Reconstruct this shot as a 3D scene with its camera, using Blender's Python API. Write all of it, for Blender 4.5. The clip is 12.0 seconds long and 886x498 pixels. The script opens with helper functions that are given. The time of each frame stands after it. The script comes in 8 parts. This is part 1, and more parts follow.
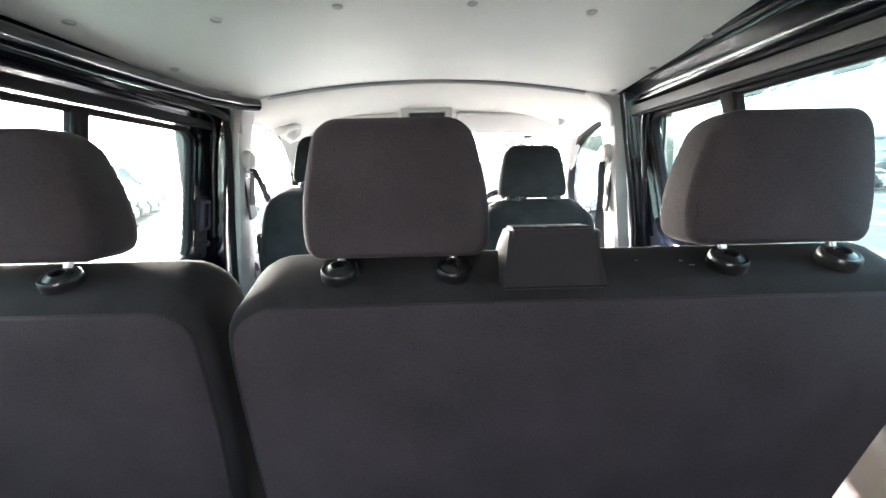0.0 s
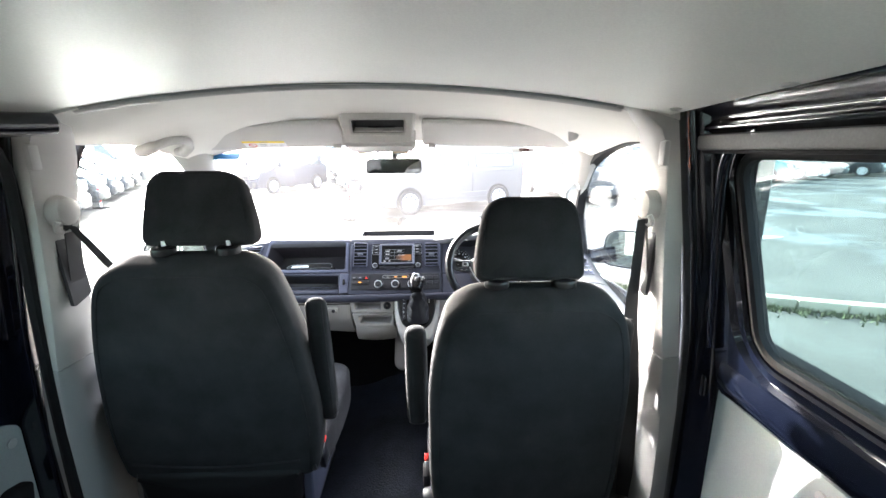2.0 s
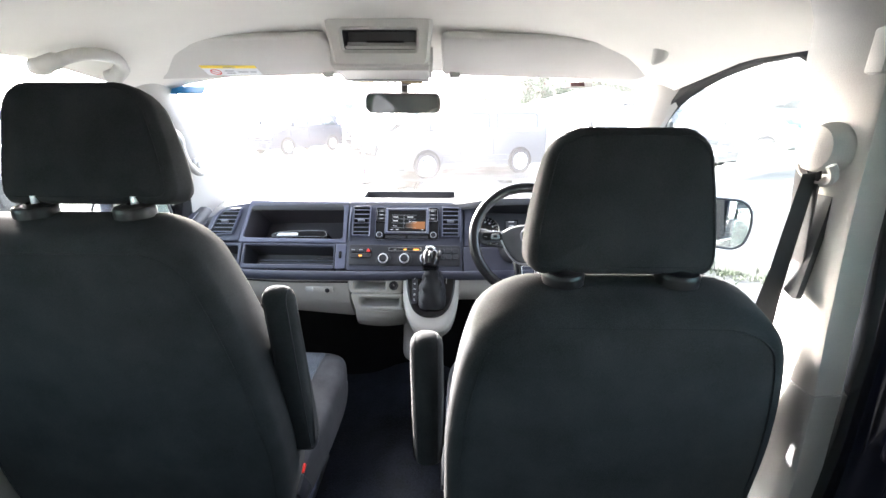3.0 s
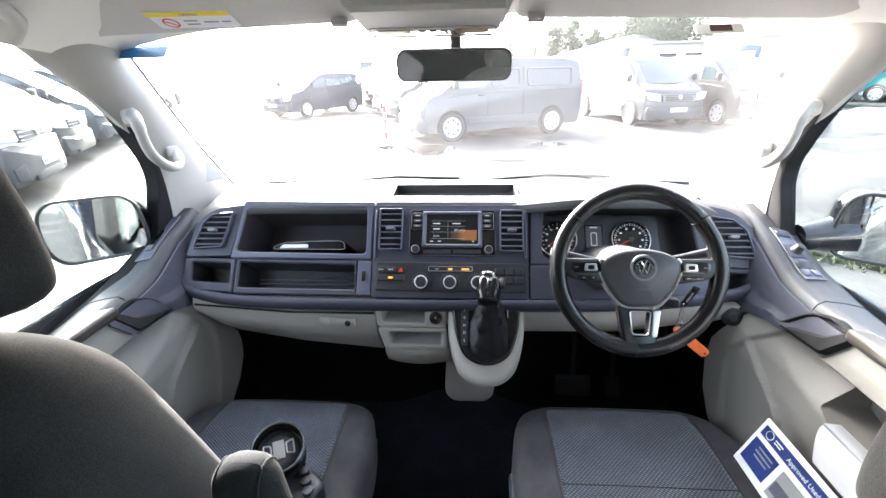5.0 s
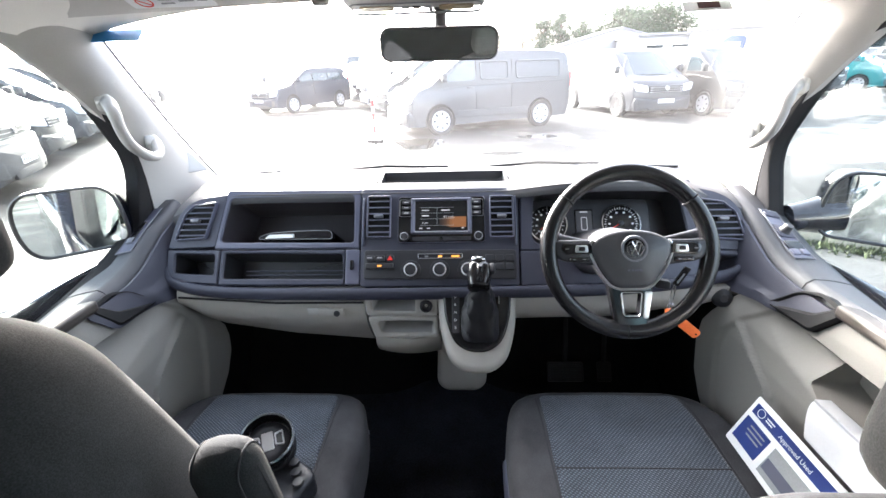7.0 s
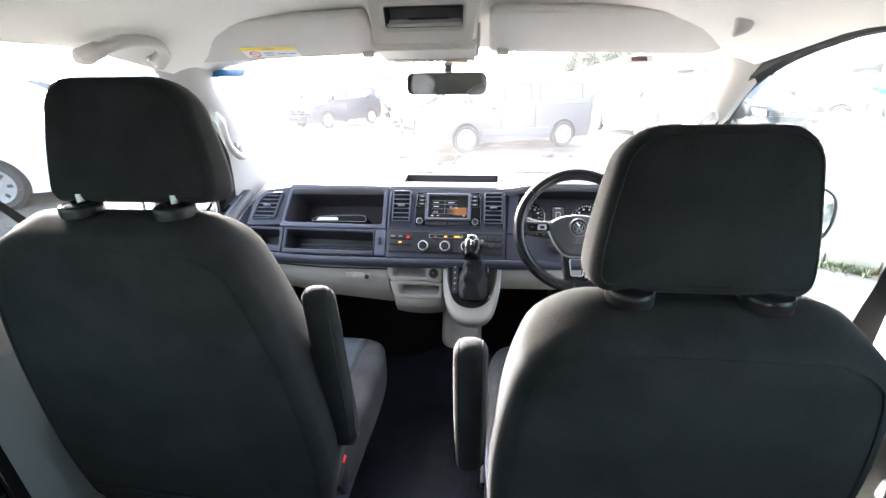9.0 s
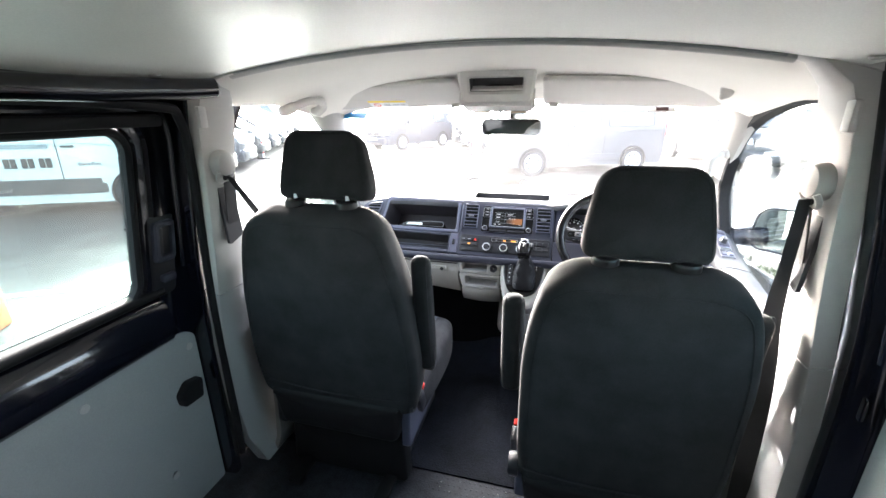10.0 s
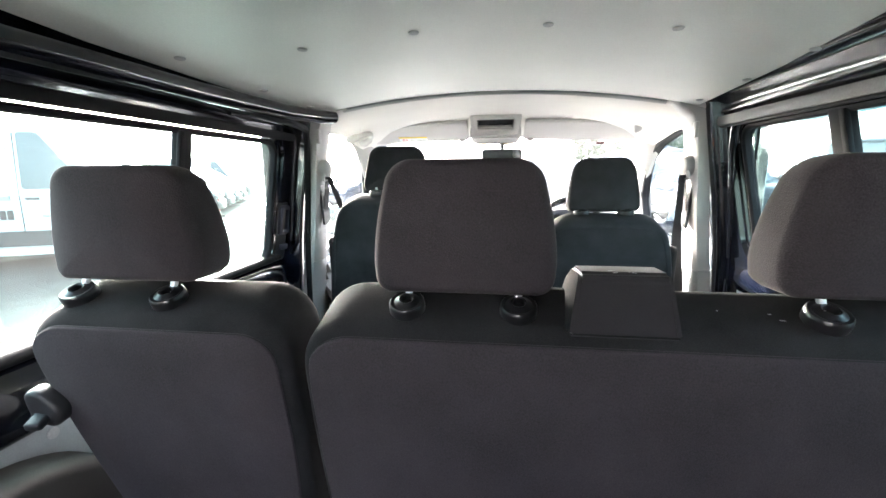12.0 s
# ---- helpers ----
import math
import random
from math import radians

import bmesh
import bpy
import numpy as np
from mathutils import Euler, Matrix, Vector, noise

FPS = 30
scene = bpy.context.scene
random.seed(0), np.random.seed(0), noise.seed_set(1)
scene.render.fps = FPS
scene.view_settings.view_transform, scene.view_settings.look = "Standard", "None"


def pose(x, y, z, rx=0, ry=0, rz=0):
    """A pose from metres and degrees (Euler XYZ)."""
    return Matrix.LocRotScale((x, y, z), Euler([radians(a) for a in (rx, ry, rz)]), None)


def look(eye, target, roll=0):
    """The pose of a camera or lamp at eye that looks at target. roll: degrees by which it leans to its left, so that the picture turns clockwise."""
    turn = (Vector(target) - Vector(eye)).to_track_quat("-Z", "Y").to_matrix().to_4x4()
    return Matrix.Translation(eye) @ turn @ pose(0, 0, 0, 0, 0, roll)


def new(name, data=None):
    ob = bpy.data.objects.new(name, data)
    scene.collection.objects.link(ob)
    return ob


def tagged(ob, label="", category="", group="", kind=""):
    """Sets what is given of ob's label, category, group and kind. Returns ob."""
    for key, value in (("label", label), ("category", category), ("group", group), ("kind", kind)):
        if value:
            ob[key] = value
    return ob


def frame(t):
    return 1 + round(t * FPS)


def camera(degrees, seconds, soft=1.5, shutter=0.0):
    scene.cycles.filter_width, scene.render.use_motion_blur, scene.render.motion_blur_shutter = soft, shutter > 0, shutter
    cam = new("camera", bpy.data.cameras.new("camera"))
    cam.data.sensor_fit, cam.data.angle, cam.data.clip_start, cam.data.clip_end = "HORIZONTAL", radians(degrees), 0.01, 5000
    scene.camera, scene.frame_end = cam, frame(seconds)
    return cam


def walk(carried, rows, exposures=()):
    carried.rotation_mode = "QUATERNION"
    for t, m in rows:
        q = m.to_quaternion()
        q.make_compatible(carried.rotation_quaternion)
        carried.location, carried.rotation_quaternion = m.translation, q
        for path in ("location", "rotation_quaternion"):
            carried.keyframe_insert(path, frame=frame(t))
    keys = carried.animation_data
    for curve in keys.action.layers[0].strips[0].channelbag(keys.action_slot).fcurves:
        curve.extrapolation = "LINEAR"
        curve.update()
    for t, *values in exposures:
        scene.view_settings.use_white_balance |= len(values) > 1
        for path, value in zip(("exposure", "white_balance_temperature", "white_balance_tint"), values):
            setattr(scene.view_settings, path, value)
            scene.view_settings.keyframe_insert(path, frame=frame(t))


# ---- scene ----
cam = camera(93.6, 12.0)
PATH = [
    (0, (0.023, 0.333, 1.529), (0.055, 2.302, 1.184), -1.2),
    (0.5, (0.079, 0.573, 1.614), (0.119, 2.532, 1.217), -1.3),
    (1, (0.156, 0.769, 1.701), (0.208, 2.724, 1.284), -1.1),
    (1.5, (0.177, 0.913, 1.751), (0.235, 2.863, 1.312), -0.8),
    (2, (0.177, 1.056, 1.754), (0.236, 3.002, 1.295), -0.4),
    (2.5, (0.203, 1.234, 1.706), (0.243, 3.166, 1.19), -0.1),
    (3, (0.168, 1.463, 1.661), (0.148, 3.365, 1.044), 0.2),
    (3.5, (0.093, 1.67, 1.667), (0.034, 3.547, 0.976), 0.5),
    (5.5, (0.059, 1.927, 1.685), (-0.073, 3.753, 0.882), -1.4),
    (6, (0.059, 1.93, 1.678), (-0.054, 3.754, 0.865), -1.7),
    (6.5, (0.06, 1.927, 1.671), (-0.039, 3.75, 0.856), -1.7),
    (7, (0.064, 1.923, 1.656), (-0.019, 3.749, 0.844), -1.7),
    (8.8, (0.123, 1.6, 1.676), (-0.001, 3.451, 0.929), -0.4),
    (9, (0.148, 1.531, 1.691), (-0.046, 3.381, 0.956), -0.7),
    (9.5, (0.188, 1.314, 1.739), (-0.155, 3.154, 1.034), -0.2),
    (10, (0.213, 1.079, 1.763), (-0.278, 2.91, 1.125), -0.4),
    (10.5, (0.186, 0.87, 1.767), (-0.346, 2.742, 1.302), -0.1),
    (11, (0.077, 0.639, 1.689), (-0.356, 2.565, 1.366), 0.7),
    (11.5, (-0.005, 0.456, 1.631), (-0.33, 2.4, 1.295), 0.3),
    (12, (0.017, 0.335, 1.592), (-0.247, 2.284, 1.23), -0.4),
]
EXPOSURES = [(t, stops, 6250, 14) for t, stops in ((0, 5.66), (0.5, 5.55), (1.5, 5.14), (2.5, 5.13), (3.0, 5.18), (3.5, 5.06), (5.5, 4.50), (7, 4.50), (9.0, 5.04), (10.5, 5.24), (12, 5.60))]
walk(cam, [(t, look(eye, target, roll)) for t, eye, target, roll in PATH], EXPOSURES)

# ---- daylight: low winter sun ahead and to the left, thin bright sky ----
SUN_EL, SUN_AZ = radians(20), radians(34)          # azimuth is counted from +y towards -x
world = bpy.data.worlds.new("sky")
scene.world = world
world.use_nodes = True
wn = world.node_tree.nodes
sky = wn.new("ShaderNodeTexSky")
sky.sky_type = "NISHITA"
sky.sun_disc = False
sky.sun_elevation = SUN_EL
sky.sun_rotation = -SUN_AZ
sky.air_density, sky.dust_density, sky.ozone_density = 0.8, 6.0, 0.6
thin = wn.new("ShaderNodeHueSaturation")               # a thin white veil of cloud over the blue
thin.inputs["Saturation"].default_value = 0.5
world.node_tree.links.new(sky.outputs["Color"], thin.inputs["Color"])
world.node_tree.links.new(thin.outputs["Color"], wn["Background"].inputs["Color"])
wn["Background"].inputs["Strength"].default_value = 0.15
sun = new("sun", bpy.data.lights.new("sun", "SUN"))
sun.data.energy, sun.data.angle, sun.data.color = 1.8, radians(0.6), (1.0, 0.965, 0.91)
sun_dir = Vector((-math.sin(SUN_AZ) * math.cos(SUN_EL), math.cos(SUN_AZ) * math.cos(SUN_EL), math.sin(SUN_EL)))
sun.matrix_world = look(sun_dir * 50, (0, 0, 0))

# ---- small builders ----
def mat(name, color, rough=0.6, metal=0.0, vary=0.12, scale=6.0, fine=220.0, bump=0.15, coat=0.0, spec=0.5, weave=0.0, depth=0.001, thread=0.3):
    """A surface with slow stains, fine grain and a little relief."""
    m = bpy.data.materials.new(name)
    m.use_nodes = True
    n, k = m.node_tree.nodes, m.node_tree.links
    b = n["Principled BSDF"]
    co = n.new("ShaderNodeTexCoord")
    big, small = n.new("ShaderNodeTexNoise"), n.new("ShaderNodeTexNoise")
    big.inputs["Scale"].default_value, big.inputs["Detail"].default_value = scale, 4
    small.inputs["Scale"].default_value, small.inputs["Detail"].default_value = fine, 2
    for t in (big, small):
        k.new(co.outputs["Object"], t.inputs["Vector"])
    add = n.new("ShaderNodeMath")
    add.operation = "ADD"
    k.new(big.outputs["Fac"], add.inputs[0])
    k.new(small.outputs["Fac"], add.inputs[1])
    ramp = n.new("ShaderNodeMapRange")
    ramp.inputs["From Min"].default_value, ramp.inputs["From Max"].default_value = 0.6, 1.4
    ramp.inputs["To Min"].default_value, ramp.inputs["To Max"].default_value = 1 - vary, 1 + vary
    k.new(add.outputs[0], ramp.inputs["Value"])
    mul = n.new("ShaderNodeVectorMath")
    mul.operation = "SCALE"
    mul.inputs[0].default_value = color[:3]
    k.new(ramp.outputs["Result"], mul.inputs["Scale"])
    k.new(mul.outputs["Vector"], b.inputs["Base Color"])
    rr = n.new("ShaderNodeMapRange")
    rr.inputs["To Min"].default_value, rr.inputs["To Max"].default_value = max(0.02, rough - 0.1 * rough), min(1, rough + 0.12 * rough)
    k.new(big.outputs["Fac"], rr.inputs["Value"])
    k.new(rr.outputs["Result"], b.inputs["Roughness"])
    b.inputs["Metallic"].default_value = metal
    b.inputs["Coat Weight"].default_value = coat
    b.inputs["Specular IOR Level"].default_value = spec
    height = small.outputs["Fac"]
    if weave:  # threads show in the colour as well as in the relief
        mix = None
        for turn in ((1, 1, 0.35), (1, -1, -0.35)):
            w = n.new("ShaderNodeTexWave")
            w.inputs["Scale"].default_value = weave
            mp = n.new("ShaderNodeMapping")
            mp.inputs["Rotation"].default_value = (0.4 * turn[2], 0.8 * turn[1], 0.7 * turn[1])
            k.new(co.outputs["Object"], mp.inputs["Vector"])
            k.new(mp.outputs["Vector"], w.inputs["Vector"])
            if mix is None:
                mix = w
            else:
                s = n.new("ShaderNodeMath")
                s.operation = "MULTIPLY"
                k.new(mix.outputs["Fac"], s.inputs[0])
                k.new(w.outputs["Fac"], s.inputs[1])
                height = s.outputs[0]
                tone, both = n.new("ShaderNodeMapRange"), n.new("ShaderNodeMath")
                tone.inputs["To Min"].default_value, tone.inputs["To Max"].default_value = 1 - thread, 1 + 2.2 * thread
                both.operation = "MULTIPLY"
                k.new(height, tone.inputs["Value"])
                k.new(tone.outputs["Result"], both.inputs[0])
                k.new(ramp.outputs["Result"], both.inputs[1])
                k.new(both.outputs[0], mul.inputs["Scale"])
    if bump:
        bp = n.new("ShaderNodeBump")
        bp.inputs["Strength"].default_value, bp.inputs["Distance"].default_value = bump, depth
        k.new(height, bp.inputs["Height"])
        k.new(bp.outputs["Normal"], b.inputs["Normal"])
    return m


def glow(name, color, power):
    m = bpy.data.materials.new(name)
    m.use_nodes = True
    b = m.node_tree.nodes["Principled BSDF"]
    b.inputs["Base Color"].default_value = (*color, 1)
    b.inputs["Emission Color"].default_value = (*color, 1)
    b.inputs["Emission Strength"].default_value = power
    return m


def glass_mat(name, tint=(1, 1, 1), rough=0.0, haze=0.0):
    m = bpy.data.materials.new(name)
    m.use_nodes = True
    n, k = m.node_tree.nodes, m.node_tree.links
    n.remove(n["Principled BSDF"])
    tr, gl, mix, lw = (n.new(i) for i in ("ShaderNodeBsdfTransparent", "ShaderNodeBsdfGlossy", "ShaderNodeMixShader", "ShaderNodeLayerWeight"))
    tr.inputs["Color"].default_value = (*tint, 1)
    gl.inputs["Roughness"].default_value = rough
    lw.inputs["Blend"].default_value = 0.5
    pw, mr = n.new("ShaderNodeMath"), n.new("ShaderNodeMapRange")
    pw.operation = "POWER"
    pw.inputs[1].default_value = 5.0
    mr.inputs["To Min"].default_value, mr.inputs["To Max"].default_value = 0.035, 0.9
    k.new(lw.outputs["Facing"], pw.inputs[0])
    k.new(pw.outputs[0], mr.inputs["Value"])
    k.new(mr.outputs["Result"], mix.inputs[0])
    k.new(tr.outputs[0], mix.inputs[1])
    k.new(gl.outputs[0], mix.inputs[2])
    out = mix
    if haze:  # a thin uneven film catching the sun, added to imitate veiling glare
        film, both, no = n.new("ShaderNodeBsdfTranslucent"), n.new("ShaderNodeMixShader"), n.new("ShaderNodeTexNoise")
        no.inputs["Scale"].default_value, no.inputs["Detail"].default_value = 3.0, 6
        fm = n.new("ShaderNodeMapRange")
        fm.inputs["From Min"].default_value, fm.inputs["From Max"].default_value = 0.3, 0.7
        fm.inputs["To Min"].default_value, fm.inputs["To Max"].default_value = haze * 0.6, haze * 1.4
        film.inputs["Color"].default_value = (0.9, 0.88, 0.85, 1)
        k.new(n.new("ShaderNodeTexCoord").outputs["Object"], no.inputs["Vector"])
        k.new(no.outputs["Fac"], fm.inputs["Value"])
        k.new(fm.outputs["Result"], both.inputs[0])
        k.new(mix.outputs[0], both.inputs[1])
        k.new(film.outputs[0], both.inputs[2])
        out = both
    k.new(out.outputs[0], n["Material Output"].inputs["Surface"])
    return m


def part(name, bm, material, parent=None, label="", m=None, smooth=True, angle=40):
    """Links a bmesh as one mesh object, under a thing or a part of it."""
    bmesh.ops.recalc_face_normals(bm, faces=bm.faces)
    me = bpy.data.meshes.new(name)
    bm.to_mesh(me)
    bm.free()
    if smooth:
        me.polygons.foreach_set("use_smooth", [True] * len(me.polygons))
        me.set_sharp_from_angle(angle=radians(angle))
    me.materials.append(material)
    ob = new(name, me)
    if parent is not None:
        ob.parent = parent
    if m is not None:
        ob.matrix_basis = m
    if label:
        ob["label"] = label
    return ob


def empty(name, m, label, category, group="", kind=""):
    ob = new(name)
    ob.empty_display_size = 0.1
    ob.matrix_basis = m
    return tagged(ob, label, category, group, kind)


def round_poly(pts, radii, n=4):
    """A closed polygon with rounded corners."""
    out, c = [], len(pts)
    if not hasattr(radii, "__len__"):
        radii = [radii] * c
    for i in range(c):
        p, a, b = Vector(pts[i]), Vector(pts[i - 1]), Vector(pts[(i + 1) % c])
        r = radii[i]
        da, db = (a - p), (b - p)
        ra, rb = min(r, da.length * 0.49), min(r, db.length * 0.49)
        s, e = p + da.normalized() * ra, p + db.normalized() * rb
        for k in range(n + 1):
            t = k / n
            # conic arc, close to a circle
            w = 0.75
            d = (1 - t) ** 2 + 2 * w * t * (1 - t) + t * t
            out.append(tuple((s * (1 - t) ** 2 + p * (2 * w * t * (1 - t)) + e * t * t) / d))
    return out


def rect(w, h, r=0.0, cx=0.0, cy=0.0, n=4):
    return round_poly([(cx - w / 2, cy - h / 2), (cx + w / 2, cy - h / 2), (cx + w / 2, cy + h / 2), (cx - w / 2, cy + h / 2)], max(r, 0.0004), n)


def dense(outline, step=0.03):
    """The same closed outline with no edge longer than step."""
    out = []
    for a, b in zip(outline, list(outline[1:]) + [outline[0]]):
        k = max(1, math.ceil((Vector(b) - Vector(a)).length / step))
        out += [tuple(Vector(a).lerp(Vector(b), i / k)) for i in range(k)]
    return out


def circle(r, n=24, cx=0.0, cy=0.0):
    return [(cx + r * math.cos(2 * math.pi * i / n), cy + r * math.sin(2 * math.pi * i / n)) for i in range(n)]


def inset(outline, d):
    """Moves a counterclockwise outline inwards by d."""
    out, c = [], len(outline)
    for i in range(c):
        a, p, b = Vector(outline[i - 1]), Vector(outline[i]), Vector(outline[(i + 1) % c])
        t = (b - a)
        nrm = Vector((-t.y, t.x)).normalized() if t.length > 1e-9 else Vector((0, 0))
        out.append(p + nrm * d)
    return out


def bridge(bm, rings, closed=True, cap0=True, cap1=True):
    vs = [[bm.verts.new(p) for p in r] for r in rings]
    c = len(vs[0])
    for a, b in zip(vs, vs[1:]):
        for i in range(c if closed else c - 1):
            j = (i + 1) % c
            bm.faces.new((a[i], a[j], b[j], b[i]))
    if cap0:
        bm.faces.new(vs[0][::-1])
    if cap1:
        bm.faces.new(vs[-1])
    return vs


def pillow(outline, depth, r0=0.01, r1=0.01, b0=0.0, b1=0.0, n=4, rings=3):
    """A padded slab: the outline (x, z) drawn out along +y, with rounded edges and bulging faces."""
    bm = bmesh.new()
    cx = sum(p[0] for p in outline) / len(outline)
    cz = sum(p[1] for p in outline) / len(outline)
    lay = []

    def scaled(base, s, y):
        return [(cx + (p[0] - cx) * s, y, cz + (p[1] - cz) * s) for p in base]

    back, front = inset(outline, r0), inset(outline, r1)
    for k in range(1, rings + 1):
        s = k / (rings + 1)
        lay.append(scaled(back, s, -b0 * (1 - s ** 3)))
    for k in range(n + 1):
        a = math.pi / 2 * k / n
        if r0:
            lay.append([(p[0], r0 - r0 * math.sin(a), p[1]) for p in inset(outline, r0 - r0 * math.cos(a))])
        else:
            lay.append([(p[0], 0, p[1]) for p in outline])
            break
    if r0:
        lay[-(n + 1):] = lay[-(n + 1):][::-1]
    for k in range(n + 1):
        a = math.pi / 2 * k / n
        if r1:
            lay.append([(p[0], depth - r1 + r1 * math.sin(a), p[1]) for p in inset(outline, r1 - r1 * math.cos(a))])
        else:
            lay.append([(p[0], depth, p[1]) for p in outline])
            break
    for k in range(rings, 0, -1):
        s = k / (rings + 1)
        lay.append(scaled(front, s, depth + b1 * (1 - s ** 3)))
    vs = [[bm.verts.new(p) for p in r] for r in lay]
    c = len(outline)
    for a, b in zip(vs, vs[1:]):
        for i in range(c):
            j = (i + 1) % c
            bm.faces.new((a[i], a[j], b[j], b[i]))
    for ring, y in ((vs[0], -b0), (vs[-1], depth + b1)):
        o = bm.verts.new((cx, y, cz))
        for i in range(c):
            bm.faces.new((o, ring[i], ring[(i + 1) % c]))
    return bm


def ring_frame(outer, inner, depth, bevel=0.003):
    """A flat frame between two outlines with the same count, drawn out along +y, its front edges broken."""
    bm = bmesh.new()
    o2, i2 = inset(outer, bevel), inset(inner, -bevel)
    rings = [[(p[0], depth, p[1]) for p in inner], [(p[0], bevel, p[1]) for p in inner], [(p[0], 0, p[1]) for p in i2],
             [(p[0], 0, p[1]) for p in o2], [(p[0], bevel, p[1]) for p in outer], [(p[0], depth, p[1]) for p in outer]]
    vs = [[bm.verts.new(p) for p in r] for r in rings]
    c = len(outer)
    for a, b in zip(vs, vs[1:] + vs[:1]):
        for i in range(c):
            j = (i + 1) % c
            bm.faces.new((a[i], a[j], b[j], b[i]))
    return bm


def box(sx, sy, sz, bevel=0.004, segs=2, at=(0, 0, 0)):
    bm = bmesh.new()
    bmesh.ops.create_cube(bm, size=1)
    bmesh.ops.scale(bm, vec=(sx, sy, sz), verts=bm.verts)
    if bevel:
        bmesh.ops.bevel(bm, geom=bm.edges[:], offset=min(bevel, min(sx, sy, sz) * 0.45), segments=segs, affect="EDGES", profile=0.5)
    bmesh.ops.translate(bm, vec=at, verts=bm.verts)
    return bm


def tube(path, r, n=10, cap=True, flat=1.0, closed=False):
    """A round bar along a path; r may be one radius or a list. flat squeezes it sideways."""
    bm = bmesh.new()
    pts = [Vector(p) for p in path]
    rs = r if hasattr(r, "__len__") else [r] * len(pts)
    rings, side = [], None
    for i, p in enumerate(pts):
        if closed:
            d = (pts[(i + 1) % len(pts)] - pts[i - 1]).normalized()
        else:
            d = (pts[min(i + 1, len(pts) - 1)] - pts[max(i - 1, 0)]).normalized()
        if side is None:
            side = d.orthogonal().normalized() if abs(d.z) > 0.9 else d.cross(Vector((0, 0, 1))).normalized()
        side = (side - d * side.dot(d)).normalized()
        up = d.cross(side)
        rings.append([p + side * (rs[i] * math.cos(2 * math.pi * k / n) * flat) + up * (rs[i] * math.sin(2 * math.pi * k / n)) for k in range(n)])
    if closed:
        vs = [[bm.verts.new(q) for q in ring] for ring in rings]
        for a, b in zip(vs, vs[1:] + vs[:1]):
            for i in range(n):
                bm.faces.new((a[i], a[(i + 1) % n], b[(i + 1) % n], b[i]))
    else:
        bridge(bm, rings, True, cap, cap)
    return bm


def smooth_path(pts, k=4):
    """Catmull-Rom through the points."""
    P = [Vector(p) for p in pts]
    P = [P[0] * 2 - P[1]] + P + [P[-1] * 2 - P[-2]]
    out = []
    for i in range(1, len(P) - 2):
        for s in range(k):
            t = s / k
            a, b, c, d = P[i - 1:i + 3]
            out.append(0.5 * ((2 * b) + (c - a) * t + (2 * a - 5 * b + 4 * c - d) * t * t + (3 * b - a - 3 * c + d) * t ** 3))
    return out + [P[-2]]


def sheet(f, nu, nv, thick=0.0, way=(0, 0, 1)):
    """A curved panel f(u, v) for u, v in 0..1, with a thickness along way."""
    bm = bmesh.new()
    w = Vector(way) * thick
    top = [[bm.verts.new(f(i / nu, j / nv)) for j in range(nv + 1)] for i in range(nu + 1)]
    for i in range(nu):
        for j in range(nv):
            bm.faces.new((top[i][j], top[i + 1][j], top[i + 1][j + 1], top[i][j + 1]))
    if thick:
        low = [[bm.verts.new(v.co + w) for v in row] for row in top]
        for i in range(nu):
            for j in range(nv):
                bm.faces.new((low[i][j], low[i][j + 1], low[i + 1][j + 1], low[i + 1][j]))
        for i in range(nu):
            bm.faces.new((top[i][0], low[i][0], low[i + 1][0], top[i + 1][0]))
            bm.faces.new((top[i][nv], top[i + 1][nv], low[i + 1][nv], low[i][nv]))
        for j in range(nv):
            bm.faces.new((top[0][j], top[0][j + 1], low[0][j + 1], low[0][j]))
            bm.faces.new((top[nu][j], low[nu][j], low[nu][j + 1], top[nu][j + 1]))
    return bm


def lathe(profile, n=24, ring=False):
    """A turned body round the y axis: profile of (radius, y); ring: the profile closes on itself and leaves a hole."""
    bm = bmesh.new()
    if ring:
        profile = list(profile) + [profile[0]]
    bridge(bm, cap0=not ring, cap1=not ring, rings=[[(max(r, 1e-5) * math.cos(2 * math.pi * k / n), y, max(r, 1e-5) * math.sin(2 * math.pi * k / n)) for k in range(n)] for r, y in profile])
    return bm


def prism_x(poly, x0, x1, bevel=0.0):
    """A (y, z) section drawn out along x."""
    bm = bmesh.new()
    bridge(bm, [[(x0, p[0], p[1]) for p in poly], [(x1, p[0], p[1]) for p in poly]])
    if bevel:
        bmesh.ops.bevel(bm, geom=[e for e in bm.edges if e.calc_length() > bevel * 3], offset=bevel, segments=2, affect="EDGES")
    return bm


def prism_y(poly, y0, y1):
    """An (x, z) section drawn out along y."""
    bm = bmesh.new()
    bridge(bm, [[(p[0], y0, p[1]) for p in poly], [(p[0], y1, p[1]) for p in poly]])
    return bm


def moved(bm, m):
    bmesh.ops.transform(bm, matrix=m, verts=bm.verts)
    return bm


def lettering(name, text, size, material, parent, m, depth=0.0006, label="", spacing=1.0):
    """Raised lettering in the built-in font, turned into a mesh."""
    cu = bpy.data.curves.new(name, "FONT")
    cu.body, cu.size, cu.extrude, cu.align_x, cu.align_y, cu.space_character = text, size, depth, "CENTER", "CENTER", spacing
    tmp = bpy.data.objects.new(name, cu)
    me = bpy.data.meshes.new_from_object(tmp)
    bpy.data.objects.remove(tmp)
    me.materials.clear()
    me.materials.append(material)
    ob = new(name, me)
    if parent is not None:
        ob.parent = parent
    ob.matrix_basis = m
    if label:
        ob["label"] = label
    return ob

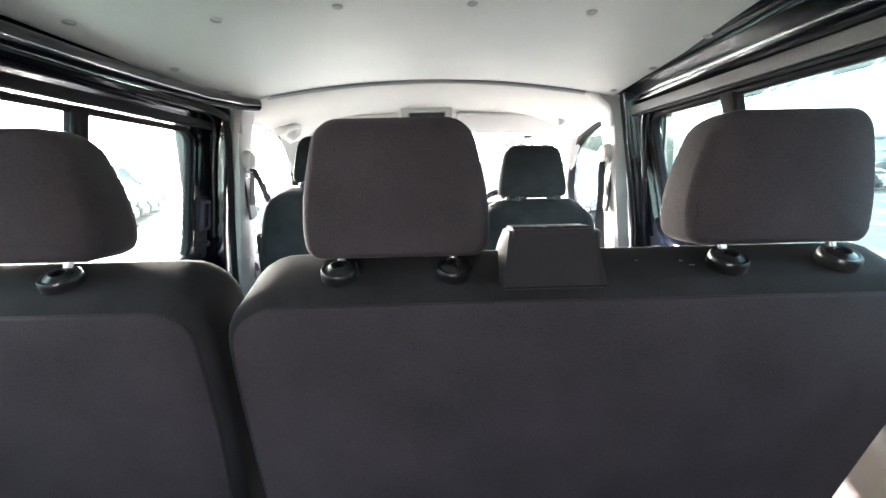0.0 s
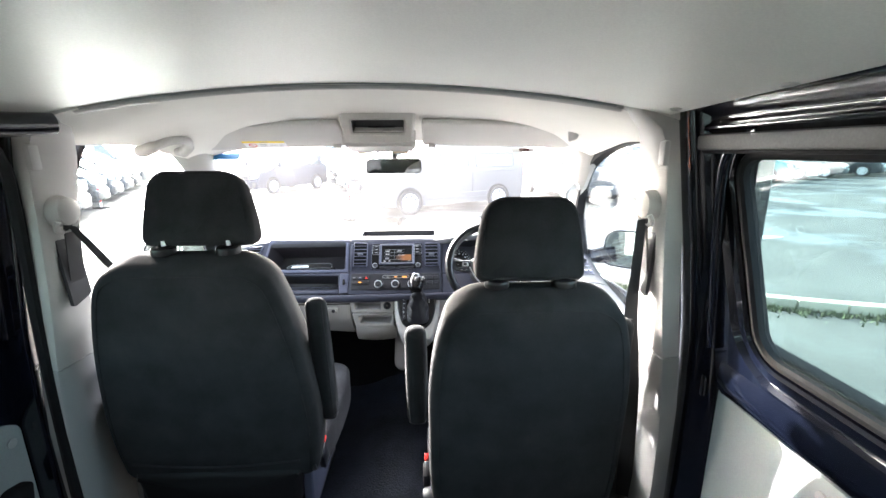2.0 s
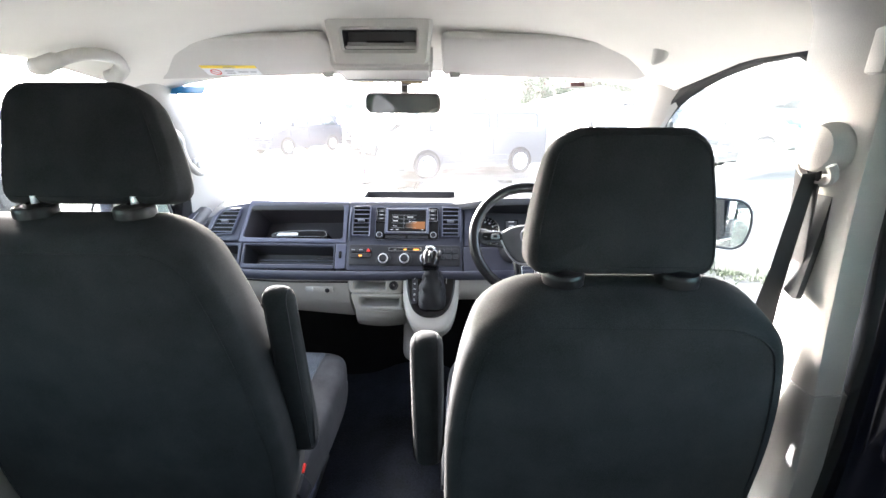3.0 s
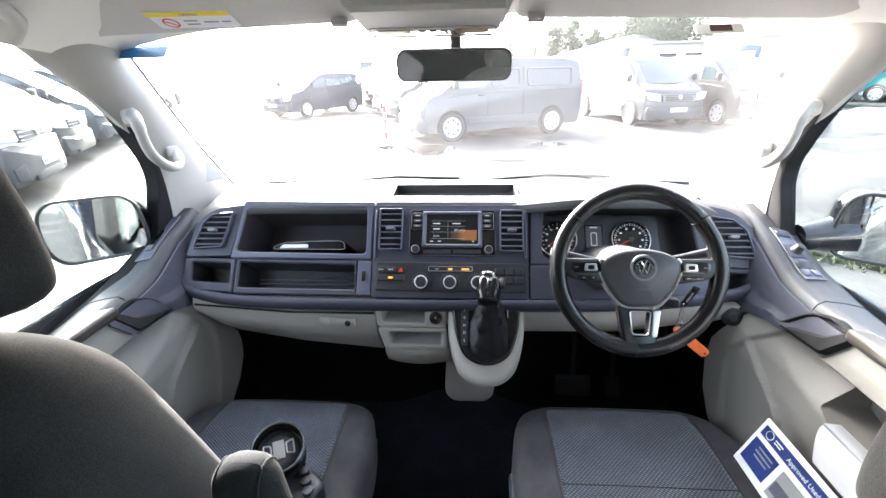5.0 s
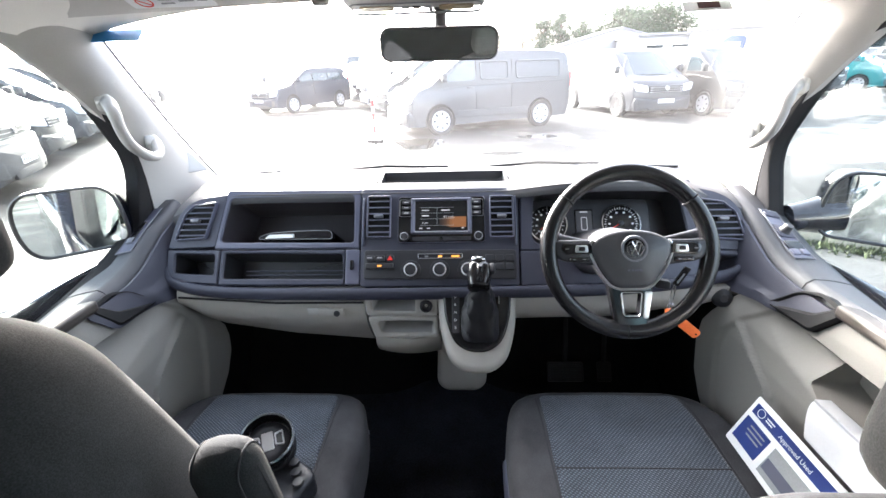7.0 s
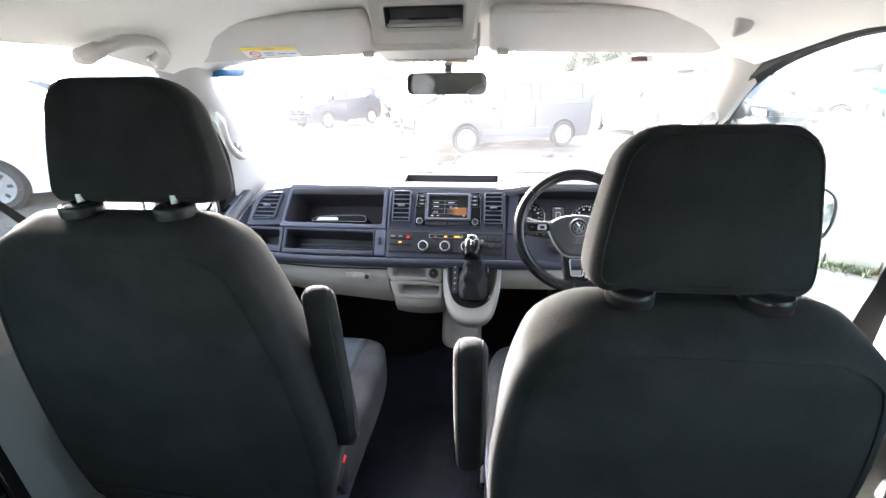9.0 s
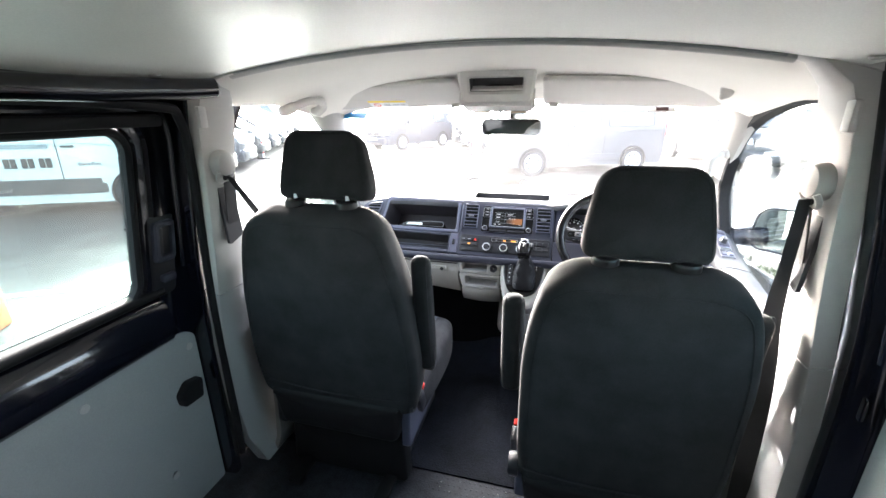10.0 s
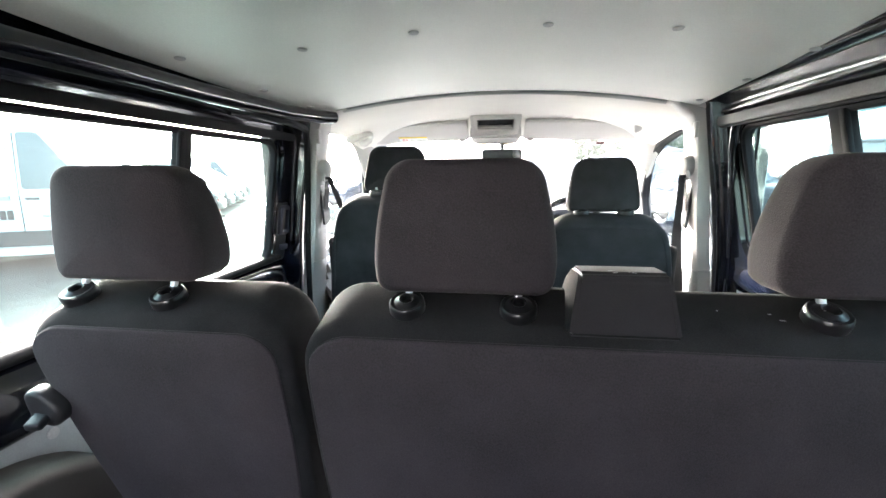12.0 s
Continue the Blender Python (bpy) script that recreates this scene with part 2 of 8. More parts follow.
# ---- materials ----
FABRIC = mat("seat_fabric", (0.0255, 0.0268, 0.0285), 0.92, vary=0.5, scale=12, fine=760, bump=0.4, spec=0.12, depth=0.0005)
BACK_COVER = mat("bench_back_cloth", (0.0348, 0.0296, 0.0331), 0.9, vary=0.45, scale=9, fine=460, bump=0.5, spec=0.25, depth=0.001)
REAR_FABRIC = mat("rear_seat_fabric", (0.0195, 0.0195, 0.0205), 0.92, vary=0.5, scale=12, fine=760, bump=0.4, spec=0.12, depth=0.0005)
# Seat fabric once more, lightened to carry the windscreen's light on the cushions.
LIT_FABRIC = mat("seat_fabric_lit", (0.043, 0.043, 0.047), 0.92, vary=0.5, scale=12, fine=760, bump=0.4, spec=0.12, depth=0.0005)
FABRIC_MID = mat("seat_insert_fabric", (0.062, 0.072, 0.09), 0.9, vary=0.35, scale=14, fine=260, bump=0.9, spec=0.2, weave=62, depth=0.0015, thread=0.4)
for cloth, fuzz in ((FABRIC, 0.04), (LIT_FABRIC, 0.06), (FABRIC_MID, 0.15), (BACK_COVER, 0.08), (REAR_FABRIC, 0.06)):  # raised fibres that catch light along the edges
    b = cloth.node_tree.nodes["Principled BSDF"]
    b.inputs["Sheen Weight"].default_value, b.inputs["Sheen Roughness"].default_value = fuzz, 0.35
    b.inputs["Sheen Tint"].default_value = (0.9, 0.85, 0.78, 1)
PIPING = mat("seat_piping", (0.03, 0.03, 0.033), 0.85, spec=0.2)
BLACK_PLASTIC = mat("black_plastic", (0.014, 0.0145, 0.018), 0.5, vary=0.2, fine=500, bump=0.25)
GLOSS_BLACK = mat("gloss_black_trim", (0.006, 0.006, 0.007), 0.12, vary=0.1, bump=0)
DASH_DARK = mat("dash_grey_plastic", (0.030, 0.0325, 0.051), 0.55, vary=0.1, scale=4, fine=650, bump=0.35)
DASH_TOP = mat("dash_top_plastic", (0.055, 0.056, 0.062), 0.6, vary=0.1, scale=4, fine=520, bump=0.5)
DASH_FRAME = mat("dash_frame_grey", (0.076, 0.081, 0.118), 0.45, vary=0.07, fine=600, bump=0.2)
VENT_GREY = mat("pale_rim_plastic", (0.12, 0.125, 0.14), 0.4, vary=0.06, bump=0.1)
BEIGE = mat("pale_grey_plastic", (0.340, 0.327, 0.302), 0.55, vary=0.07, scale=3, fine=520, bump=0.3)
DOOR_TRIM = mat("door_trim_plastic", (0.205, 0.197, 0.183), 0.6, vary=0.08, scale=3, fine=520, bump=0.3, spec=0.35)
LEDGE = mat("door_ledge_plastic", (0.042, 0.044, 0.050), 0.5, vary=0.08, scale=3, fine=600, bump=0.3, spec=0.4)
PULL = mat("door_pull_plastic", (0.009, 0.009, 0.010), 0.6, vary=0.15, fine=500, bump=0.3, spec=0.2)
TRIM = mat("pillar_trim_plastic", (0.43, 0.42, 0.40), 0.5, vary=0.05, scale=3, fine=480, bump=0.25)
SCREEN_TRIM = mat("screen_pillar_plastic", (0.33, 0.322, 0.305), 0.55, vary=0.06, scale=3, fine=480, bump=0.3, spec=0.35)
TRIM_LOW = mat("lower_pillar_trim_plastic", (0.36, 0.358, 0.35), 0.55, vary=0.07, scale=3, fine=480, bump=0.3)
LINER = mat("headliner_felt", (0.72, 0.70, 0.66), 0.95, vary=0.06, scale=5, fine=600, bump=0.5, spec=0.1)
HARDBOARD = mat("roof_lining_board", (0.86, 0.85, 0.79), 0.48, vary=0.08, scale=2.5, fine=300, bump=0.15)
PANEL = mat("side_lining_board", (0.37, 0.38, 0.375), 0.5, vary=0.1, scale=3.5, fine=300, bump=0.2)
STUD = mat("plastic_stud", (0.5, 0.49, 0.47), 0.45)
NAVY = mat("navy_paint", (0.0022, 0.0032, 0.0068), 0.14, vary=0.2, scale=5, fine=60, bump=0.03, spec=0.5, coat=0.7)
RUBBER = mat("black_rubber", (0.009, 0.009, 0.010), 0.7, vary=0.2, fine=400, bump=0.3, spec=0.2)
FLOOR_RUBBER = mat("floor_rubber", (0.024, 0.025, 0.031), 0.42, vary=0.85, scale=30, fine=170, bump=0.6, depth=0.002, spec=0.3)
FOOT_MAT = mat("cab_rubber_mat", (0.012, 0.0145, 0.022), 0.62, vary=0.9, scale=14, fine=160, bump=0.8, depth=0.003, spec=0.2)
CARPET = mat("footwell_carpet", (0.005, 0.0052, 0.0065), 0.95, vary=0.3, scale=12, fine=800, bump=0.8, spec=0.1)
RING_METAL = mat("bright_ring_metal", (0.85, 0.85, 0.87), 0.4, 0.55, vary=0.04, bump=0)
CHROME = mat("chrome", (0.75, 0.76, 0.78), 0.12, 1.0, vary=0.04, bump=0)
SATIN = mat("satin_metal", (0.5, 0.51, 0.53), 0.3, 1.0, vary=0.05, bump=0.03)
GAITER = mat("gaiter_leather", (0.013, 0.0135, 0.016), 0.42, spec=0.35, vary=0.25, scale=20, fine=300, bump=0.5)
LEATHER = mat("black_leather", (0.007, 0.007, 0.008), 0.24, spec=0.38, vary=0.2, scale=12, fine=380, bump=0.18)
RED = mat("red_plastic", (0.7, 0.03, 0.02), 0.4)
ORANGE = mat("orange_tag", (0.85, 0.18, 0.04), 0.5)
WHITE_CARD = mat("white_card", (0.72, 0.73, 0.74), 0.45, vary=0.03)
BLUE_INK = mat("blue_print", (0.012, 0.03, 0.16), 0.4, vary=0.05)
YELLOW_INK = mat("yellow_print", (0.8, 0.6, 0.03), 0.5, vary=0.04)
GREY_INK = mat("grey_print", (0.25, 0.26, 0.27), 0.5)
RED_INK = mat("red_print", (0.6, 0.04, 0.03), 0.5)
STICKER = mat("blue_sticker", (0.03, 0.22, 0.5), 0.5)
BELT = mat("belt_webbing", (0.03, 0.03, 0.032), 0.8, vary=0.15, fine=900, bump=0.6)
MIRROR = mat("mirror_glass", (0.62, 0.65, 0.65), 0.02, 1.0, vary=0.0, bump=0)
GLASS = glass_mat("window_glass", (0.82, 0.86, 0.85), haze=0.001)
SCREEN_GLASS = glass_mat("windscreen_glass", (0.82, 0.86, 0.85), haze=0.013)
TINT = glass_mat("rear_window_glass", (0.52, 0.635, 0.615), haze=0.004)
SCREEN = mat("screen_black", (0.01, 0.01, 0.011), 0.15, vary=0.05, bump=0)

# ---- the van's shell: floor, linings, side walls, doors, glass ----
FLOOR_Z = 0.44


def interp(x, xs, ys):
    return float(np.interp(x, xs, ys))


def ceiling_z(x, y):
    return 1.922 - 0.13 * x * x - 0.02 * (y - 1.37)


floor = part("floor", sheet(lambda u, v: (-0.93 + 1.86 * u, -0.95 + 4.2 * v, FLOOR_Z), 2, 4, 0.05, (0, 0, -1)), FLOOR_RUBBER)
tagged(floor, "black ribbed rubber van floor with pale scuffs", "floor", kind="structure")
firewall = part("wall_firewall", sheet(lambda u, v: (-0.93 + 1.86 * u, 3.2 + 0.32 * v ** 0.8, FLOOR_Z + 0.78 * v ** 1.4), 2, 8, 0.03, (0, 0.7, -0.7)), CARPET)
tagged(firewall, "dark carpeted footwell bulkhead", "wall", kind="structure")

# raised dimples of the rubber mat in the gangway
dim = bmesh.new()
for i in range(14):
    for j in range(26):
        x, y = -0.13 + i * 0.021 + (0.010 if j % 2 else 0), 1.75 + j * 0.028
        r = 0.0045
        base = [dim.verts.new((x + r * math.cos(k * math.pi / 3), y + r * math.sin(k * math.pi / 3), FLOOR_Z)) for k in range(6)]
        cap = [dim.verts.new((x + 0.6 * r * math.cos(k * math.pi / 3), y + 0.6 * r * math.sin(k * math.pi / 3), FLOOR_Z + 0.0012)) for k in range(6)]
        dim.faces.new(cap)
        for k in range(6):
            dim.faces.new((base[k], base[(k + 1) % 6], cap[(k + 1) % 6], cap[k]))
tagged(part("floor_dimples", dim, FLOOR_RUBBER, floor), kind="stuff")


def mat_at(u, v):
    x, y = -0.84 + 1.68 * u, 2.27 + 0.98 * v
    z = FLOOR_Z + 0.006 + 0.05 * math.exp(-((x - 0.03) / 0.16) ** 2) * min(1.0, v * 3) + 0.003 * math.sin(9 * x + 5 * y) * math.sin(7 * y)
    return (x, y, z)


ribs = bmesh.new()
for k in range(34):
    x = -0.165 + 0.010 * k
    bridge(ribs, [[(x - 0.0025, y, FLOOR_Z), (x - 0.001, y, FLOOR_Z + 0.0022), (x + 0.001, y, FLOOR_Z + 0.0022), (x + 0.0025, y, FLOOR_Z)] for y in (1.05, 1.74)])
tagged(part("floor_ribs", ribs, FLOOR_RUBBER, floor), kind="stuff")
cab_mat = part("floor_mat", sheet(mat_at, 40, 20, 0.006, (0, 0, -1)), FOOT_MAT)
tagged(cab_mat, "black rubber mat on the cab floor", "floor mat")
crumb = random.Random(11)
bits = bmesh.new()
for k in range(90):
    x, y, r = crumb.uniform(-0.12, 0.13), crumb.uniform(1.2, 2.25), crumb.uniform(0.0012, 0.004)
    bmesh.ops.create_icosphere(bits, subdivisions=1, radius=r, matrix=Matrix.Translation((x, y, FLOOR_Z + r * 0.4)))
tagged(part("floor_crumbs", bits, mat("pale_crumbs", (0.35, 0.34, 0.32), 0.9), floor), kind="stuff")

def ceiling_at(u, v):
    """The board runs a little off square to the walls."""
    y = -0.95 + 3.025 * v
    x0, x1 = interp(y, (1.2, 2.0, 2.08), (-0.785, -0.775, -0.745)), interp(y, (1.2, 2.08), (0.70, 0.752))
    x = x0 + (x1 - x0) * u
    return (x, y, ceiling_z(x, y))


ceiling = part("ceiling", sheet(ceiling_at, 24, 30, 0.006), HARDBOARD)
tagged(ceiling, "pale grey hardboard roof lining with plastic studs", "ceiling", kind="structure")
edge = part("trim_roof_edge", tube([(x, 2.078, ceiling_z(x, 2.078) - 0.002) for x in np.linspace(-0.62, 0.62, 30)], 0.0035, 8), GREY_INK)
tagged(edge, "thin grey strip between roof linings", "trim", kind="structure")
edge = part("trim_roof_bow", sheet(lambda u, v: (lambda x: (x, 2.082 + 0.028 * v, ceiling_z(x, 2.08) - 0.006 - 0.006 * math.sin(math.pi * v)))(-0.64 + 1.28 * u), 24, 4, 0.01), TRIM)
tagged(edge, "pale plastic strip on the roof bow", "trim", kind="structure")


def stud():
    return lathe([(0, 0.0), (0.005, -0.0002), (0.011, -0.002), (0.0125, -0.0045), (0.0125, -0.006)], 14)


STUD_MESH = []
for x, y in ((-0.72, 1.27), (-0.47, 1.375), (-0.19, 1.372), (0.12, 1.373), (0.40, 1.38), (0.705, 1.42), (0.715, 1.70), (0.72, 2.0),
             (-0.72, 1.62), (-0.715, 1.93), (-0.47, 0.55), (-0.19, 0.55), (0.12, 0.55), (0.40, 0.55), (0.70, 0.7), (-0.71, 0.7)):
    m = pose(x, y, ceiling_z(x, y) - 0.0058, -90, 0, 0)
    if not STUD_MESH:
        ob = part("roof_stud", stud(), STUD, None, m=m)
        STUD_MESH.append(ob.data)
    else:
        ob = new("roof_stud", STUD_MESH[0])
        ob.matrix_basis = m
    tagged(ob, "small round pale plastic stud in the roof lining", "stud", "roof studs")

roof = part("ceiling_outer_roof", sheet(lambda u, v: (-0.93 + 1.86 * u, -1.0 + 3.8 * v, 1.972 + 0.02 * math.sin(math.pi * u)), 10, 2, 0.02), NAVY)
tagged(roof, "navy painted steel roof skin", "roof", kind="structure")
# Out of view; opening narrowed and moved left to dim the bench's right.
back = part("wall_tailgate", moved(ring_frame(rect(1.92, 1.62, 0.02, 0, 1.18), rect(0.74, 0.56, 0.10, -0.24, 1.56), 0.06), pose(0, -1.0, 0)), NAVY)
tagged(back, "navy painted tailgate frame, its unseen window set left to dim the bench", "tailgate", kind="structure")

HEAD_Y, HEAD_Z = (2.075, 2.3, 2.5, 2.7, 2.85, 2.98), (1.903, 1.908, 1.902, 1.882, 1.852, 1.80)


def headliner_at(u, v):
    y = 2.075 + 0.905 * v
    x0, x1 = -0.80, 0.845
    x = x0 + (x1 - x0) * u
    s = abs(2 * u - 1)
    zc = interp(y, HEAD_Y, HEAD_Z)
    ze = interp(y, (2.075, 2.2, 2.5, 2.8, 2.98), (1.80, 1.775, 1.78, 1.73, 1.735))
    f = s ** (3.2 if y < 2.75 else 4.0)
    bow = 0.03 * (1 - (2 * u - 1) ** 2) * max(0.0, (y - 2.6) / 0.38)
    return (x, y + bow, zc - 0.016 * s * s - (zc - 0.016 - ze) * f)


liner = part("ceiling_headliner", sheet(headliner_at, 40, 16, 0.015), LINER)
tagged(liner, "pale felt cab headliner", "ceiling", kind="structure")


def side_frame(S):
    """Local x runs forward, y outwards, z up the leaning side; the origin lies under the window."""
    th = radians(6.7)
    x0, z0 = (0.95, 1.225) if S < 0 else (0.925, 1.295)
    m = Matrix(((0, S * math.cos(th), -S * math.sin(th), S * x0), (1, 0, 0, 0), (0, math.sin(th), math.cos(th), z0), (0, 0, 0, 1)))
    return m


def side_wall(S):
    side = "left" if S < 0 else "right"
    rake = 0.06 if S < 0 else 0.20
    F = side_frame(S) @ Matrix(((1, 0, rake, -0.22 * rake), (0, 1, 0, 0), (0, 0, 1, 0), (0, 0, 0, 1)))
    top = 0.505 if S < 0 else 0.462
    front = 1.95 if S < 0 else 1.94
    dz = 0.0 if S < 0 else 0.07
    win = round_poly([(0.62, 0), (front, 0), (front, top), (0.62, top)], 0.07, 6)
    wall = empty("wall_" + side, pose(0, 0, 0), "navy painted steel van side with ribs and folds" if S > 0 else "navy painted steel sliding door and side of the van", "wall", kind="structure")
    out = round_poly([(-0.95, -0.12), (2.07, -0.12), (2.07, top + 0.1), (-0.95, top + 0.1)], 0.01, 6)
    wide = inset(win, -0.03)
    part("window_panel", moved(ring_frame(out, wide, 0.06, 0.012), F @ pose(0, -0.022 if S < 0 else -0.036, 0)), NAVY, wall)
    # pressed step round the window
    part("window_step", moved(ring_frame(inset(win, -0.035), inset(win, -0.004), 0.03, 0.006), F @ pose(0, -0.019 if S < 0 else -0.026, 0)), NAVY, wall)
    # rail under the roof with two rolled ribs
    cant = round_poly([(0.738, 1.856), (0.765, 1.842), (0.80, 1.838), (0.822, 1.818), (0.80, 1.800), (0.822, 1.788), (0.842, 1.775), (0.85, 1.745), (0.99, 1.745), (0.99, 1.985), (0.70, 1.985), (0.70, 1.885)],
                      [0.01, 0.012, 0.02, 0.01, 0.012, 0.012, 0.01, 0.01, 0.01, 0.01, 0.01, 0.01], 4)
    bm = bmesh.new()
    bridge(bm, [[(S * (x + (interp(y, (1.2, 2.08), (-0.045, 0.0)) if S > 0 else 0.03) * max(0.0, min(1.0, (0.86 - x) / 0.08))), y, z) for x, z in cant] for y in (-0.95, 1.2, 1.5, 1.8, 2.08)])
    part("cant_rail", bm, NAVY, wall)
    # rolled sill below the window
    sill = round_poly([(0.955, 1.235), (0.925, 1.222), (0.902, 1.195), (0.888, 1.150), (0.892, 1.105), (0.912, 1.075), (0.99, 1.065), (0.99, 1.235)], [0.006, 0.02, 0.02, 0.03, 0.02, 0.01, 0.01, 0.01], 4)
    part("window_sill", prism_y([(S * x, z + dz) for x, z in sill], -0.95, 1.975), NAVY, wall)
    groove = round_poly([(0.95, 1.258), (0.922, 1.250), (0.912, 1.234), (0.924, 1.222), (0.965, 1.228)], 0.006, 3)
    part("sill_seal", prism_y([(S * x, z + dz) for x, z in groove], 0.55, 1.99), RUBBER, wall)
    part("outer_skin", box(0.03, 3.05, 1.0, 0.01, at=(S * 0.99, 0.55, 0.75)), NAVY, wall)
    # lower lining board
    ptop, pf = (1.082, 2.062) if S < 0 else (1.150, 2.045)
    board = round_poly([(-0.95, FLOOR_Z), (pf, FLOOR_Z), (pf, ptop - 0.03), (pf - 0.035, ptop - 0.005), (pf - 0.16, ptop), (-0.95, ptop + 0.03)], [0.004, 0.01, 0.016, 0.02, 0.05, 0.004], 4)
    M = Matrix(((0, S, 0, S * 0.922), (1, 0, 0, 0), (0, 0, 1, 0), (0, 0, 0, 1)))
    lower = part("side_lining", moved(pillow(board, 0.008, 0.002, 0), M), PANEL)
    tagged(lower, "pale grey hardboard side lining with studs and a finger recess", "lining", kind="structure")
    for y, z in ((2.03, 1.02), (1.70, 1.03), (1.38, 1.045), (1.02, 1.05), (1.88, 0.62), (1.55, 0.82), (1.30, 0.62), (0.95, 0.62)):
        part("stud", moved(moved(stud(), pose(0, 0, 0)), Matrix(((0, S, 0, S * 0.924), (1, 0, 0, y), (0, 0, 1, z + (dz if z > 1 else 0)), (0, 0, 0, 1)))), STUD, lower)
    pull = round_poly([(1.17, 0.93), (1.34, 0.86), (1.36, 0.90), (1.19, 0.975)], 0.018, 4)
    part("finger_recess", moved(pillow(pull, 0.01, 0.004, 0), M @ pose(0, -0.006, 0)), PANEL, lower)
    part("jamb", box(0.05, 0.13, 1.45, 0.006, 1, at=(S * 0.962, 2.085, 1.12)), NAVY, wall)
    # painted pillar behind the trim
    if S < 0:
        col = round_poly([(0.795, 2.079), (0.80, 2.072), (0.84, 2.068), (0.88, 2.066), (0.99, 2.06), (0.99, 2.11), (0.80, 2.11)], [0.004, 0.004, 0.01, 0.01, 0.01, 0.01, 0.01], 4)
    else:
        col = round_poly([(0.79, 2.078), (0.795, 2.045), (0.815, 2.030), (0.835, 2.005), (0.99, 1.985), (0.99, 2.11), (0.80, 2.11)], [0.008, 0.014, 0.012, 0.02, 0.01, 0.01, 0.01], 4)
    bm = bmesh.new()
    rings = []
    for z in (FLOOR_Z, 0.8, 1.1, 1.3, 1.5, 1.7, 1.86):
        off = interp(z, (0.44, 1.2, 1.45, 1.86), (0.085, 0.075, 0.045, -0.02))
        rings.append([(S * (x + off if x < 0.9 else interp(z, (0.44, 1.2, 1.86), (0.97, 0.925, 0.865))), y, z) for x, y in col])
    bridge(bm, rings)
    part("pillar", bm, NAVY, wall)
    # rounded corner where the pillar runs into the rail, and pressed slots down the pillar
    if S > 0:
        part("corner_roll", tube(smooth_path([(0.885, 2.0, 1.2 + dz), (0.862, 2.0, 1.5), (0.845, 1.995, 1.68), (0.832, 1.96, 1.76), (0.825, 1.88, 1.79)], 5), 0.014, 10), NAVY, wall)
        for z, ln in ((1.62, 0.05), (1.36, 0.05), (1.12, 0.06)):
            part("pressing", moved(pillow(rect(0.016, ln, 0.007), 0.006, 0.003, 0), Matrix(((0, 1, 0, 0.848 + 0.06 * max(0.0, 1.62 - z)), (1, 0, 0, 2.008), (0, 0, 1, z + dz * 0.5), (0, 0, 0, 1)))), NAVY, wall)
    else:
        part("corner_roll", tube(smooth_path([(-0.90, 2.06, 1.30), (-0.872, 2.06, 1.55), (-0.848, 2.055, 1.70), (-0.838, 2.02, 1.768), (-0.832, 1.92, 1.782), (-0.832, 1.6, 1.784)], 5), 0.010, 10), NAVY, wall)

    # window
    window = empty("window_" + side, pose(0, 0, 0), "sliding side window with green-tinted glass and black rubber seals", "window", kind="structure")
    part("window_frame", moved(ring_frame(win, inset(win, 0.02), 0.03, 0.006), F @ pose(0, -0.022, 0)), RUBBER, window)
    d0, d1 = (1.412, 1.465) if S < 0 else (1.470, 1.532)
    for a, b, off in ((0.62, d0 + 0.02, 0.004), (d1 - 0.02, front, -0.004)):
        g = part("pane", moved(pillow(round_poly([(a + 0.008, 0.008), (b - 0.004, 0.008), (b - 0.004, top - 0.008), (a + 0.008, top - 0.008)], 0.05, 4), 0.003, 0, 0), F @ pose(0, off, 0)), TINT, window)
        g.visible_shadow = False
    part("divider", moved(box(d1 - d0, 0.03, top - 0.01, 0.008, at=((d0 + d1) / 2, -0.008, top / 2)), F), RUBBER, window)
    part("divider_lip", moved(box(0.022, 0.016, top - 0.02, 0.006, at=(d0 + 0.006, -0.022, top / 2)), F), RUBBER, window)
    latch = part("latch", moved(box(0.066, 0.028, 0.082, 0.012, 3, at=((d0 + d1) / 2 - 0.004, -0.032, 0.215)), F), BLACK_PLASTIC, window)
    part("latch_tab", moved(box(0.026, 0.012, 0.062, 0.006, 2, at=((d0 + d1) / 2 + 0.010, -0.048, 0.215)), F), BLACK_PLASTIC, latch)
    if S > 0:
        part("seal_rail", moved(box(1.45, 0.035, 0.034, 0.006, 2, at=(1.32, -0.05, top + 0.022)), F), mat("grey_seal", (0.16, 0.155, 0.145), 0.6, vary=0.2), window)
        part("seal_rail_edge", moved(box(1.45, 0.03, 0.008, 0.003, 2, at=(1.32, -0.045, top + 0.001)), F), RUBBER, window)
    else:
        part("seal_rail", moved(box(1.42, 0.03, 0.03, 0.006, 2, at=(1.30, -0.045, top + 0.018)), F), RUBBER, window)
        door_seal = tube(smooth_path([(S * 0.848, 2.088, FLOOR_Z + 0.1), (S * 0.834, 2.080, 1.2), (S * 0.806, 2.070, 1.6), (S * 0.790, 2.045, 1.74), (S * 0.77, 1.95, 1.775), (S * 0.775, 1.5, 1.79), (S * 0.775, 0.6, 1.79)], 6), 0.013, 8)
        part("door_seal", door_seal, RUBBER, wall)
        rail = part("door_rail_cover", tube([(-0.785, 0.4, 1.806), (-0.775, 1.4, 1.806), (-0.745, 1.8, 1.808), (-0.70, 1.99, 1.814), (-0.668, 2.058, 1.820), (-0.664, 2.066, 1.820)], [0.026, 0.026, 0.027, 0.026, 0.024, 0.012], 14), NAVY, wall)
        # inside pull and lock of the sliding door
        HM = F @ pose(2.012, -0.024, 0.165)
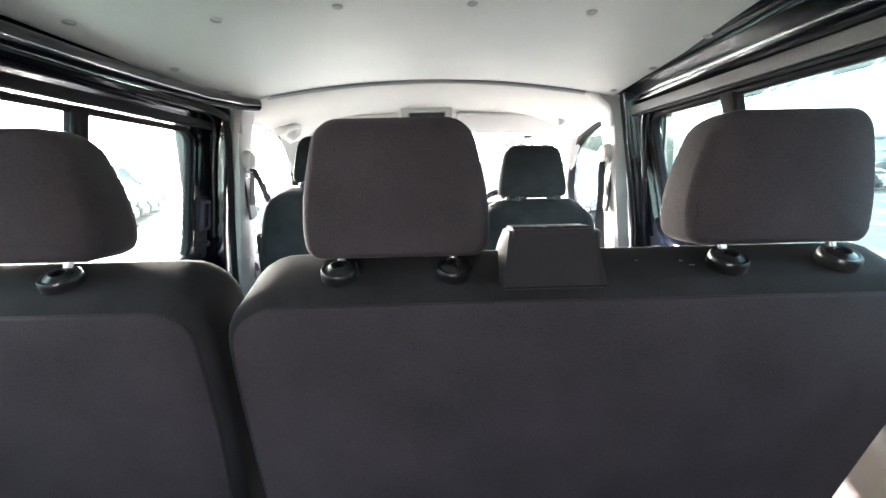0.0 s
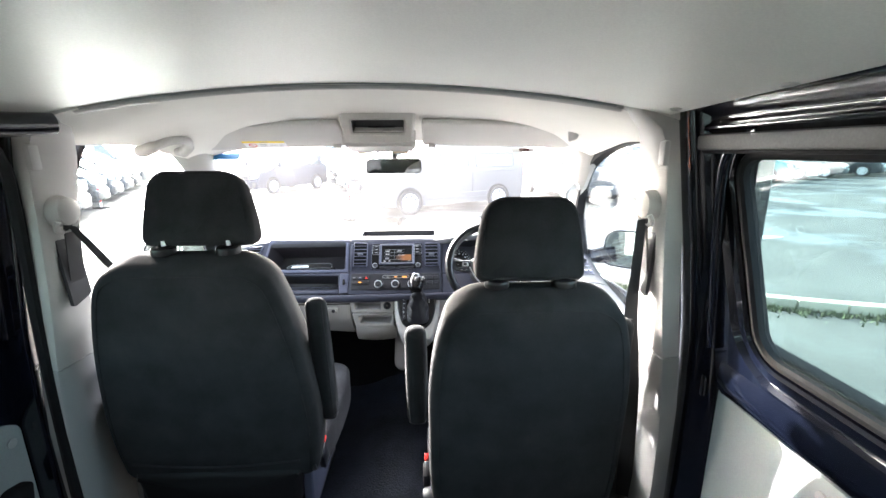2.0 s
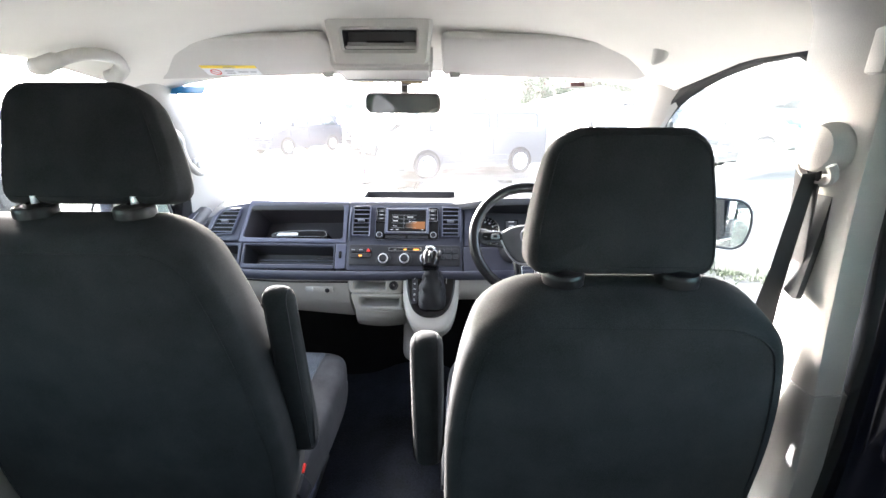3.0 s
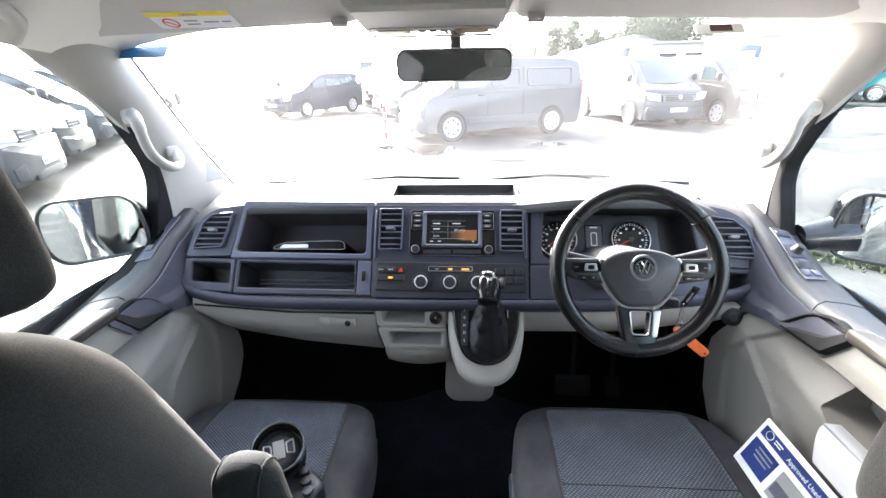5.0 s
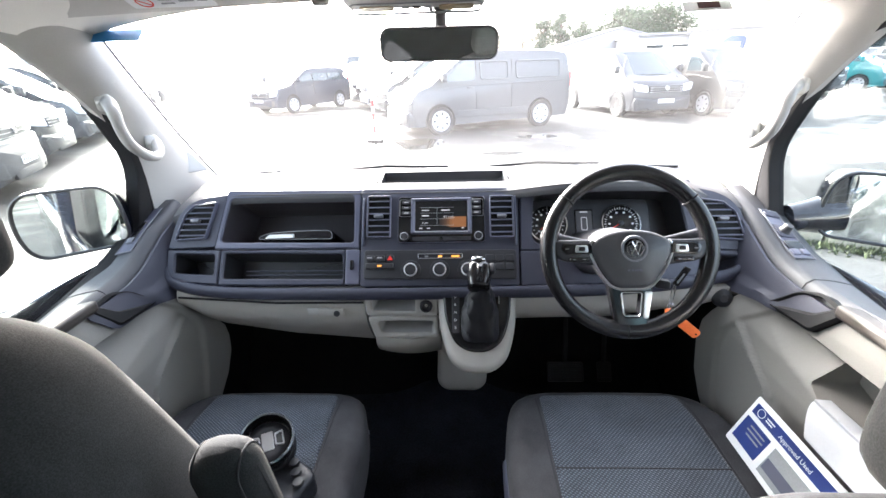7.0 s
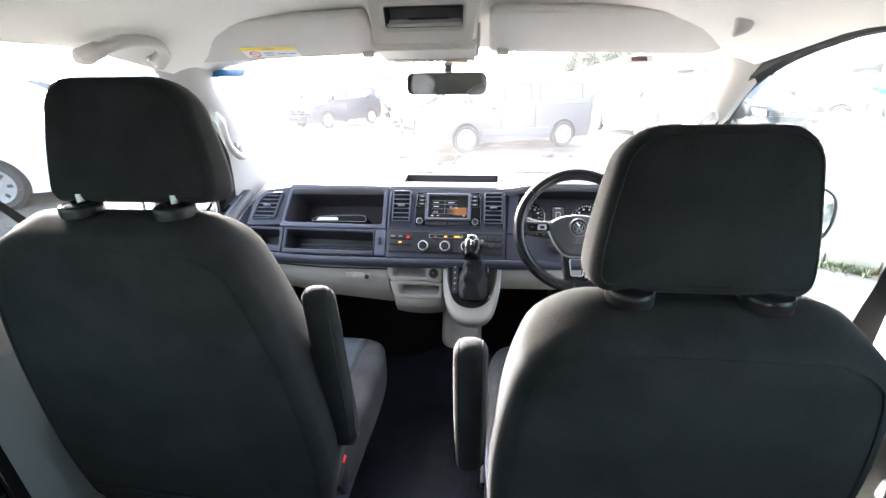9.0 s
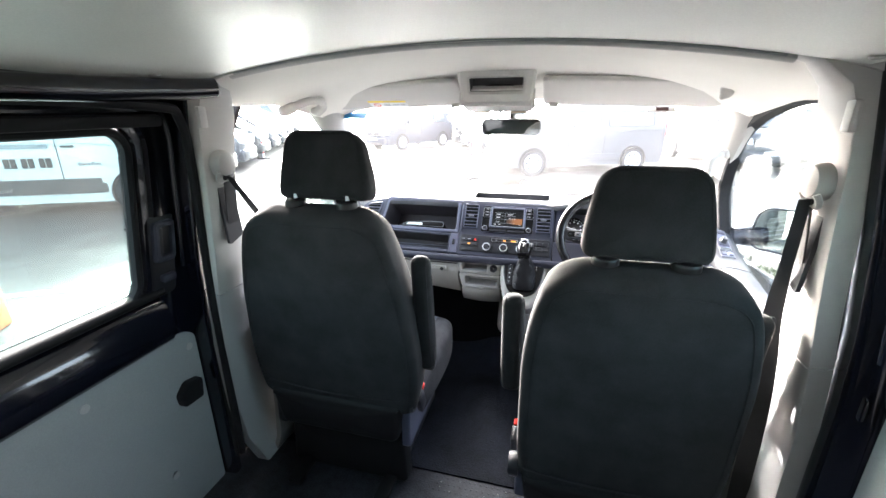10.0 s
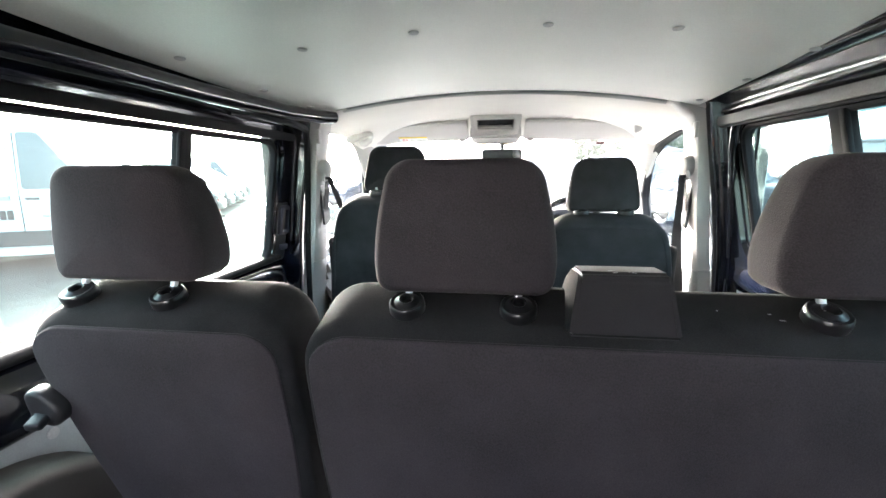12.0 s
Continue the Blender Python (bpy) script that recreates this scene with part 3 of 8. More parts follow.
        bezel = part("handle_bezel", moved(pillow(round_poly([(-0.040, -0.165), (0.040, -0.165), (0.043, 0.085), (-0.040, 0.085)], [0.02, 0.02, 0.01, 0.01], 4), 0.02, 0.004, 0), HM), BLACK_PLASTIC, wall, "black plastic handle panel")
        part("door_handle", moved(ring_frame(rect(0.070, 0.125, 0.014, 0, 0.01), rect(0.042, 0.090, 0.010, 0.004, 0.01), 0.02, 0.005), HM @ pose(0, -0.016, 0)), DASH_DARK, bezel, "black recessed pull handle")
        part("handle_grip", moved(box(0.018, 0.016, 0.088, 0.006, 2, at=(-0.014, -0.006, 0.01)), HM), BLACK_PLASTIC, bezel)
        part("lock_button", moved(box(0.046, 0.02, 0.024, 0.006, 2, at=(0.004, -0.010, -0.105)), HM), DASH_DARK, bezel)
        catch = empty("door_stop", pose(0, 0, 0), "black rubber buffer on the sliding door lining", "buffer")
        part("buffer", moved(pillow(round_poly([(-0.04, -0.035), (0.035, -0.04), (0.045, 0.03), (-0.01, 0.042), (-0.045, 0.01)], 0.01, 3), 0.03, 0.008, 0), Matrix(((0, S, 0, S * 0.893), (1, 0, 0, 1.99), (0, 0, 1, 0.873), (0, 0, 0, 1)))), RUBBER, catch)


side_wall(-1)
side_wall(1)


def pillar_trim(S):
    """The pale trim of the middle pillar with its belt guide."""
    side = "left" if S < 0 else "right"
    stations = [  # x, z, y0, y1
        (0.60, 1.868, 2.082, 2.14), (0.68, 1.845, 2.08, 2.17), (0.735, 1.80, 2.08, 2.21), (0.758, 1.74, 2.08, 2.235), (0.765, 1.66, 2.08, 2.225), (0.770, 1.56, 2.08, 2.205),
        (0.778, 1.45, 2.08, 2.205), (0.79, 1.32, 2.08, 2.225), (0.805, 1.195, 2.08, 2.245)]
    low = [(0.806, 1.192, 2.08, 2.246), (0.822, 1.0, 2.082, 2.27), (0.83, 0.75, 2.095, 2.30), (0.825, 0.58, 2.115, 2.34), (0.80, 0.44, 2.16, 2.36)]
    trim = empty("trim_pillar_" + side, pose(0, 0, 0), "pale grey plastic pillar trim with belt slot", "pillar trim", kind="structure")

    def band(st, mt, name):
        bm, rings = bmesh.new(), []
        for i, (x, z, y0, y1) in enumerate(st):
            a, b = st[max(i - 1, 0)], st[min(i + 1, len(st) - 1)]
            d = Vector((b[0] - a[0], b[1] - a[1])).normalized()
            nx, nz = -d.y, d.x
            if nx < 0:
                nx, nz = -nx, -nz
            r = 0.018
            ring = []
            for yy, off in ((y0, 0.05), (y0, 0.004), (y0 + 0.006, 0.0), (y1 - 0.03, 0.0), (y1 - 0.008, 0.008), (y1, 0.03), (y1, 0.07)):
                ring.append((S * (x + nx * off), yy, z + nz * off))
            rings.append(ring)
        bridge(bm, rings)
        part(name, bm, mt, trim)

    dense = []
    for i in range(len(stations) - 1):
        for k in range(4):
            t = k / 4
            dense.append(tuple(stations[i][j] * (1 - t) + stations[i + 1][j] * t for j in range(4)))
    band(dense + [stations[-1]], TRIM, "upper_trim")
    band(low, TRIM_LOW, "lower_trim")
    part("belt_slot", moved(pillow(round_poly([(-0.030, -0.115), (0.034, -0.095), (0.034, 0.085), (-0.030, 0.085)], 0.008, 3), 0.01, 0, 0), Matrix(((0, S, 0, S * 0.767), (1, 0, 0, 2.145), (0, 0, 1, 1.475), (0, 0, 0, 1))) @ pose(0, 0, 0, -4 if S > 0 else -4, 0, 0)), BLACK_PLASTIC, trim)
    part("clip_cover", box(0.016, 0.028, 0.06, 0.005, 2, at=(S * 0.752, 2.083, 1.745)), TRIM, trim)

    belt = empty("seat_belt", pose(0, 0, 0), "black seat belt hanging from a pale pillar guide", "seat belt", "front seat belts")
    part("belt_guide", moved(lathe([(0.0, -0.030), (0.020, -0.029), (0.034, -0.020), (0.040, 0.0), (0.040, 0.012)], 24), Matrix(((0, S, 0, S * 0.758), (1, 0, 0, 2.135), (0, 0, 1, 1.612), (0, 0, 0, 1)))), TRIM, belt)
    loop = [(S * (0.742 - 0.012 * math.sin(a)), 2.125 + 0.03 * math.cos(a), 1.583 + 0.022 * math.sin(a)) for a in np.linspace(math.pi * 0.9, math.pi * 2.1, 12)]
    part("guide_loop", tube(loop, 0.007, 8), TRIM, belt)
    strap = smooth_path([(-0.735, 2.128, 1.575), (-0.722, 2.20, 1.46), (-0.712, 2.27, 1.34), (-0.735, 2.34, 1.05), (-0.77, 2.36, 0.62)] if S < 0 else [(S * 0.735, 2.125, 1.575), (S * 0.742, 2.142, 1.43), (S * 0.754, 2.165, 1.27), (S * (0.777 + (0.014 if S > 0 else 0)), 2.19, 1.0), (S * (0.79 + (0.022 if S > 0 else 0)), 2.21, 0.62)], 6)
    bm, rings = bmesh.new(), []
    for i, p in enumerate(strap):
        w = 0.012 if S < 0 else 0.012 + 0.010 * min(1.0, max(0.0, (i - 7) / 8))
        tw = 0.25 + 0.5 * min(1, i / 8)
        d = Vector((S * 0.8, 0.35 - 0.9 * tw, 0.05)).normalized() * w
        q = Vector((S, 0, 0)) * 0.0012
        rings.append([p - d - q, p + d - q, p + d + q, p - d + q])
    bridge(bm, rings)
    part("strap", bm, BELT, belt)
    bm = bmesh.new()
    bridge(bm, [[(S * 0.745, 2.12, 1.585), (S * 0.745, 2.168, 1.585), (S * 0.748, 2.168, 1.585), (S * 0.748, 2.12, 1.585)],
                [(S * 0.764, 2.125, 1.42), (S * 0.764, 2.17, 1.42), (S * 0.767, 2.17, 1.42), (S * 0.767, 2.125, 1.42)]])
    part("strap_return", bm, BELT, belt)
    part("tongue_stop", moved(lathe([(0, -0.006), (0.009, -0.005), (0.009, 0.004), (0, 0.005)], 12), pose(S * 0.752, 2.16, 1.27)), BLACK_PLASTIC, belt)


pillar_trim(-1)
pillar_trim(1)

# ---- front doors, screen pillars and windscreen ----
DOOR_WIN = [(2.20, 1.085), (2.62, 1.110), (2.87, 1.168), (3.035, 1.238), (3.080, 1.42), (2.985, 1.585), (2.878, 1.678), (2.62, 1.755), (2.34, 1.766), (2.24, 1.60)]
XC = 0.02


def door_x(S, z):
    """The leaning plane of the door glass."""
    return XC + S * (0.845 + (1.75 - z) * 0.12)


def front_door(S):
    side = "left" if S < 0 else "right"
    door = empty("door_" + side, pose(0, 0, 0), "closed front door with pale grey trim and a dark handle", "door", kind="structure")
    n = 5
    inner = round_poly([(y, z + ((0.012 if S > 0 else 0.045) if z > 1.65 else 0)) for y, z in DOOR_WIN], [0.03, 0.08, 0.08, 0.03, 0.05, 0.15, 0.12, 0.12, 0.06, 0.2], n)
    # the frame is broad towards the windscreen
    outer = [(y + 0.055 * max(0.0, min(1.0, (y - 2.74) / 0.2)), z + 0.02 * (2.74 < y) * (z > 1.5)) for y, z in inset(inner, -0.016)]
    for name, o, i, d0, d1, mt in (("window_frame", outer, inner, -0.012, 0.03, RUBBER),):
        bm = bmesh.new()
        rings = [[(door_x(S, p[1]) + S * d1, p[0], p[1]) for p in i], [(door_x(S, p[1]) + S * (d0 + 0.004), p[0], p[1]) for p in i], [(door_x(S, p[1]) + S * d0, p[0], p[1]) for p in inset(i, -0.005)],
                 [(door_x(S, p[1]) + S * d0, p[0], p[1]) for p in inset(o, 0.006)], [(door_x(S, p[1]) + S * (d0 + 0.006), p[0], p[1]) for p in o], [(door_x(S, p[1]) + S * (d1 + 0.03), p[0], p[1]) for p in o]]
        bridge(bm, rings + rings[:1], cap0=False, cap1=False)
        part(name, bm, mt, door)
    bm = bmesh.new()
    bridge(bm, [[(door_x(S, p[1]) + S * 0.018, p[0], p[1]) for p in inset(inner, -0.004)], [(door_x(S, p[1]) + S * 0.021, p[0], p[1]) for p in inset(inner, -0.004)]])
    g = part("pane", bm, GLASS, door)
    g.visible_shadow = False

    # trim panel from the window line down to the floor; the ledge climbs towards the dash
    dz, dy = (0.0, 0.0) if S > 0 else (-0.015, 0.04)

    def inner_z(y):
        return interp(y, (2.2, 2.55, 2.68, 2.8, 2.85, 2.9, 3.01, 3.15), (1.186, 1.180, 1.171, 1.172, 1.177, 1.190, 1.247, 1.295)) + dz

    def outer_z(y):
        return interp(y, (2.2, 2.6, 2.69, 2.80, 2.91, 3.015, 3.15), (1.115, 1.134, 1.150, 1.166, 1.192, 1.232, 1.298)) + dz * 1.4

    def step01(q):
        q = max(0.0, min(1.0, q))
        return q * q * (3 - 2 * q)

    EDGE = (1.100, 1.088)

    def swage_low(yr):
        return interp(yr, (2.2, 2.5, 2.62, 2.692, 2.79), (0.97, 1.000, 1.018, 1.031, 1.064))

    def trim_x(y, z):
        z0 = z - (inner_z(y) - 1.17) * max(0, min(1, (z - 0.8) / 0.37))
        x = interp(z0, (0.45, 0.52, 0.66, 0.80, 0.90, 0.98, 1.03, 1.07, 1.12, 1.16, 1.19), (0.79, 0.765, 0.752, 0.748, 0.752, 0.755, 0.768, 0.79, 0.805, 0.822, 0.838))
        x += 0.03 * max(0, (2.45 - y) / 0.25) * (z < 1.12)
        # swage: a hollow that deepens up to an overhanging edge, running back from under the pull
        yr, zr = y - 1.5 * dy, z - dz
        low = swage_low(yr)
        if zr > low:
            x += 0.034 * step01((2.80 - yr) / 0.07) * min(1.0, (zr - low) / (EDGE[1] - low)) ** 0.85 * step01((EDGE[0] - zr) / (EDGE[0] - EDGE[1]))
        # raised border round the front and a slanting rib
        f1 = interp(z, (0.5, 0.737, 0.852, 0.932, 0.987, 1.043, 1.10), (2.80, 2.821, 2.865, 2.889, 2.878, 2.845, 2.79)) + 1.7 * dy
        x -= 0.010 * step01((y - f1 + 0.008) / 0.018) * (z < 1.12)
        if yr > 2.60:
            r2 = abs(zr - interp(yr, (2.60, 2.64, 2.68, 2.70, 2.753, 2.802, 2.852), (0.74, 0.84, 0.922, 0.943, 0.974, 0.997, 1.022)))
            x -= 0.011 * step01((0.013 - r2) / 0.009) * step01((2.862 - yr) / 0.012) * step01((yr - 2.62) / 0.05)
        return x

    def trim(u, v):
        zz = interp(u, (0, 0.15, 0.20, 1), (1.17, 1.10, 1.088, 0.45))
        if S > 0:  # the panel's curved front edge, short of the dark footwell
            end = interp(zz, (0.45, 0.73, 0.744, 0.807, 0.889, 0.959, 1.032, 1.088, 1.14), (2.72, 2.872, 2.892, 2.941, 2.969, 2.968, 2.927, 2.90, 3.145))
        else:
            end = interp(zz, (0.45, 0.693, 0.734, 0.795, 0.85, 0.893, 1.0, 1.088, 1.14), (2.76, 2.954, 3.01, 3.053, 3.066, 3.061, 2.993, 2.945, 3.145))
        y = 2.215 + (end - 2.215) * v
        top = inner_z(y) - 0.012
        z = interp(u, (0, 0.15, 0.20, 1), (top, min(top, EDGE[0] + dz), EDGE[1] + dz, 0.45))
        return (XC + S * trim_x(y, z), y, z)

    mouth = round_poly([(2.627 + 1.5 * dy, 1.085 + dz), (2.629 + 1.5 * dy, 1.027 + dz), (2.580 + 1.5 * dy, 1.009 + dz), (2.30, 0.985 + dz), (2.30, 1.085 + dz)], [0.004, 0.006, 0.02, 0.02, 0.004], 4)
    panel = part("door_trim", sheet(trim, 160, 150, 0.02, (S, 0, -0.3)), DOOR_TRIM, door)
    cutter = bmesh.new()
    bridge(cutter, [[(XC + S * x, p[0], p[1]) for p in mouth] for x in (0.70, 0.93)])
    bmesh.ops.recalc_face_normals(cutter, faces=cutter.faces)
    knife = new("knife", bpy.data.meshes.new("knife"))
    cutter.to_mesh(knife.data)
    cut = panel.modifiers.new("mouth", "BOOLEAN")
    cut.object, cut.operation, cut.solver = knife, "DIFFERENCE", "EXACT"
    bpy.context.view_layer.update()
    holed = bpy.data.meshes.new_from_object(panel.evaluated_get(bpy.context.evaluated_depsgraph_get()))
    panel.modifiers.clear()
    panel.data = holed
    bpy.data.objects.remove(knife)
    rim = dense(inset(mouth, -0.002), 0.012)
    bm = bmesh.new()
    bridge(bm, [[(XC + S * (trim_x(p[0], p[1]) + 0.006), p[0], p[1]) for p in rim], [(XC + S * 0.868, p[0], p[1]) for p in rim]], cap0=False)
    bmesh.ops.reverse_faces(bm, faces=bm.faces)
    part("pocket", bm, DOOR_TRIM, door, "deep pocket moulded into the door trim")

    def ledge_at(u, y, off=0.0):
        """Across the ledge from the glass (u = 0) to its inner edge (u = 1)."""
        o, i = outer_z(y), inner_z(y)
        x = interp(u, (0, 0.45, 0.8, 0.93, 1), (0.940, 0.892, 0.850, 0.836, 0.828))
        z = interp(u, (0, 0.45, 0.8, 0.93, 1), (o + 0.004, i + 0.62 * (o - i) + 0.012, i + 0.012, i + 0.003, i - 0.016))
        return (XC + S * (x - 0.3 * off), y, z + off)

    part("sill_cap", sheet(lambda u, v: ledge_at(u, 2.215 + 0.573 * v), 14, 14, 0.006, (S * 0.5, 0, -0.8)), LEDGE, door, "grey sunlit cap below the door window")
    part("ledge", sheet(lambda u, v: ledge_at(u, 2.79 + 0.357 * v, 0.0015), 14, 24, 0.006, (S * 0.5, 0, -0.8)), LEDGE, door, "grey door ledge with switches")

    def dark_face(u, v):
        y = 2.665 + dy + (0.475 - dy) * v
        zt = inner_z(y) - 0.006
        zb = min(zt - 0.002, interp(y - dy, (2.66, 2.70, 2.84, 2.95, 3.13), (1.165, 1.108, 1.098, 1.075, 0.93)) + 1.4 * dz)
        z = zt + (zb - zt) * u
        return (XC + S * (trim_x(y, z) - 0.009), y, z)

    part("door_shoulder", sheet(dark_face, 10, 30, 0.006, (S, 0, 0)), DASH_DARK, door, "dark grey shoulder above the door trim")
    M = Matrix(((0, S, S * 0.45, XC + S * (0.779 - 0.45 * 1.10)), (1, 0, 0, 1.5 * dy), (0, -0.35, 1, 1.4 * dz), (0, 0, 0, 1)))
    lip = round_poly([(2.652, 1.176), (2.690, 1.112), (2.826, 1.103), (2.774, 1.168), (2.722, 1.187)], [0.004, 0.010, 0.004, 0.016, 0.016], 5)
    cup = round_poly([(2.682, 1.177), (2.712, 1.145), (2.806, 1.113), (2.766, 1.161), (2.723, 1.181)], [0.003, 0.008, 0.003, 0.012, 0.012], 5)
    hand = part("handle", moved(ring_frame(lip, cup, 0.03, 0.006), M), PULL, door, "black recessed door pull")
    part("handle_lever", moved(pillow(cup, 0.012, 0.004, 0), M @ pose(0, 0.016, 0)), LEDGE, hand)
    part("armrest_cap", moved(pillow(rect(0.44, 0.030, 0.010, 2.452 + 1.5 * dy, 1.180 + dz), 0.05, 0.010, 0), Matrix(((0, S, 0, XC + S * 0.800), (1, 0, 0, 0), (0, -0.25, 1, 0), (0, 0, 0, 1)))), mat("armrest_vinyl", (0.04, 0.034, 0.030), 0.55, vary=0.12, fine=420, bump=0.35), door, "dark padded cap along the door")
    # switch plate on the ledge
    py = 2.872 if S > 0 else 2.938
    plate = part("switch_plate", sheet(lambda u, v: ledge_at(0.26 + 0.42 * u, py + 0.165 * v, 0.0045), 8, 16, 0.004, (S * 0.4, 0, -0.8)), DASH_FRAME, door, "grey switch plate on the door ledge")
    part("plate_rim", tube([ledge_at(0.26 + 0.42 * u, py + 0.165 * v, 0.0048) for u, v in [(0, k / 6) for k in range(6)] + [(k / 4, 1) for k in range(4)] + [(1, 1 - k / 6) for k in range(6)] + [(1 - k / 4, 0) for k in range(4)]], 0.0018, 6, closed=True), VENT_GREY, plate)

    def on_plate(name, u, y, bm, mt):
        p = Vector(ledge_at(u, y, 0.006))
        q = Vector(ledge_at(u, y + 0.02, 0.006)) - p
        r = (Vector(ledge_at(u - 0.05, y, 0.006)) - p)
        fwd, side = q.normalized(), (r - r.dot(q.normalized()) * q.normalized()).normalized()
        up = side.cross(fwd)
        if up.z < 0:
            up = -up
        T = Matrix((side, fwd, up)).transposed().to_4x4()
        T.translation = p
        part(name, moved(bm, T), mt, plate)

    if S > 0:
        on_plate("mirror_knob", 0.47, 2.962, moved(lathe([(0, -0.022), (0.010, -0.021), (0.013, -0.004), (0.017, 0)], 18), pose(0, 0, 0, -90, 0, 0)), BLACK_PLASTIC)
        on_plate("mirror_pad", 0.47, 2.962, box(0.042, 0.046, 0.004, 0.003, 2), DASH_DARK)
        on_plate("switch_well", 0.47, 2.918, box(0.044, 0.026, 0.003, 0.001, 1), GLOSS_BLACK)
        for u in (0.37, 0.57):
            on_plate("window_switch", u, 2.893, box(0.019, 0.022, 0.009, 0.004, 2), DASH_FRAME)
        on_plate("lock_switch", 0.47, 3.020, box(0.040, 0.020, 0.004, 0.002, 2), DASH_DARK)
    else:
        on_plate("switch_well", 0.47, 3.01, box(0.026, 0.085, 0.003, 0.004, 2), GLOSS_BLACK)
        on_plate("window_switch", 0.47, 2.978, box(0.024, 0.022, 0.010, 0.004, 2), VENT_GREY)
    part("kick_panel", box(0.05, 0.66, 0.72, 0.01, at=(XC + S * 0.86, 3.17, 0.80)), CARPET, door, "dark footwell side")
    part("outer_skin", box(0.03, 1.0, 0.88, 0.01, at=(XC + S * 0.985, 2.64, 0.725)), NAVY, door)
    return door


front_door(-1)
front_door(1)

SCREEN_EDGE = [(0.795, 2.955, 1.785), (0.845, 3.13, 1.63), (0.90, 3.34, 1.452), (0.955, 3.63, 1.21)]
DOOR_EDGE = [(0.838, 2.735, 1.770), (0.862, 2.940, 1.612), (0.872, 3.080, 1.44), (0.888, 3.105, 1.25)]


def screen_pillar(S):
    side = "left" if S < 0 else "right"
    a, b = smooth_path(SCREEN_EDGE, 6), smooth_path(DOOR_EDGE, 6)

    def f(u, v):
        i = min(int(u * 17.999), 17)
        t = u * 18 - i
        p, q = a[i].lerp(a[i + 1], t), b[i].lerp(b[i + 1], t)
        c = p.lerp(q, v)
        c.x -= 0.035 * math.sin(math.pi * v) ** 0.8
        c.z -= 0.02 * math.sin(math.pi * v)
        return (XC + S * c.x, c.y, c.z)

    pil = empty("trim_screen_pillar_" + side, pose(0, 0, 0), "pale grey windscreen pillar trim with a grab handle", "pillar trim", kind="structure")
    part("pillar_trim", sheet(f, 18, 10, 0.02, (S, 0.4, 0)), SCREEN_TRIM, pil)
    part("screen_seal", tube([(XC + S * (p.x - 0.001), p.y + 0.001, p.z) for p in a], 0.0035, 8), VENT_GREY, pil)
    # grab handle
    grab = empty("grab_handle", pose(0, 0, 0), "pale plastic grab handle on the windscreen pillar", "grab handle", "pillar grab handles")
    gp = [(0.830, 2.990, 1.592), (0.800, 2.958, 1.584), (0.782, 2.940, 1.568), (0.777, 2.938, 1.530), (0.776, 2.955, 1.490), (0.780, 3.003, 1.456), (0.790, 3.052, 1.446), (0.805, 3.084, 1.458), (0.828, 3.112, 1.472)]
    part("grip", tube([(XC + S * p[0], p[1], p[2]) for p in smooth_path(gp, 5)], [0.017] * 6 + [0.0150] * 6 + [0.0130] * 15 + [0.012] * 6 + [0.015] * 8, 12), SCREEN_TRIM, grab)
    for p, nm in ((gp[0], "mount"), (gp[-1], "mount")):
        part(nm, moved(box(0.034, 0.042, 0.034, 0.010, 3), pose(XC + S * (p[0] + 0.010), p[1], p[2], -35, 0, -S * 40)), TRIM, grab)
    part("pillar_speaker", moved(pillow(round_poly([(-0.04, -0.03), (0.045, -0.035), (0.01, 0.035), (-0.035, 0.035)], 0.008, 3), 0.004, 0.002, 0), pose(XC + S * 0.862, 3.30, 1.375, -20, 0, -S * 62)), TRIM_LOW, pil)


screen_pillar(-1)
screen_pillar(1)


def screen(u, v):
    a = smooth_path(SCREEN_EDGE, 6)
    i = min(int(v * 17.999), 17)
    p = a[i].lerp(a[i + 1], v * 18 - i)
    x = (2 * u - 1)
    return (XC + x * (p.x + 0.01), p.y + 0.03 * (1 - x * x), p.z + 0.035 * (1 - x * x) * (1 - 0.4 * v))


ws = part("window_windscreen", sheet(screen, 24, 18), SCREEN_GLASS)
ws.visible_shadow = False
tagged(ws, "sloping clear windscreen", "windscreen", kind="structure")

# ---- seats ----
def headrest_outline(w, h, full=False):
    if full:
        return round_poly([(-w * 0.478, 0), (w * 0.478, 0), (w * 0.505, h * 0.36), (w * 0.395, h), (-w * 0.395, h), (-w * 0.505, h * 0.36)], [0.022, 0.022, 0.11, 0.034, 0.034, 0.11], 7)
    return round_poly([(-w * 0.485, 0), (w * 0.485, 0), (w * 0.5, h * 0.25), (w * 0.392, h), (-w * 0.392, h), (-w * 0.5, h * 0.25)], [0.022, 0.022, 0.08, 0.046, 0.046, 0.08], 6)


COLLAR = mat("rod_collar_plastic", (0.007, 0.007, 0.008), 0.32, spec=0.5)


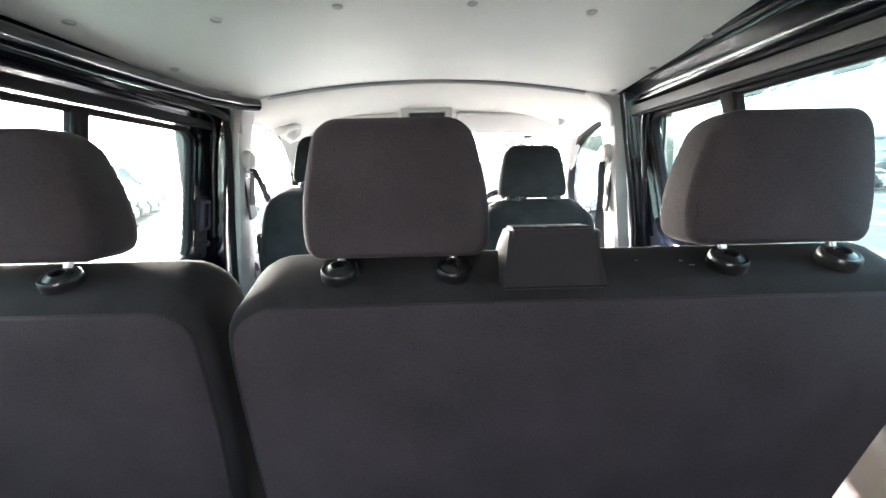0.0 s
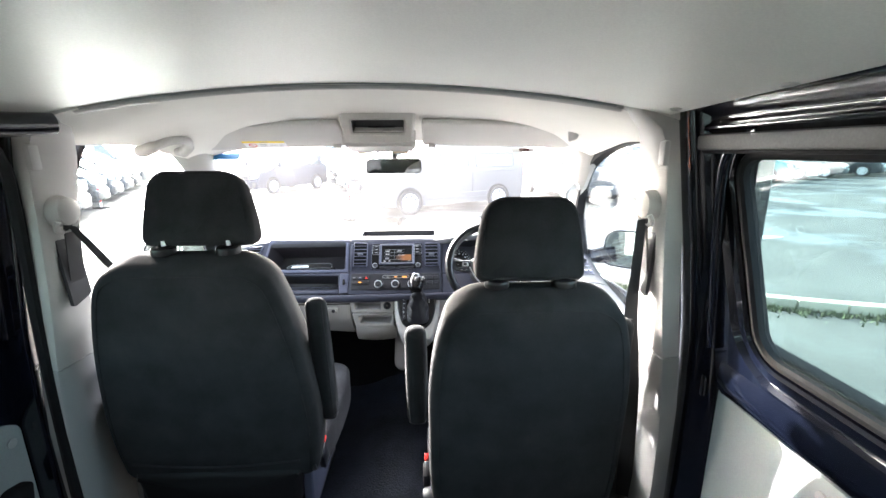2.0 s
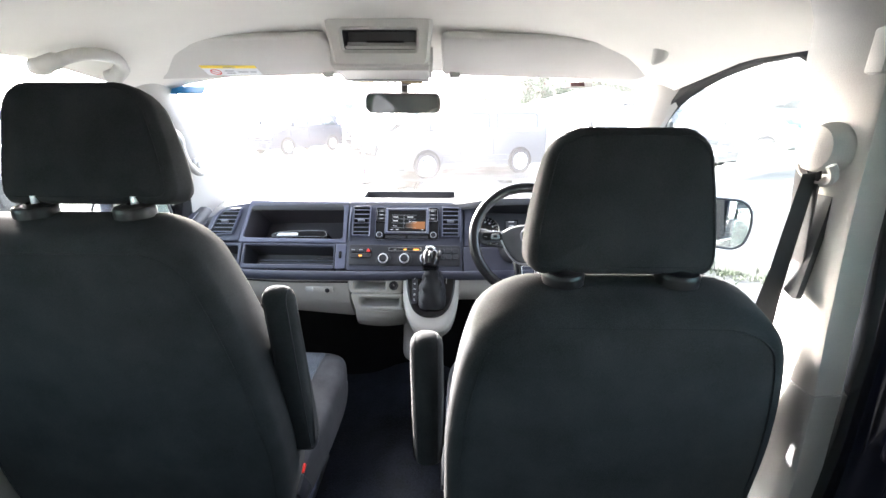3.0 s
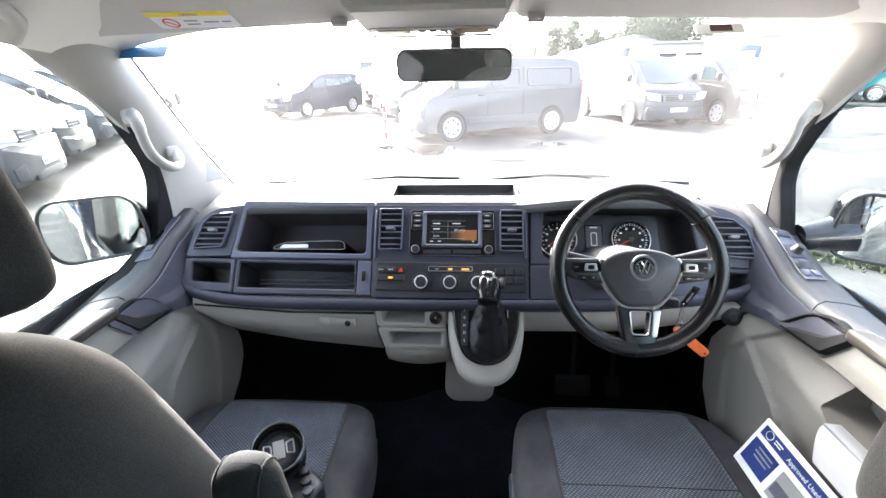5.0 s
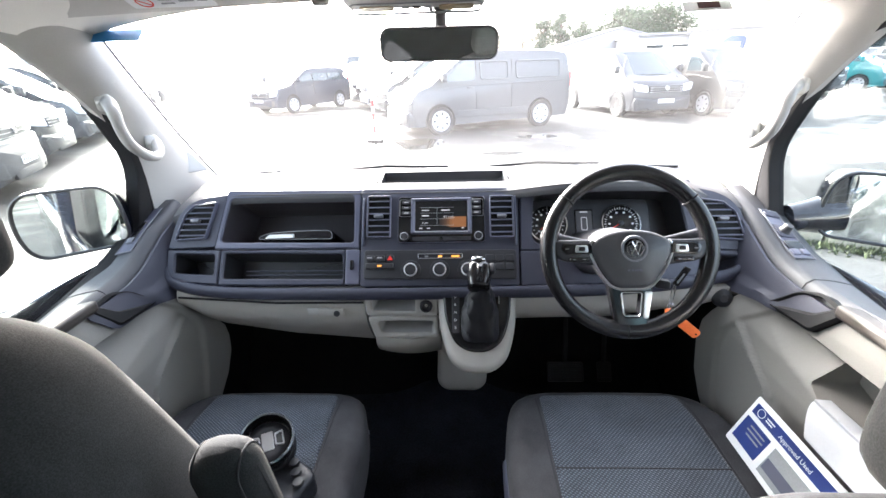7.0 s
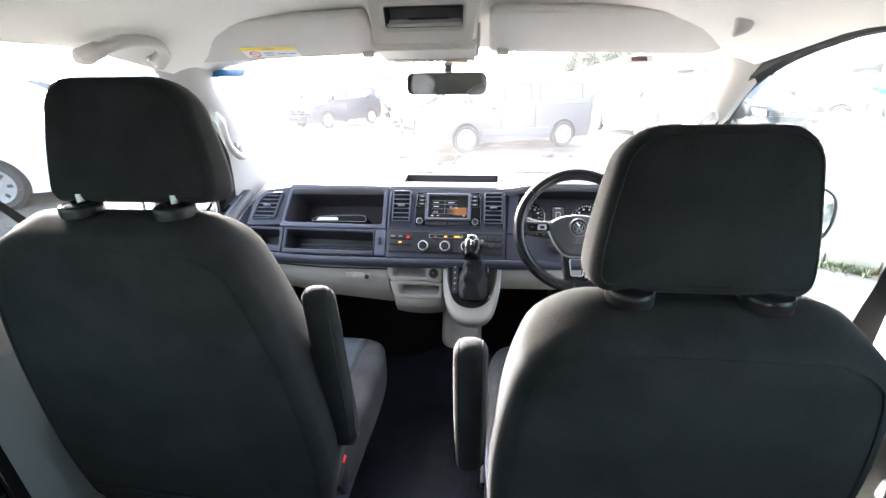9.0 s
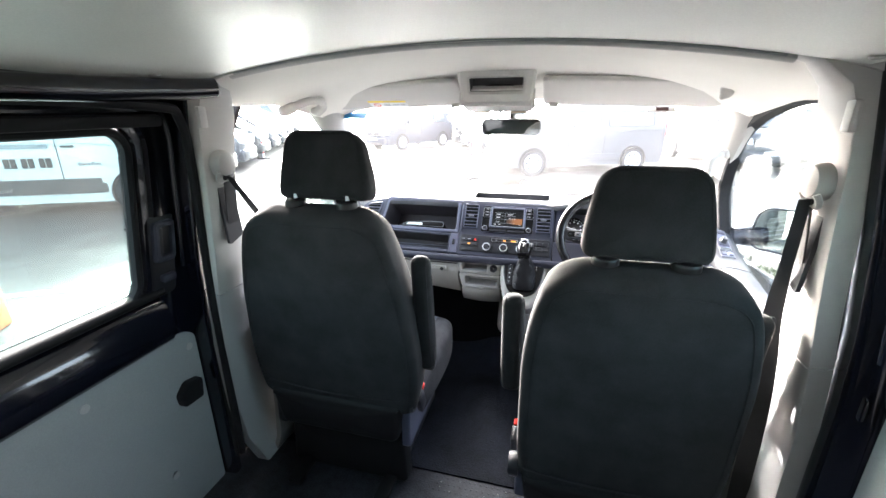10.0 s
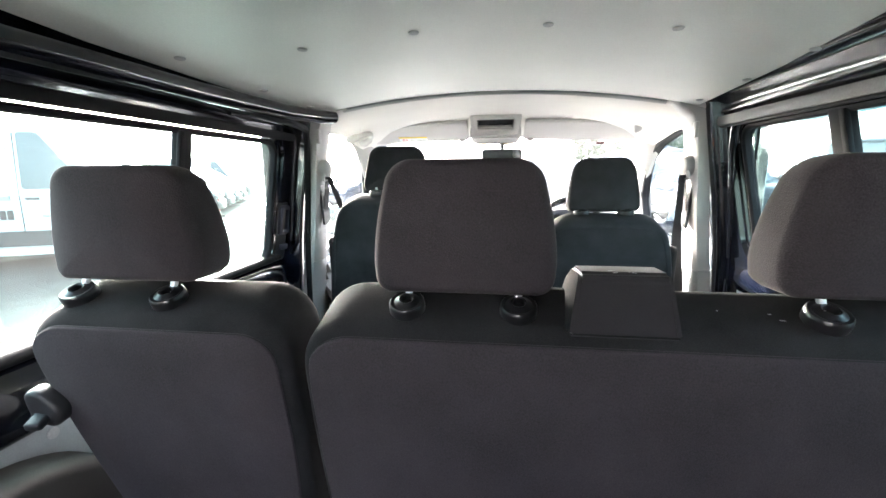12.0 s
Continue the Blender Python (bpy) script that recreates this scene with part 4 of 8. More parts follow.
def headrest(parent, x, y, z, w, h, lift, gap=0.168, lean=0.0, cloth=FABRIC, fwd=0.0, flare=0.0, depth=0.125):
    """A padded rest on two chrome rods, its collars on the seat top at z."""
    o = headrest_outline(w, h, cloth is not FABRIC)
    tip, big, rise = (93, 1.12, 0.007) if cloth is FABRIC else (112, 1.0, 0.005)
    M = pose(x, y + fwd, z + lift, -lean, 0, 0)
    bm = pillow(o, depth, 0.014, 0.44 * depth, 0.004, 0.012, 6)
    for v in bm.verts:  # the pad grows thinner towards its top and bows at the sides
        t = max(0.0, v.co.z / h)
        if v.co.y > 0.03:
            v.co.y -= 0.022 * t * t
        v.co.y += 0.022 * (abs(v.co.x) / (w / 2)) ** 3
        v.co.x *= 1 + flare * math.sin(math.pi * min(1.0, max(0.0, v.co.y / 0.14)))
    hr = part("headrest", moved(bm, M @ pose(0, -0.05, 0)), cloth, parent)
    ins = inset(o, 0.012)
    if cloth is FABRIC:
        part("piping", moved(tube([(p[0], 0.022 * (abs(p[0]) / (w / 2)) ** 3 - 0.0004, p[1]) for p in ins], 0.0009, 6, closed=True), M @ pose(0, -0.05, 0)), cloth, hr)
    for s in (-1, 1):
        part("rod", moved(tube([(0, 0, -0.04), (0, 0.012 + 0.3 * fwd if cloth is not FABRIC else 0.004, lift + 0.02)], 0.006, 12), pose(x + s * gap / 2, y, z)), RING_METAL, parent, "chrome headrest rod")
        part("collar", moved(lathe([(0, -0.001), (0.0085, -0.001), (0.0095, 0.0072), (0.0115, 0.0085), (0.0135, 0.0068), (0.020, 0.0035), (0.0225, 0.0042), (0.0250, 0.0042), (0.0270, 0.0015), (0.0275, -0.003), (0.0275, -0.014)], 28), pose(x + s * gap / 2, y, z + rise, tip, 0, 0) @ Matrix.Diagonal((big, 1, big, 1))), COLLAR, parent, "black plastic rod collar")


def armrest(parent, x, y, z0, z1, w=0.062, tilt=-6.0, d=0.068):
    o = round_poly([(0, 0), (d, 0), (d * 1.04, (z1 - z0) * 0.5), (d * 0.92, z1 - z0), (0, z1 - z0)], [0.012, 0.012, 0.2, 0.034, 0.026], 6)
    A = pose(x, y, z0, -tilt, 0, 0) @ Matrix(((0, 1, 0, -w / 2), (1, 0, 0, 0), (0, 0, 1, 0), (0, 0, 0, 1)))
    arm = part("armrest", moved(pillow(o, w, 0.026, 0.026, 0.002, 0.002, 6), A), FABRIC, parent, "folded-up padded armrest")
    for s in (0.010, w - 0.010):
        part("seam", moved(tube([(p[0], s, p[1]) for p in inset(o, 0.0055)], 0.0012, 6, closed=True), A), PIPING, arm)
    part("armrest_hinge", moved(box(w * 0.92, d * 0.75, 0.075, 0.016, 3, at=(0, d * 0.58, 0.02)), pose(x, y, z0, -tilt, 0, 0)), BLACK_PLASTIC, arm)


VALANCE = mat("seat_valance_black", (0.006, 0.0062, 0.007), 0.55, vary=0.2, fine=400, bump=0.3, spec=0.3)


def front_seat(label, cx, y, ztop, arms, knob, lift, reach):
    seat = empty("front_seat", pose(cx, y, 0), label, "car seat", "front seats")
    H = 0.71
    lean = 5.0
    wide = 1.07 if cx < 0 else 1.05
    flare = 1.10 if cx < 0 else 1.0                    # the passenger's back is broader at the hips
    o = round_poly([(x * (wide * (flare if z < 0.4 else 1.0) * (1.03 if x > 0 and z < 0.4 and cx < 0 else 1.0) if z < 0.6 else 1.0), z) for x, z in ((-0.235, 0), (0.235, 0), (0.252, 0.12), (0.252, 0.26), (0.252, H - 0.20), (0.205, H), (-0.205, H), (-0.252, H - 0.20), (-0.252, 0.26), (-0.252, 0.12))], [0.04, 0.04, 0.07, 0.2, 0.25, 0.085, 0.085, 0.25, 0.2, 0.07], 7)
    B = pose(0, 0, ztop, lean, 0, 0) @ pose(0, -0.065, -H)
    bm = pillow(o, 0.150, 0.028, 0.10, 0.012, -0.012, 7, 4)
    def settle(co):
        """The top falls away to the rear."""
        co.z -= 0.42 * max(0.0, 0.072 - co.y) * max(0.0, (co.z - H + 0.1) / 0.1)
        return co
    for v in bm.verts:  # side bolsters come forward
        if v.co.y > 0.09:
            v.co.y += 0.03 * (abs(v.co.x) / 0.25) ** 3
        settle(v.co)
    back = part("backrest", moved(bm, B), FABRIC, seat)
    io = inset(o, 0.026)
    part("piping", moved(tube([settle(Vector((p[0], -0.0005, p[1]))) for p in io], 0.0013, 6, closed=True), B), FABRIC, back)
    seam = [(-0.243 + 0.486 * k / 16, -0.004 - 0.006 * math.sin(math.pi * k / 16), 0.075 - 0.012 * math.sin(math.pi * k / 16)) for k in range(17)]
    part("seam", moved(tube(seam, 0.003, 6), B), PIPING, back)
    headrest(seat, 0.024 if cx < 0 else -0.006, 0.0, ztop, 0.298 if cx < 0 else 0.280, 0.196 if cx < 0 else 0.208, lift, lean=10.0 if cx < 0 else 9.0, fwd=0.036 if cx < 0 else 0.022, depth=0.090)
    # lower valance and hinge covers
    part("back_valance", moved(pillow(round_poly([(-0.225, 0), (0.225, 0), (0.245, 0.16), (-0.245, 0.16)], [0.03, 0.03, 0.01, 0.01], 4), 0.10, 0.02, 0.02, 0.01, 0, 4), pose(0, -0.002, ztop - H - 0.125, 6, 0, 0)), VALANCE, seat)
    part("base_cover", moved(pillow(round_poly([(-0.235, 0), (0.235, 0), (0.225, 0.20), (-0.225, 0.20)], 0.02, 4), 0.06, 0.012, 0, 0.006, 0, 3), pose(0, 0.05, FLOOR_Z + 0.004)), VALANCE, seat, "black plastic cover behind the seat base")
    for q in (-0.17, 0.17):
        part("base_foot", box(0.05, 0.16, 0.03, 0.008, 2, at=(q, 0.02, FLOOR_Z + 0.019)), VALANCE, seat)
    long = 1.11 if reach > 0.14 else 1.0
    co = round_poly([(x, z * long) for x, z in ((-0.24, 0), (0.24, 0), (0.262, 0.25), (0.255, 0.50), (0.20, 0.60), (-0.20, 0.60), (-0.255, 0.50), (-0.262, 0.25))], [0.05, 0.05, 0.2, 0.12, 0.07, 0.07, 0.12, 0.2], 6)
    zc = 0.825

    def dome(x, z):
        return -0.014 * (abs(x) / 0.24) ** 4 + 0.030 * max(0.0, (z - 0.44 * long) / 0.16) ** 1.5 - 0.006 * math.cos(min(1.0, abs(x) / 0.2) * math.pi / 2)

    C = pose(0.030 if cx > 0 else 0.012, reach, zc, -90, 0, 0) @ Matrix.Diagonal((1.12 if cx > 0 else 1.05, 1, 1, 1))
    bm = pillow(dense(co), 0.15, 0.05, 0.02, 0, 0, 6, 14)
    for v in bm.verts:
        if v.co.y < 0.055:
            v.co.y += dome(v.co.x, v.co.z)
    cush = part("seat_cushion", moved(bm, C), LIT_FABRIC, seat)
    ci = round_poly([(-0.17, 0.10), (0.17, 0.10), (0.172, 0.3), (0.165, 0.555 * long), (-0.165, 0.555 * long), (-0.172, 0.3)], [0.02, 0.02, 0.1, 0.02, 0.02, 0.1], 4)
    bm = pillow(dense(ci), 0.02, 0.007, 0.004, 0, 0, 4, 14)
    for v in bm.verts:
        v.co.y += dome(v.co.x, v.co.z) - 0.004
    part("seat_insert", moved(bm, C), FABRIC_MID, cush, "grey-blue woven seat insert")
    for zz in (0.27 if cx < 0 else 2.575 - y - reach,):
        part("seam", moved(tube([(-0.168 + 0.336 * k / 16, dome(-0.168 + 0.336 * k / 16, zz) - 0.003, zz) for k in range(17)], 0.0022, 6), C), PIPING, cush)
    for s in (-1, 1):
        part("seam", moved(tube([(s * 0.174, dome(0.174, zz) + 0.0015, zz) for zz in np.linspace(0.11, 0.54 * long, 14)], 0.003, 6), C), PIPING, cush)
    # inner side valance, base and rails
    for s in (-1, 1):
        so = round_poly([(0.02, 0.64), (0.60, 0.66), (0.66, 0.70), (0.62, 0.755), (0.20, 0.74), (0.10, 0.80), (0.03, 0.83)], 0.02, 4)
        MX = Matrix(((0, s, 0, s * 0.235), (1, 0, 0, 0), (0, 0, 1, 0), (0, 0, 0, 1)))
        part("side_cover", moved(pillow(so, 0.028, 0, 0.008), MX), DASH_FRAME if s == knob else BLACK_PLASTIC, seat, "grey plastic seat side cover" if s == knob else "")
    part("pedestal", box(0.40, 0.44, 0.15, 0.012, 2, at=(0, 0.34, 0.515)), BLACK_PLASTIC, seat)
    part("frame_rail", box(0.46, 0.50, 0.05, 0.012, 2, at=(0, 0.33, 0.62)), BLACK_PLASTIC, seat)
    part("rear_crossbar", box(0.42, 0.03, 0.05, 0.010, 2, at=(0, 0.07, 0.60)), BLACK_PLASTIC, seat)
    k = knob
    wheel = part("recline_knob", moved(lathe([(0, 0.03), (0.03, 0.03), (0.034, 0.024), (0.036, 0.004), (0.034, 0.0)], 14), Matrix(((0, k, 0, k * 0.255), (1, 0, 0, 0.03), (0, 0, 1, ztop - 0.67), (0, 0, 0, 1)))), BLACK_PLASTIC, seat)
    part("buckle_stalk", moved(box(0.022, 0.05, 0.085, 0.008, 2), pose(k * 0.275, 0.115, 0.775, 25, 0, 0)), BLACK_PLASTIC, seat)
    part("buckle_button", moved(box(0.014, 0.022, 0.012, 0.003, 2), pose(k * 0.275, 0.135, 0.822, 25, 0, 0)), RED, seat, "red belt release button")
    part("height_lever", moved(box(0.014, 0.12, 0.03, 0.008, 2), pose(k * 0.268, 0.36, 0.70, 12, 0, 0)), BLACK_PLASTIC, seat)
    for ax, ay, z0, z1 in arms:
        armrest(seat, ax - cx, ay - y, z0, z1, d=0.056 if cx < 0 else 0.068)
    return seat


front_seat("dark grey fabric passenger seat with raised armrest", -0.463, 2.14, 1.503, [(-0.153, 2.20, 0.945, 1.350), (-0.745, 2.19, 0.93, 1.30)], 1, 0.006, 0.12)
front_seat("dark grey fabric driver seat with two folded armrests", 0.43, 2.04, 1.432, [(0.130, 2.155, 0.95, 1.270), (0.722, 2.15, 0.96, 1.285)], -1, 0.002, 0.165)


def bench_back(parent, x0, x1, ztop, y, zbot=0.74, waist=0.0, nip=0.0):
    w, H, lean = x1 - x0, ztop - zbot, 9.0
    cx = (x0 + x1) / 2
    o = round_poly([(-w / 2 + 0.03 + waist, 0), (w / 2 - 0.03 - nip, 0), (w / 2 - nip * 0.56, H * 0.5), (w / 2 - nip * 0.06, H * 0.76), (w / 2 - 0.01, H), (-w / 2 + 0.01, H), (-w / 2 + waist * 0.15, H * 0.72)], [0.03, 0.03, 0.3, 0.3, 0.075, 0.075, 0.3], 7)
    B = pose(cx, y, ztop, lean, 0, 0) @ pose(0, -0.066, -H)
    bm = pillow(o, 0.165, 0.026, 0.05, 0.004, 0.0, 6, 4)

    def settle(co):
        """The top falls away to the rear."""
        up = max(0.0, (co.z - H + 0.1) / 0.1)
        if co.y < 0.03:
            co.y += 0.014 * up * up
        co.z -= 0.36 * max(0.0, 0.088 - co.y) * up
    for v in bm.verts:
        settle(v.co)
    b = part("backrest", moved(bm, B), REAR_FABRIC, parent)
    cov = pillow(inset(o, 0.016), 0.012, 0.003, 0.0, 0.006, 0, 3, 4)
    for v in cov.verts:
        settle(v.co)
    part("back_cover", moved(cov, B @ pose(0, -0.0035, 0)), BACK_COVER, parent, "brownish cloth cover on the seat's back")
    io = inset(o, 0.016)
    line = [Vector((p[0], 0.001, p[1])) for p in io]
    for q in line:
        settle(q)
    part("piping", moved(tube(line, 0.0014, 6, closed=True), B), REAR_FABRIC, b)
    return B


def bench_cushion(parent, x0, x1, y):
    w = x1 - x0
    o = round_poly([(-w / 2, 0), (w / 2, 0), (w / 2, 0.46), (-w / 2, 0.46)], [0.04, 0.04, 0.07, 0.07], 5)
    part("seat_cushion", moved(pillow(o, 0.14, 0.04, 0.02, 0.012, 0, 5, 4), pose((x0 + x1) / 2, y + 0.07, 0.86, -90, 0, 0)), FABRIC, parent)
    part("seat_frame", box(w - 0.08, 0.40, 0.05, 0.012, 2, at=((x0 + x1) / 2, y + 0.28, 0.70)), BLACK_PLASTIC, parent)
    for x in (x0 + 0.09, x1 - 0.09):
        for yy in (y + 0.12, y + 0.44):
            part("leg", box(0.045, 0.05, 0.25, 0.008, 2, at=(x, yy, 0.565)), BLACK_PLASTIC, parent)


single = empty("single_bench", pose(0, 0, 0), "single dark grey fabric rear seat with headrest", "car seat", "rear seats")
bench_back(single, -0.775, -0.294, 1.396, 0.94, waist=0.13)
bench_cushion(single, -0.745, -0.295, 0.94)
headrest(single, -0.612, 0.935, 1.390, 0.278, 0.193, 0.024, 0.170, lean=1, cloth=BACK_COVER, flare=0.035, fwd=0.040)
part("fold_lever", moved(box(0.028, 0.05, 0.016, 0.006, 3), pose(-0.742, 0.880, 1.190, 18, 0, 12)), BLACK_PLASTIC, single, "black folding lever")
part("lever_shell", moved(pillow(round_poly([(-0.03, -0.035), (0.02, -0.038), (0.035, 0.0), (0.0, 0.035), (-0.03, 0.03)], 0.014, 4), 0.03, 0.008, 0.008), pose(-0.738, 0.876, 1.205, 9, 0, 0)), mat("lever_escutcheon", (0.022, 0.021, 0.022), 0.5), single)
part("tether_slot", moved(ring_frame(rect(0.06, 0.03, 0.006), rect(0.042, 0.016, 0.004), 0.012, 0.002), pose(-0.47, 0.905, 0.985, 9, 0, 0)), BLACK_PLASTIC, single)
double = empty("rear_bench", pose(0, 0, 0), "double dark grey fabric rear bench with two headrests", "car seat", "rear seats")
bench_back(double, -0.285, 0.775, 1.400, 0.94, nip=0.11)
bench_cushion(double, -0.262, 0.755, 0.94)
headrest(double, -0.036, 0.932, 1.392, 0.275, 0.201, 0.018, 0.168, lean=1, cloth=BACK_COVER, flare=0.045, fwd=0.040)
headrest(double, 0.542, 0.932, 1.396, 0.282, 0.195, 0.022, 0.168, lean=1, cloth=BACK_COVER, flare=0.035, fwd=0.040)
# belt outlet block on the bench top
blk = prism_x([(0.884, 1.372), (0.889, 1.376), (0.908, 1.446), (0.918, 1.455), (0.975, 1.452), (1.02, 1.425), (1.02, 1.372)], 0.112, 0.258)
for v in blk.verts:
    if v.co.z > 1.42:
        v.co.x += 0.016 if v.co.x < 0.19 else -0.008
bmesh.ops.bevel(blk, geom=blk.edges[:], offset=0.005, segments=3, affect="EDGES")
outlet = part("belt_outlet", blk, mat("belt_outlet_plastic", (0.019, 0.0172, 0.019), 0.48, vary=0.2, fine=500, bump=0.35, spec=0.35), double, "black plastic belt outlet with pale scuffs")
part("outlet_seam", moved(tube([(0.115, 0, 0), (0.255, 0, 0)], 0.0016, 6), pose(0, 0.8855, 1.3755)), RUBBER, outlet)
scuff = random.Random(21)
for k in range(9):
    x, y = (scuff.uniform(0.16, 0.23), 0.92 + scuff.uniform(-0.005, 0.01)) if k < 5 else (scuff.uniform(0.29, 0.50), scuff.uniform(0.915, 0.945))
    part("scuff", moved(box(scuff.uniform(0.002, 0.007), 0.002, 0.0006, 0), pose(x, y, 1.4555 if k < 5 else 1.3985 + 0.3 * min(0.0, y - 0.932), 0, 0, scuff.uniform(-60, 60))), GREY_INK, outlet if k < 5 else double)
part("guard_post", box(0.03, 0.05, 0.45, 0.012, 2, at=(-0.248, 0.99, 0.95)), BLACK_PLASTIC, double)
# moulded quarter linings beside the bench
QUARTER = mat("quarter_lining_plastic", (0.055, 0.047, 0.040), 0.6, vary=0.12, scale=4, fine=400, bump=0.3)
for S, y1, name in ((1, 1.22, "trim_rear_quarter_right"), (-1, 1.12, "trim_rear_quarter_left")):
    qo = round_poly([(-0.6, 0.44), (y1, 0.44), (y1, 0.92), (y1 - 0.14, 1.05), (-0.6, 1.14)], [0.01, 0.01, 0.08, 0.10, 0.02], 6)
    MQ = Matrix(((0, S, 0, S * 0.81), (1, 0, 0, 0), (0, 0, 1, 0), (0, 0, 0, 1)))
    quarter = part(name, moved(pillow(qo, 0.09, 0.03, 0), MQ), QUARTER)
    tagged(quarter, "grey-brown rear quarter lining beside the bench", "lining", kind="structure")
    for z in (0.80, 0.86):
        part("lining_groove", moved(tube([(0.78, 0.0, z), (0.90, 0.0, z - 0.015)], 0.0025, 6), MQ), TRIM_LOW, quarter)

# ---- dashboard ----
D = pose(0, 2.93, 1.11, -35, 0, 0)
dash = empty("dashboard", pose(0, 0, 0), "dark grey plastic dashboard with open shelves and pale lower half", "dashboard")


def bump_at(x, c, w):
    t = abs(x - c) / w
    return 0.0 if t >= 1 else (1 - t ** 3) ** 2


TOP_SEC = [(3.073, 1.308), (3.077, 1.322), (3.10, 1.331), (3.122, 1.336), (3.14, 1.337), (3.20, 1.338), (3.22, 1.338), (3.30, 1.332), (3.42, 1.313), (3.52, 1.275), (3.62, 1.19)]


def dash_top(u, v):
    x = -0.775 + 1.62 * u
    k = v * (len(TOP_SEC) - 1)
    i = min(int(k), len(TOP_SEC) - 2)
    t = k - i
    y, z = (TOP_SEC[i][j] * (1 - t) + TOP_SEC[i + 1][j] * t for j in (0, 1))
    h = bump_at(x, 0.475, 0.30)
    near = max(0.0, 1 - (y - 3.07) / 0.28)
    z += h * 0.042 * near
    y -= h * 0.075 * near
    if 3.13 < y < 3.21:                     # the storage well
        z -= 0.032 * max(0.0, min(1.0, (0.20 - abs(x - 0.014)) / 0.012))
    e = max(0.0, (abs(x - 0.035) - 0.60) / 0.21)
    z -= 0.055 * e ** 1.6 * near
    y -= 0.03 * e ** 2 * near
    return (x, y, z)


part("dash_top", sheet(dash_top, 110, 3 * (len(TOP_SEC) - 1), 0.012, (0, 0.3, -1)), DASH_TOP, dash, "grey grained dash top bleached by sunlight")
tray = part("top_tray", box(0.372, 0.008, 0.048, 0.003, 2, at=(0.014, 3.214, 1.3255)), BLACK_PLASTIC, dash, "black raised storage tray")
part("tray_bottom", box(0.37, 0.066, 0.004, 0, at=(0.014, 3.174, 1.3115)), RUBBER, tray)
for s in (-1, 1):
    part("tray_side", moved(prism_x([(3.118, 1.322), (3.122, 1.338), (3.210, 1.350), (3.220, 1.322)], -0.004, 0.004), pose(0.014 + s * 0.188, 0, 0)), BLACK_PLASTIC, tray)
for x, y in ((-0.60, 3.33), (0.73, 3.31)):
    part("defrost_grille", moved(pillow(rect(0.10, 0.03, 0.014), 0.006, 0.002, 0), pose(x, y, 1.333, -90, 0, 10 if x < 0 else -10) @ pose(0, -0.003, 0)), BLACK_PLASTIC, dash)


def plate(name, pts, r, depth, mt, off=0.0, parent=None, bev=0.003, label=""):
    return part(name, moved(pillow(round_poly(pts, r, 4), depth, bev, 0), D @ pose(0, off, 0)), mt, parent or dash, label)


def bay(name, pts_o, pts_i, r, deep, parent=None, mt=DASH_FRAME, off=0.0, lip=0.015, lining=BLACK_PLASTIC):
    """A framed opening with a dark box behind it."""
    o, i = round_poly(pts_o, 0.006, 4), round_poly(pts_i, r, 4)
    fr = part(name, moved(ring_frame(o, i, lip, 0.004), D @ pose(0, off, 0)), mt, parent or dash)
    bm = bmesh.new()
    bridge(bm, [[(p[0], 0.008, p[1]) for p in i], [(p[0], deep, p[1]) for p in inset(i, 0.008)]], cap0=False)
    part("compartment", moved(bm, D @ pose(0, off, 0)), lining, fr)
    return fr


VENT_DARK = mat("vent_shade_black", (0.003, 0.003, 0.0035), 0.9, bump=0)


def vent(name, pts, slats, parent=None, tab=True):
    o = round_poly(pts, 0.006, 4)
    i = inset(o, 0.0035)
    v = part(name, moved(ring_frame(o, i, 0.02, 0.0012), D @ pose(0, -0.013, 0)), DASH_FRAME, parent or dash)
    # Near-black sheet stands for the shade between slats; the panel behind is solid.
    part("vent_shade", moved(pillow(i, 0.002, 0, 0), D @ pose(0, -0.0035, 0)), VENT_DARK, v)
    zs = [p[1] for p in i]
    z0, z1 = min(zs), max(zs)
    for k in range(slats):
        z = z0 + (k + 0.7) * (z1 - z0) / (slats + 0.4)
        xs = []
        for a, b in zip(i, i[1:] + i[:1]):
            if (a[1] - z) * (b[1] - z) < 0:
                xs.append(a[0] + (b[0] - a[0]) * (z - a[1]) / (b[1] - a[1]))
        if len(xs) >= 2:
            a, b = min(xs), max(xs)
            part("slat", moved(moved(box(b - a, 0.0095, 0.0026, 0.0010, 1), pose((a + b) / 2, -0.0075, z, 32, 0, 0)), D), DASH_FRAME, v)
    if tab:
        cx = (min(p[0] for p in i) + max(p[0] for p in i)) / 2
        cz = (z0 + z1) / 2
        part("vent_tab", moved(box(0.026, 0.014, 0.009, 0.003, 2, at=(cx, -0.012, cz)), D), VENT_GREY, v)
    return v


# passenger side: vent, shelf, trays
plate("end_cap", [(-0.775, 0.10), (-0.637, 0.105), (-0.612, 0.262), (-0.705, 0.25), (-0.755, 0.21)], [0.01, 0.004, 0.004, 0.03, 0.04], 0.06, DASH_DARK)
vent("side_vent", [(-0.752, 0.122), (-0.662, 0.128), (-0.638, 0.236), (-0.705, 0.228), (-0.73, 0.20)], 6)
bay("open_shelf", [(-0.640, 0.098), (-0.219, 0.096), (-0.219, 0.272), (-0.615, 0.276)], [(-0.624, 0.118), (-0.236, 0.113), (-0.240, 0.251), (-0.604, 0.247)], 0.012, 0.17, lining=mat("shelf_lining", (0.034, 0.030, 0.036), 0.5, vary=0.12, fine=500, bump=0.3))
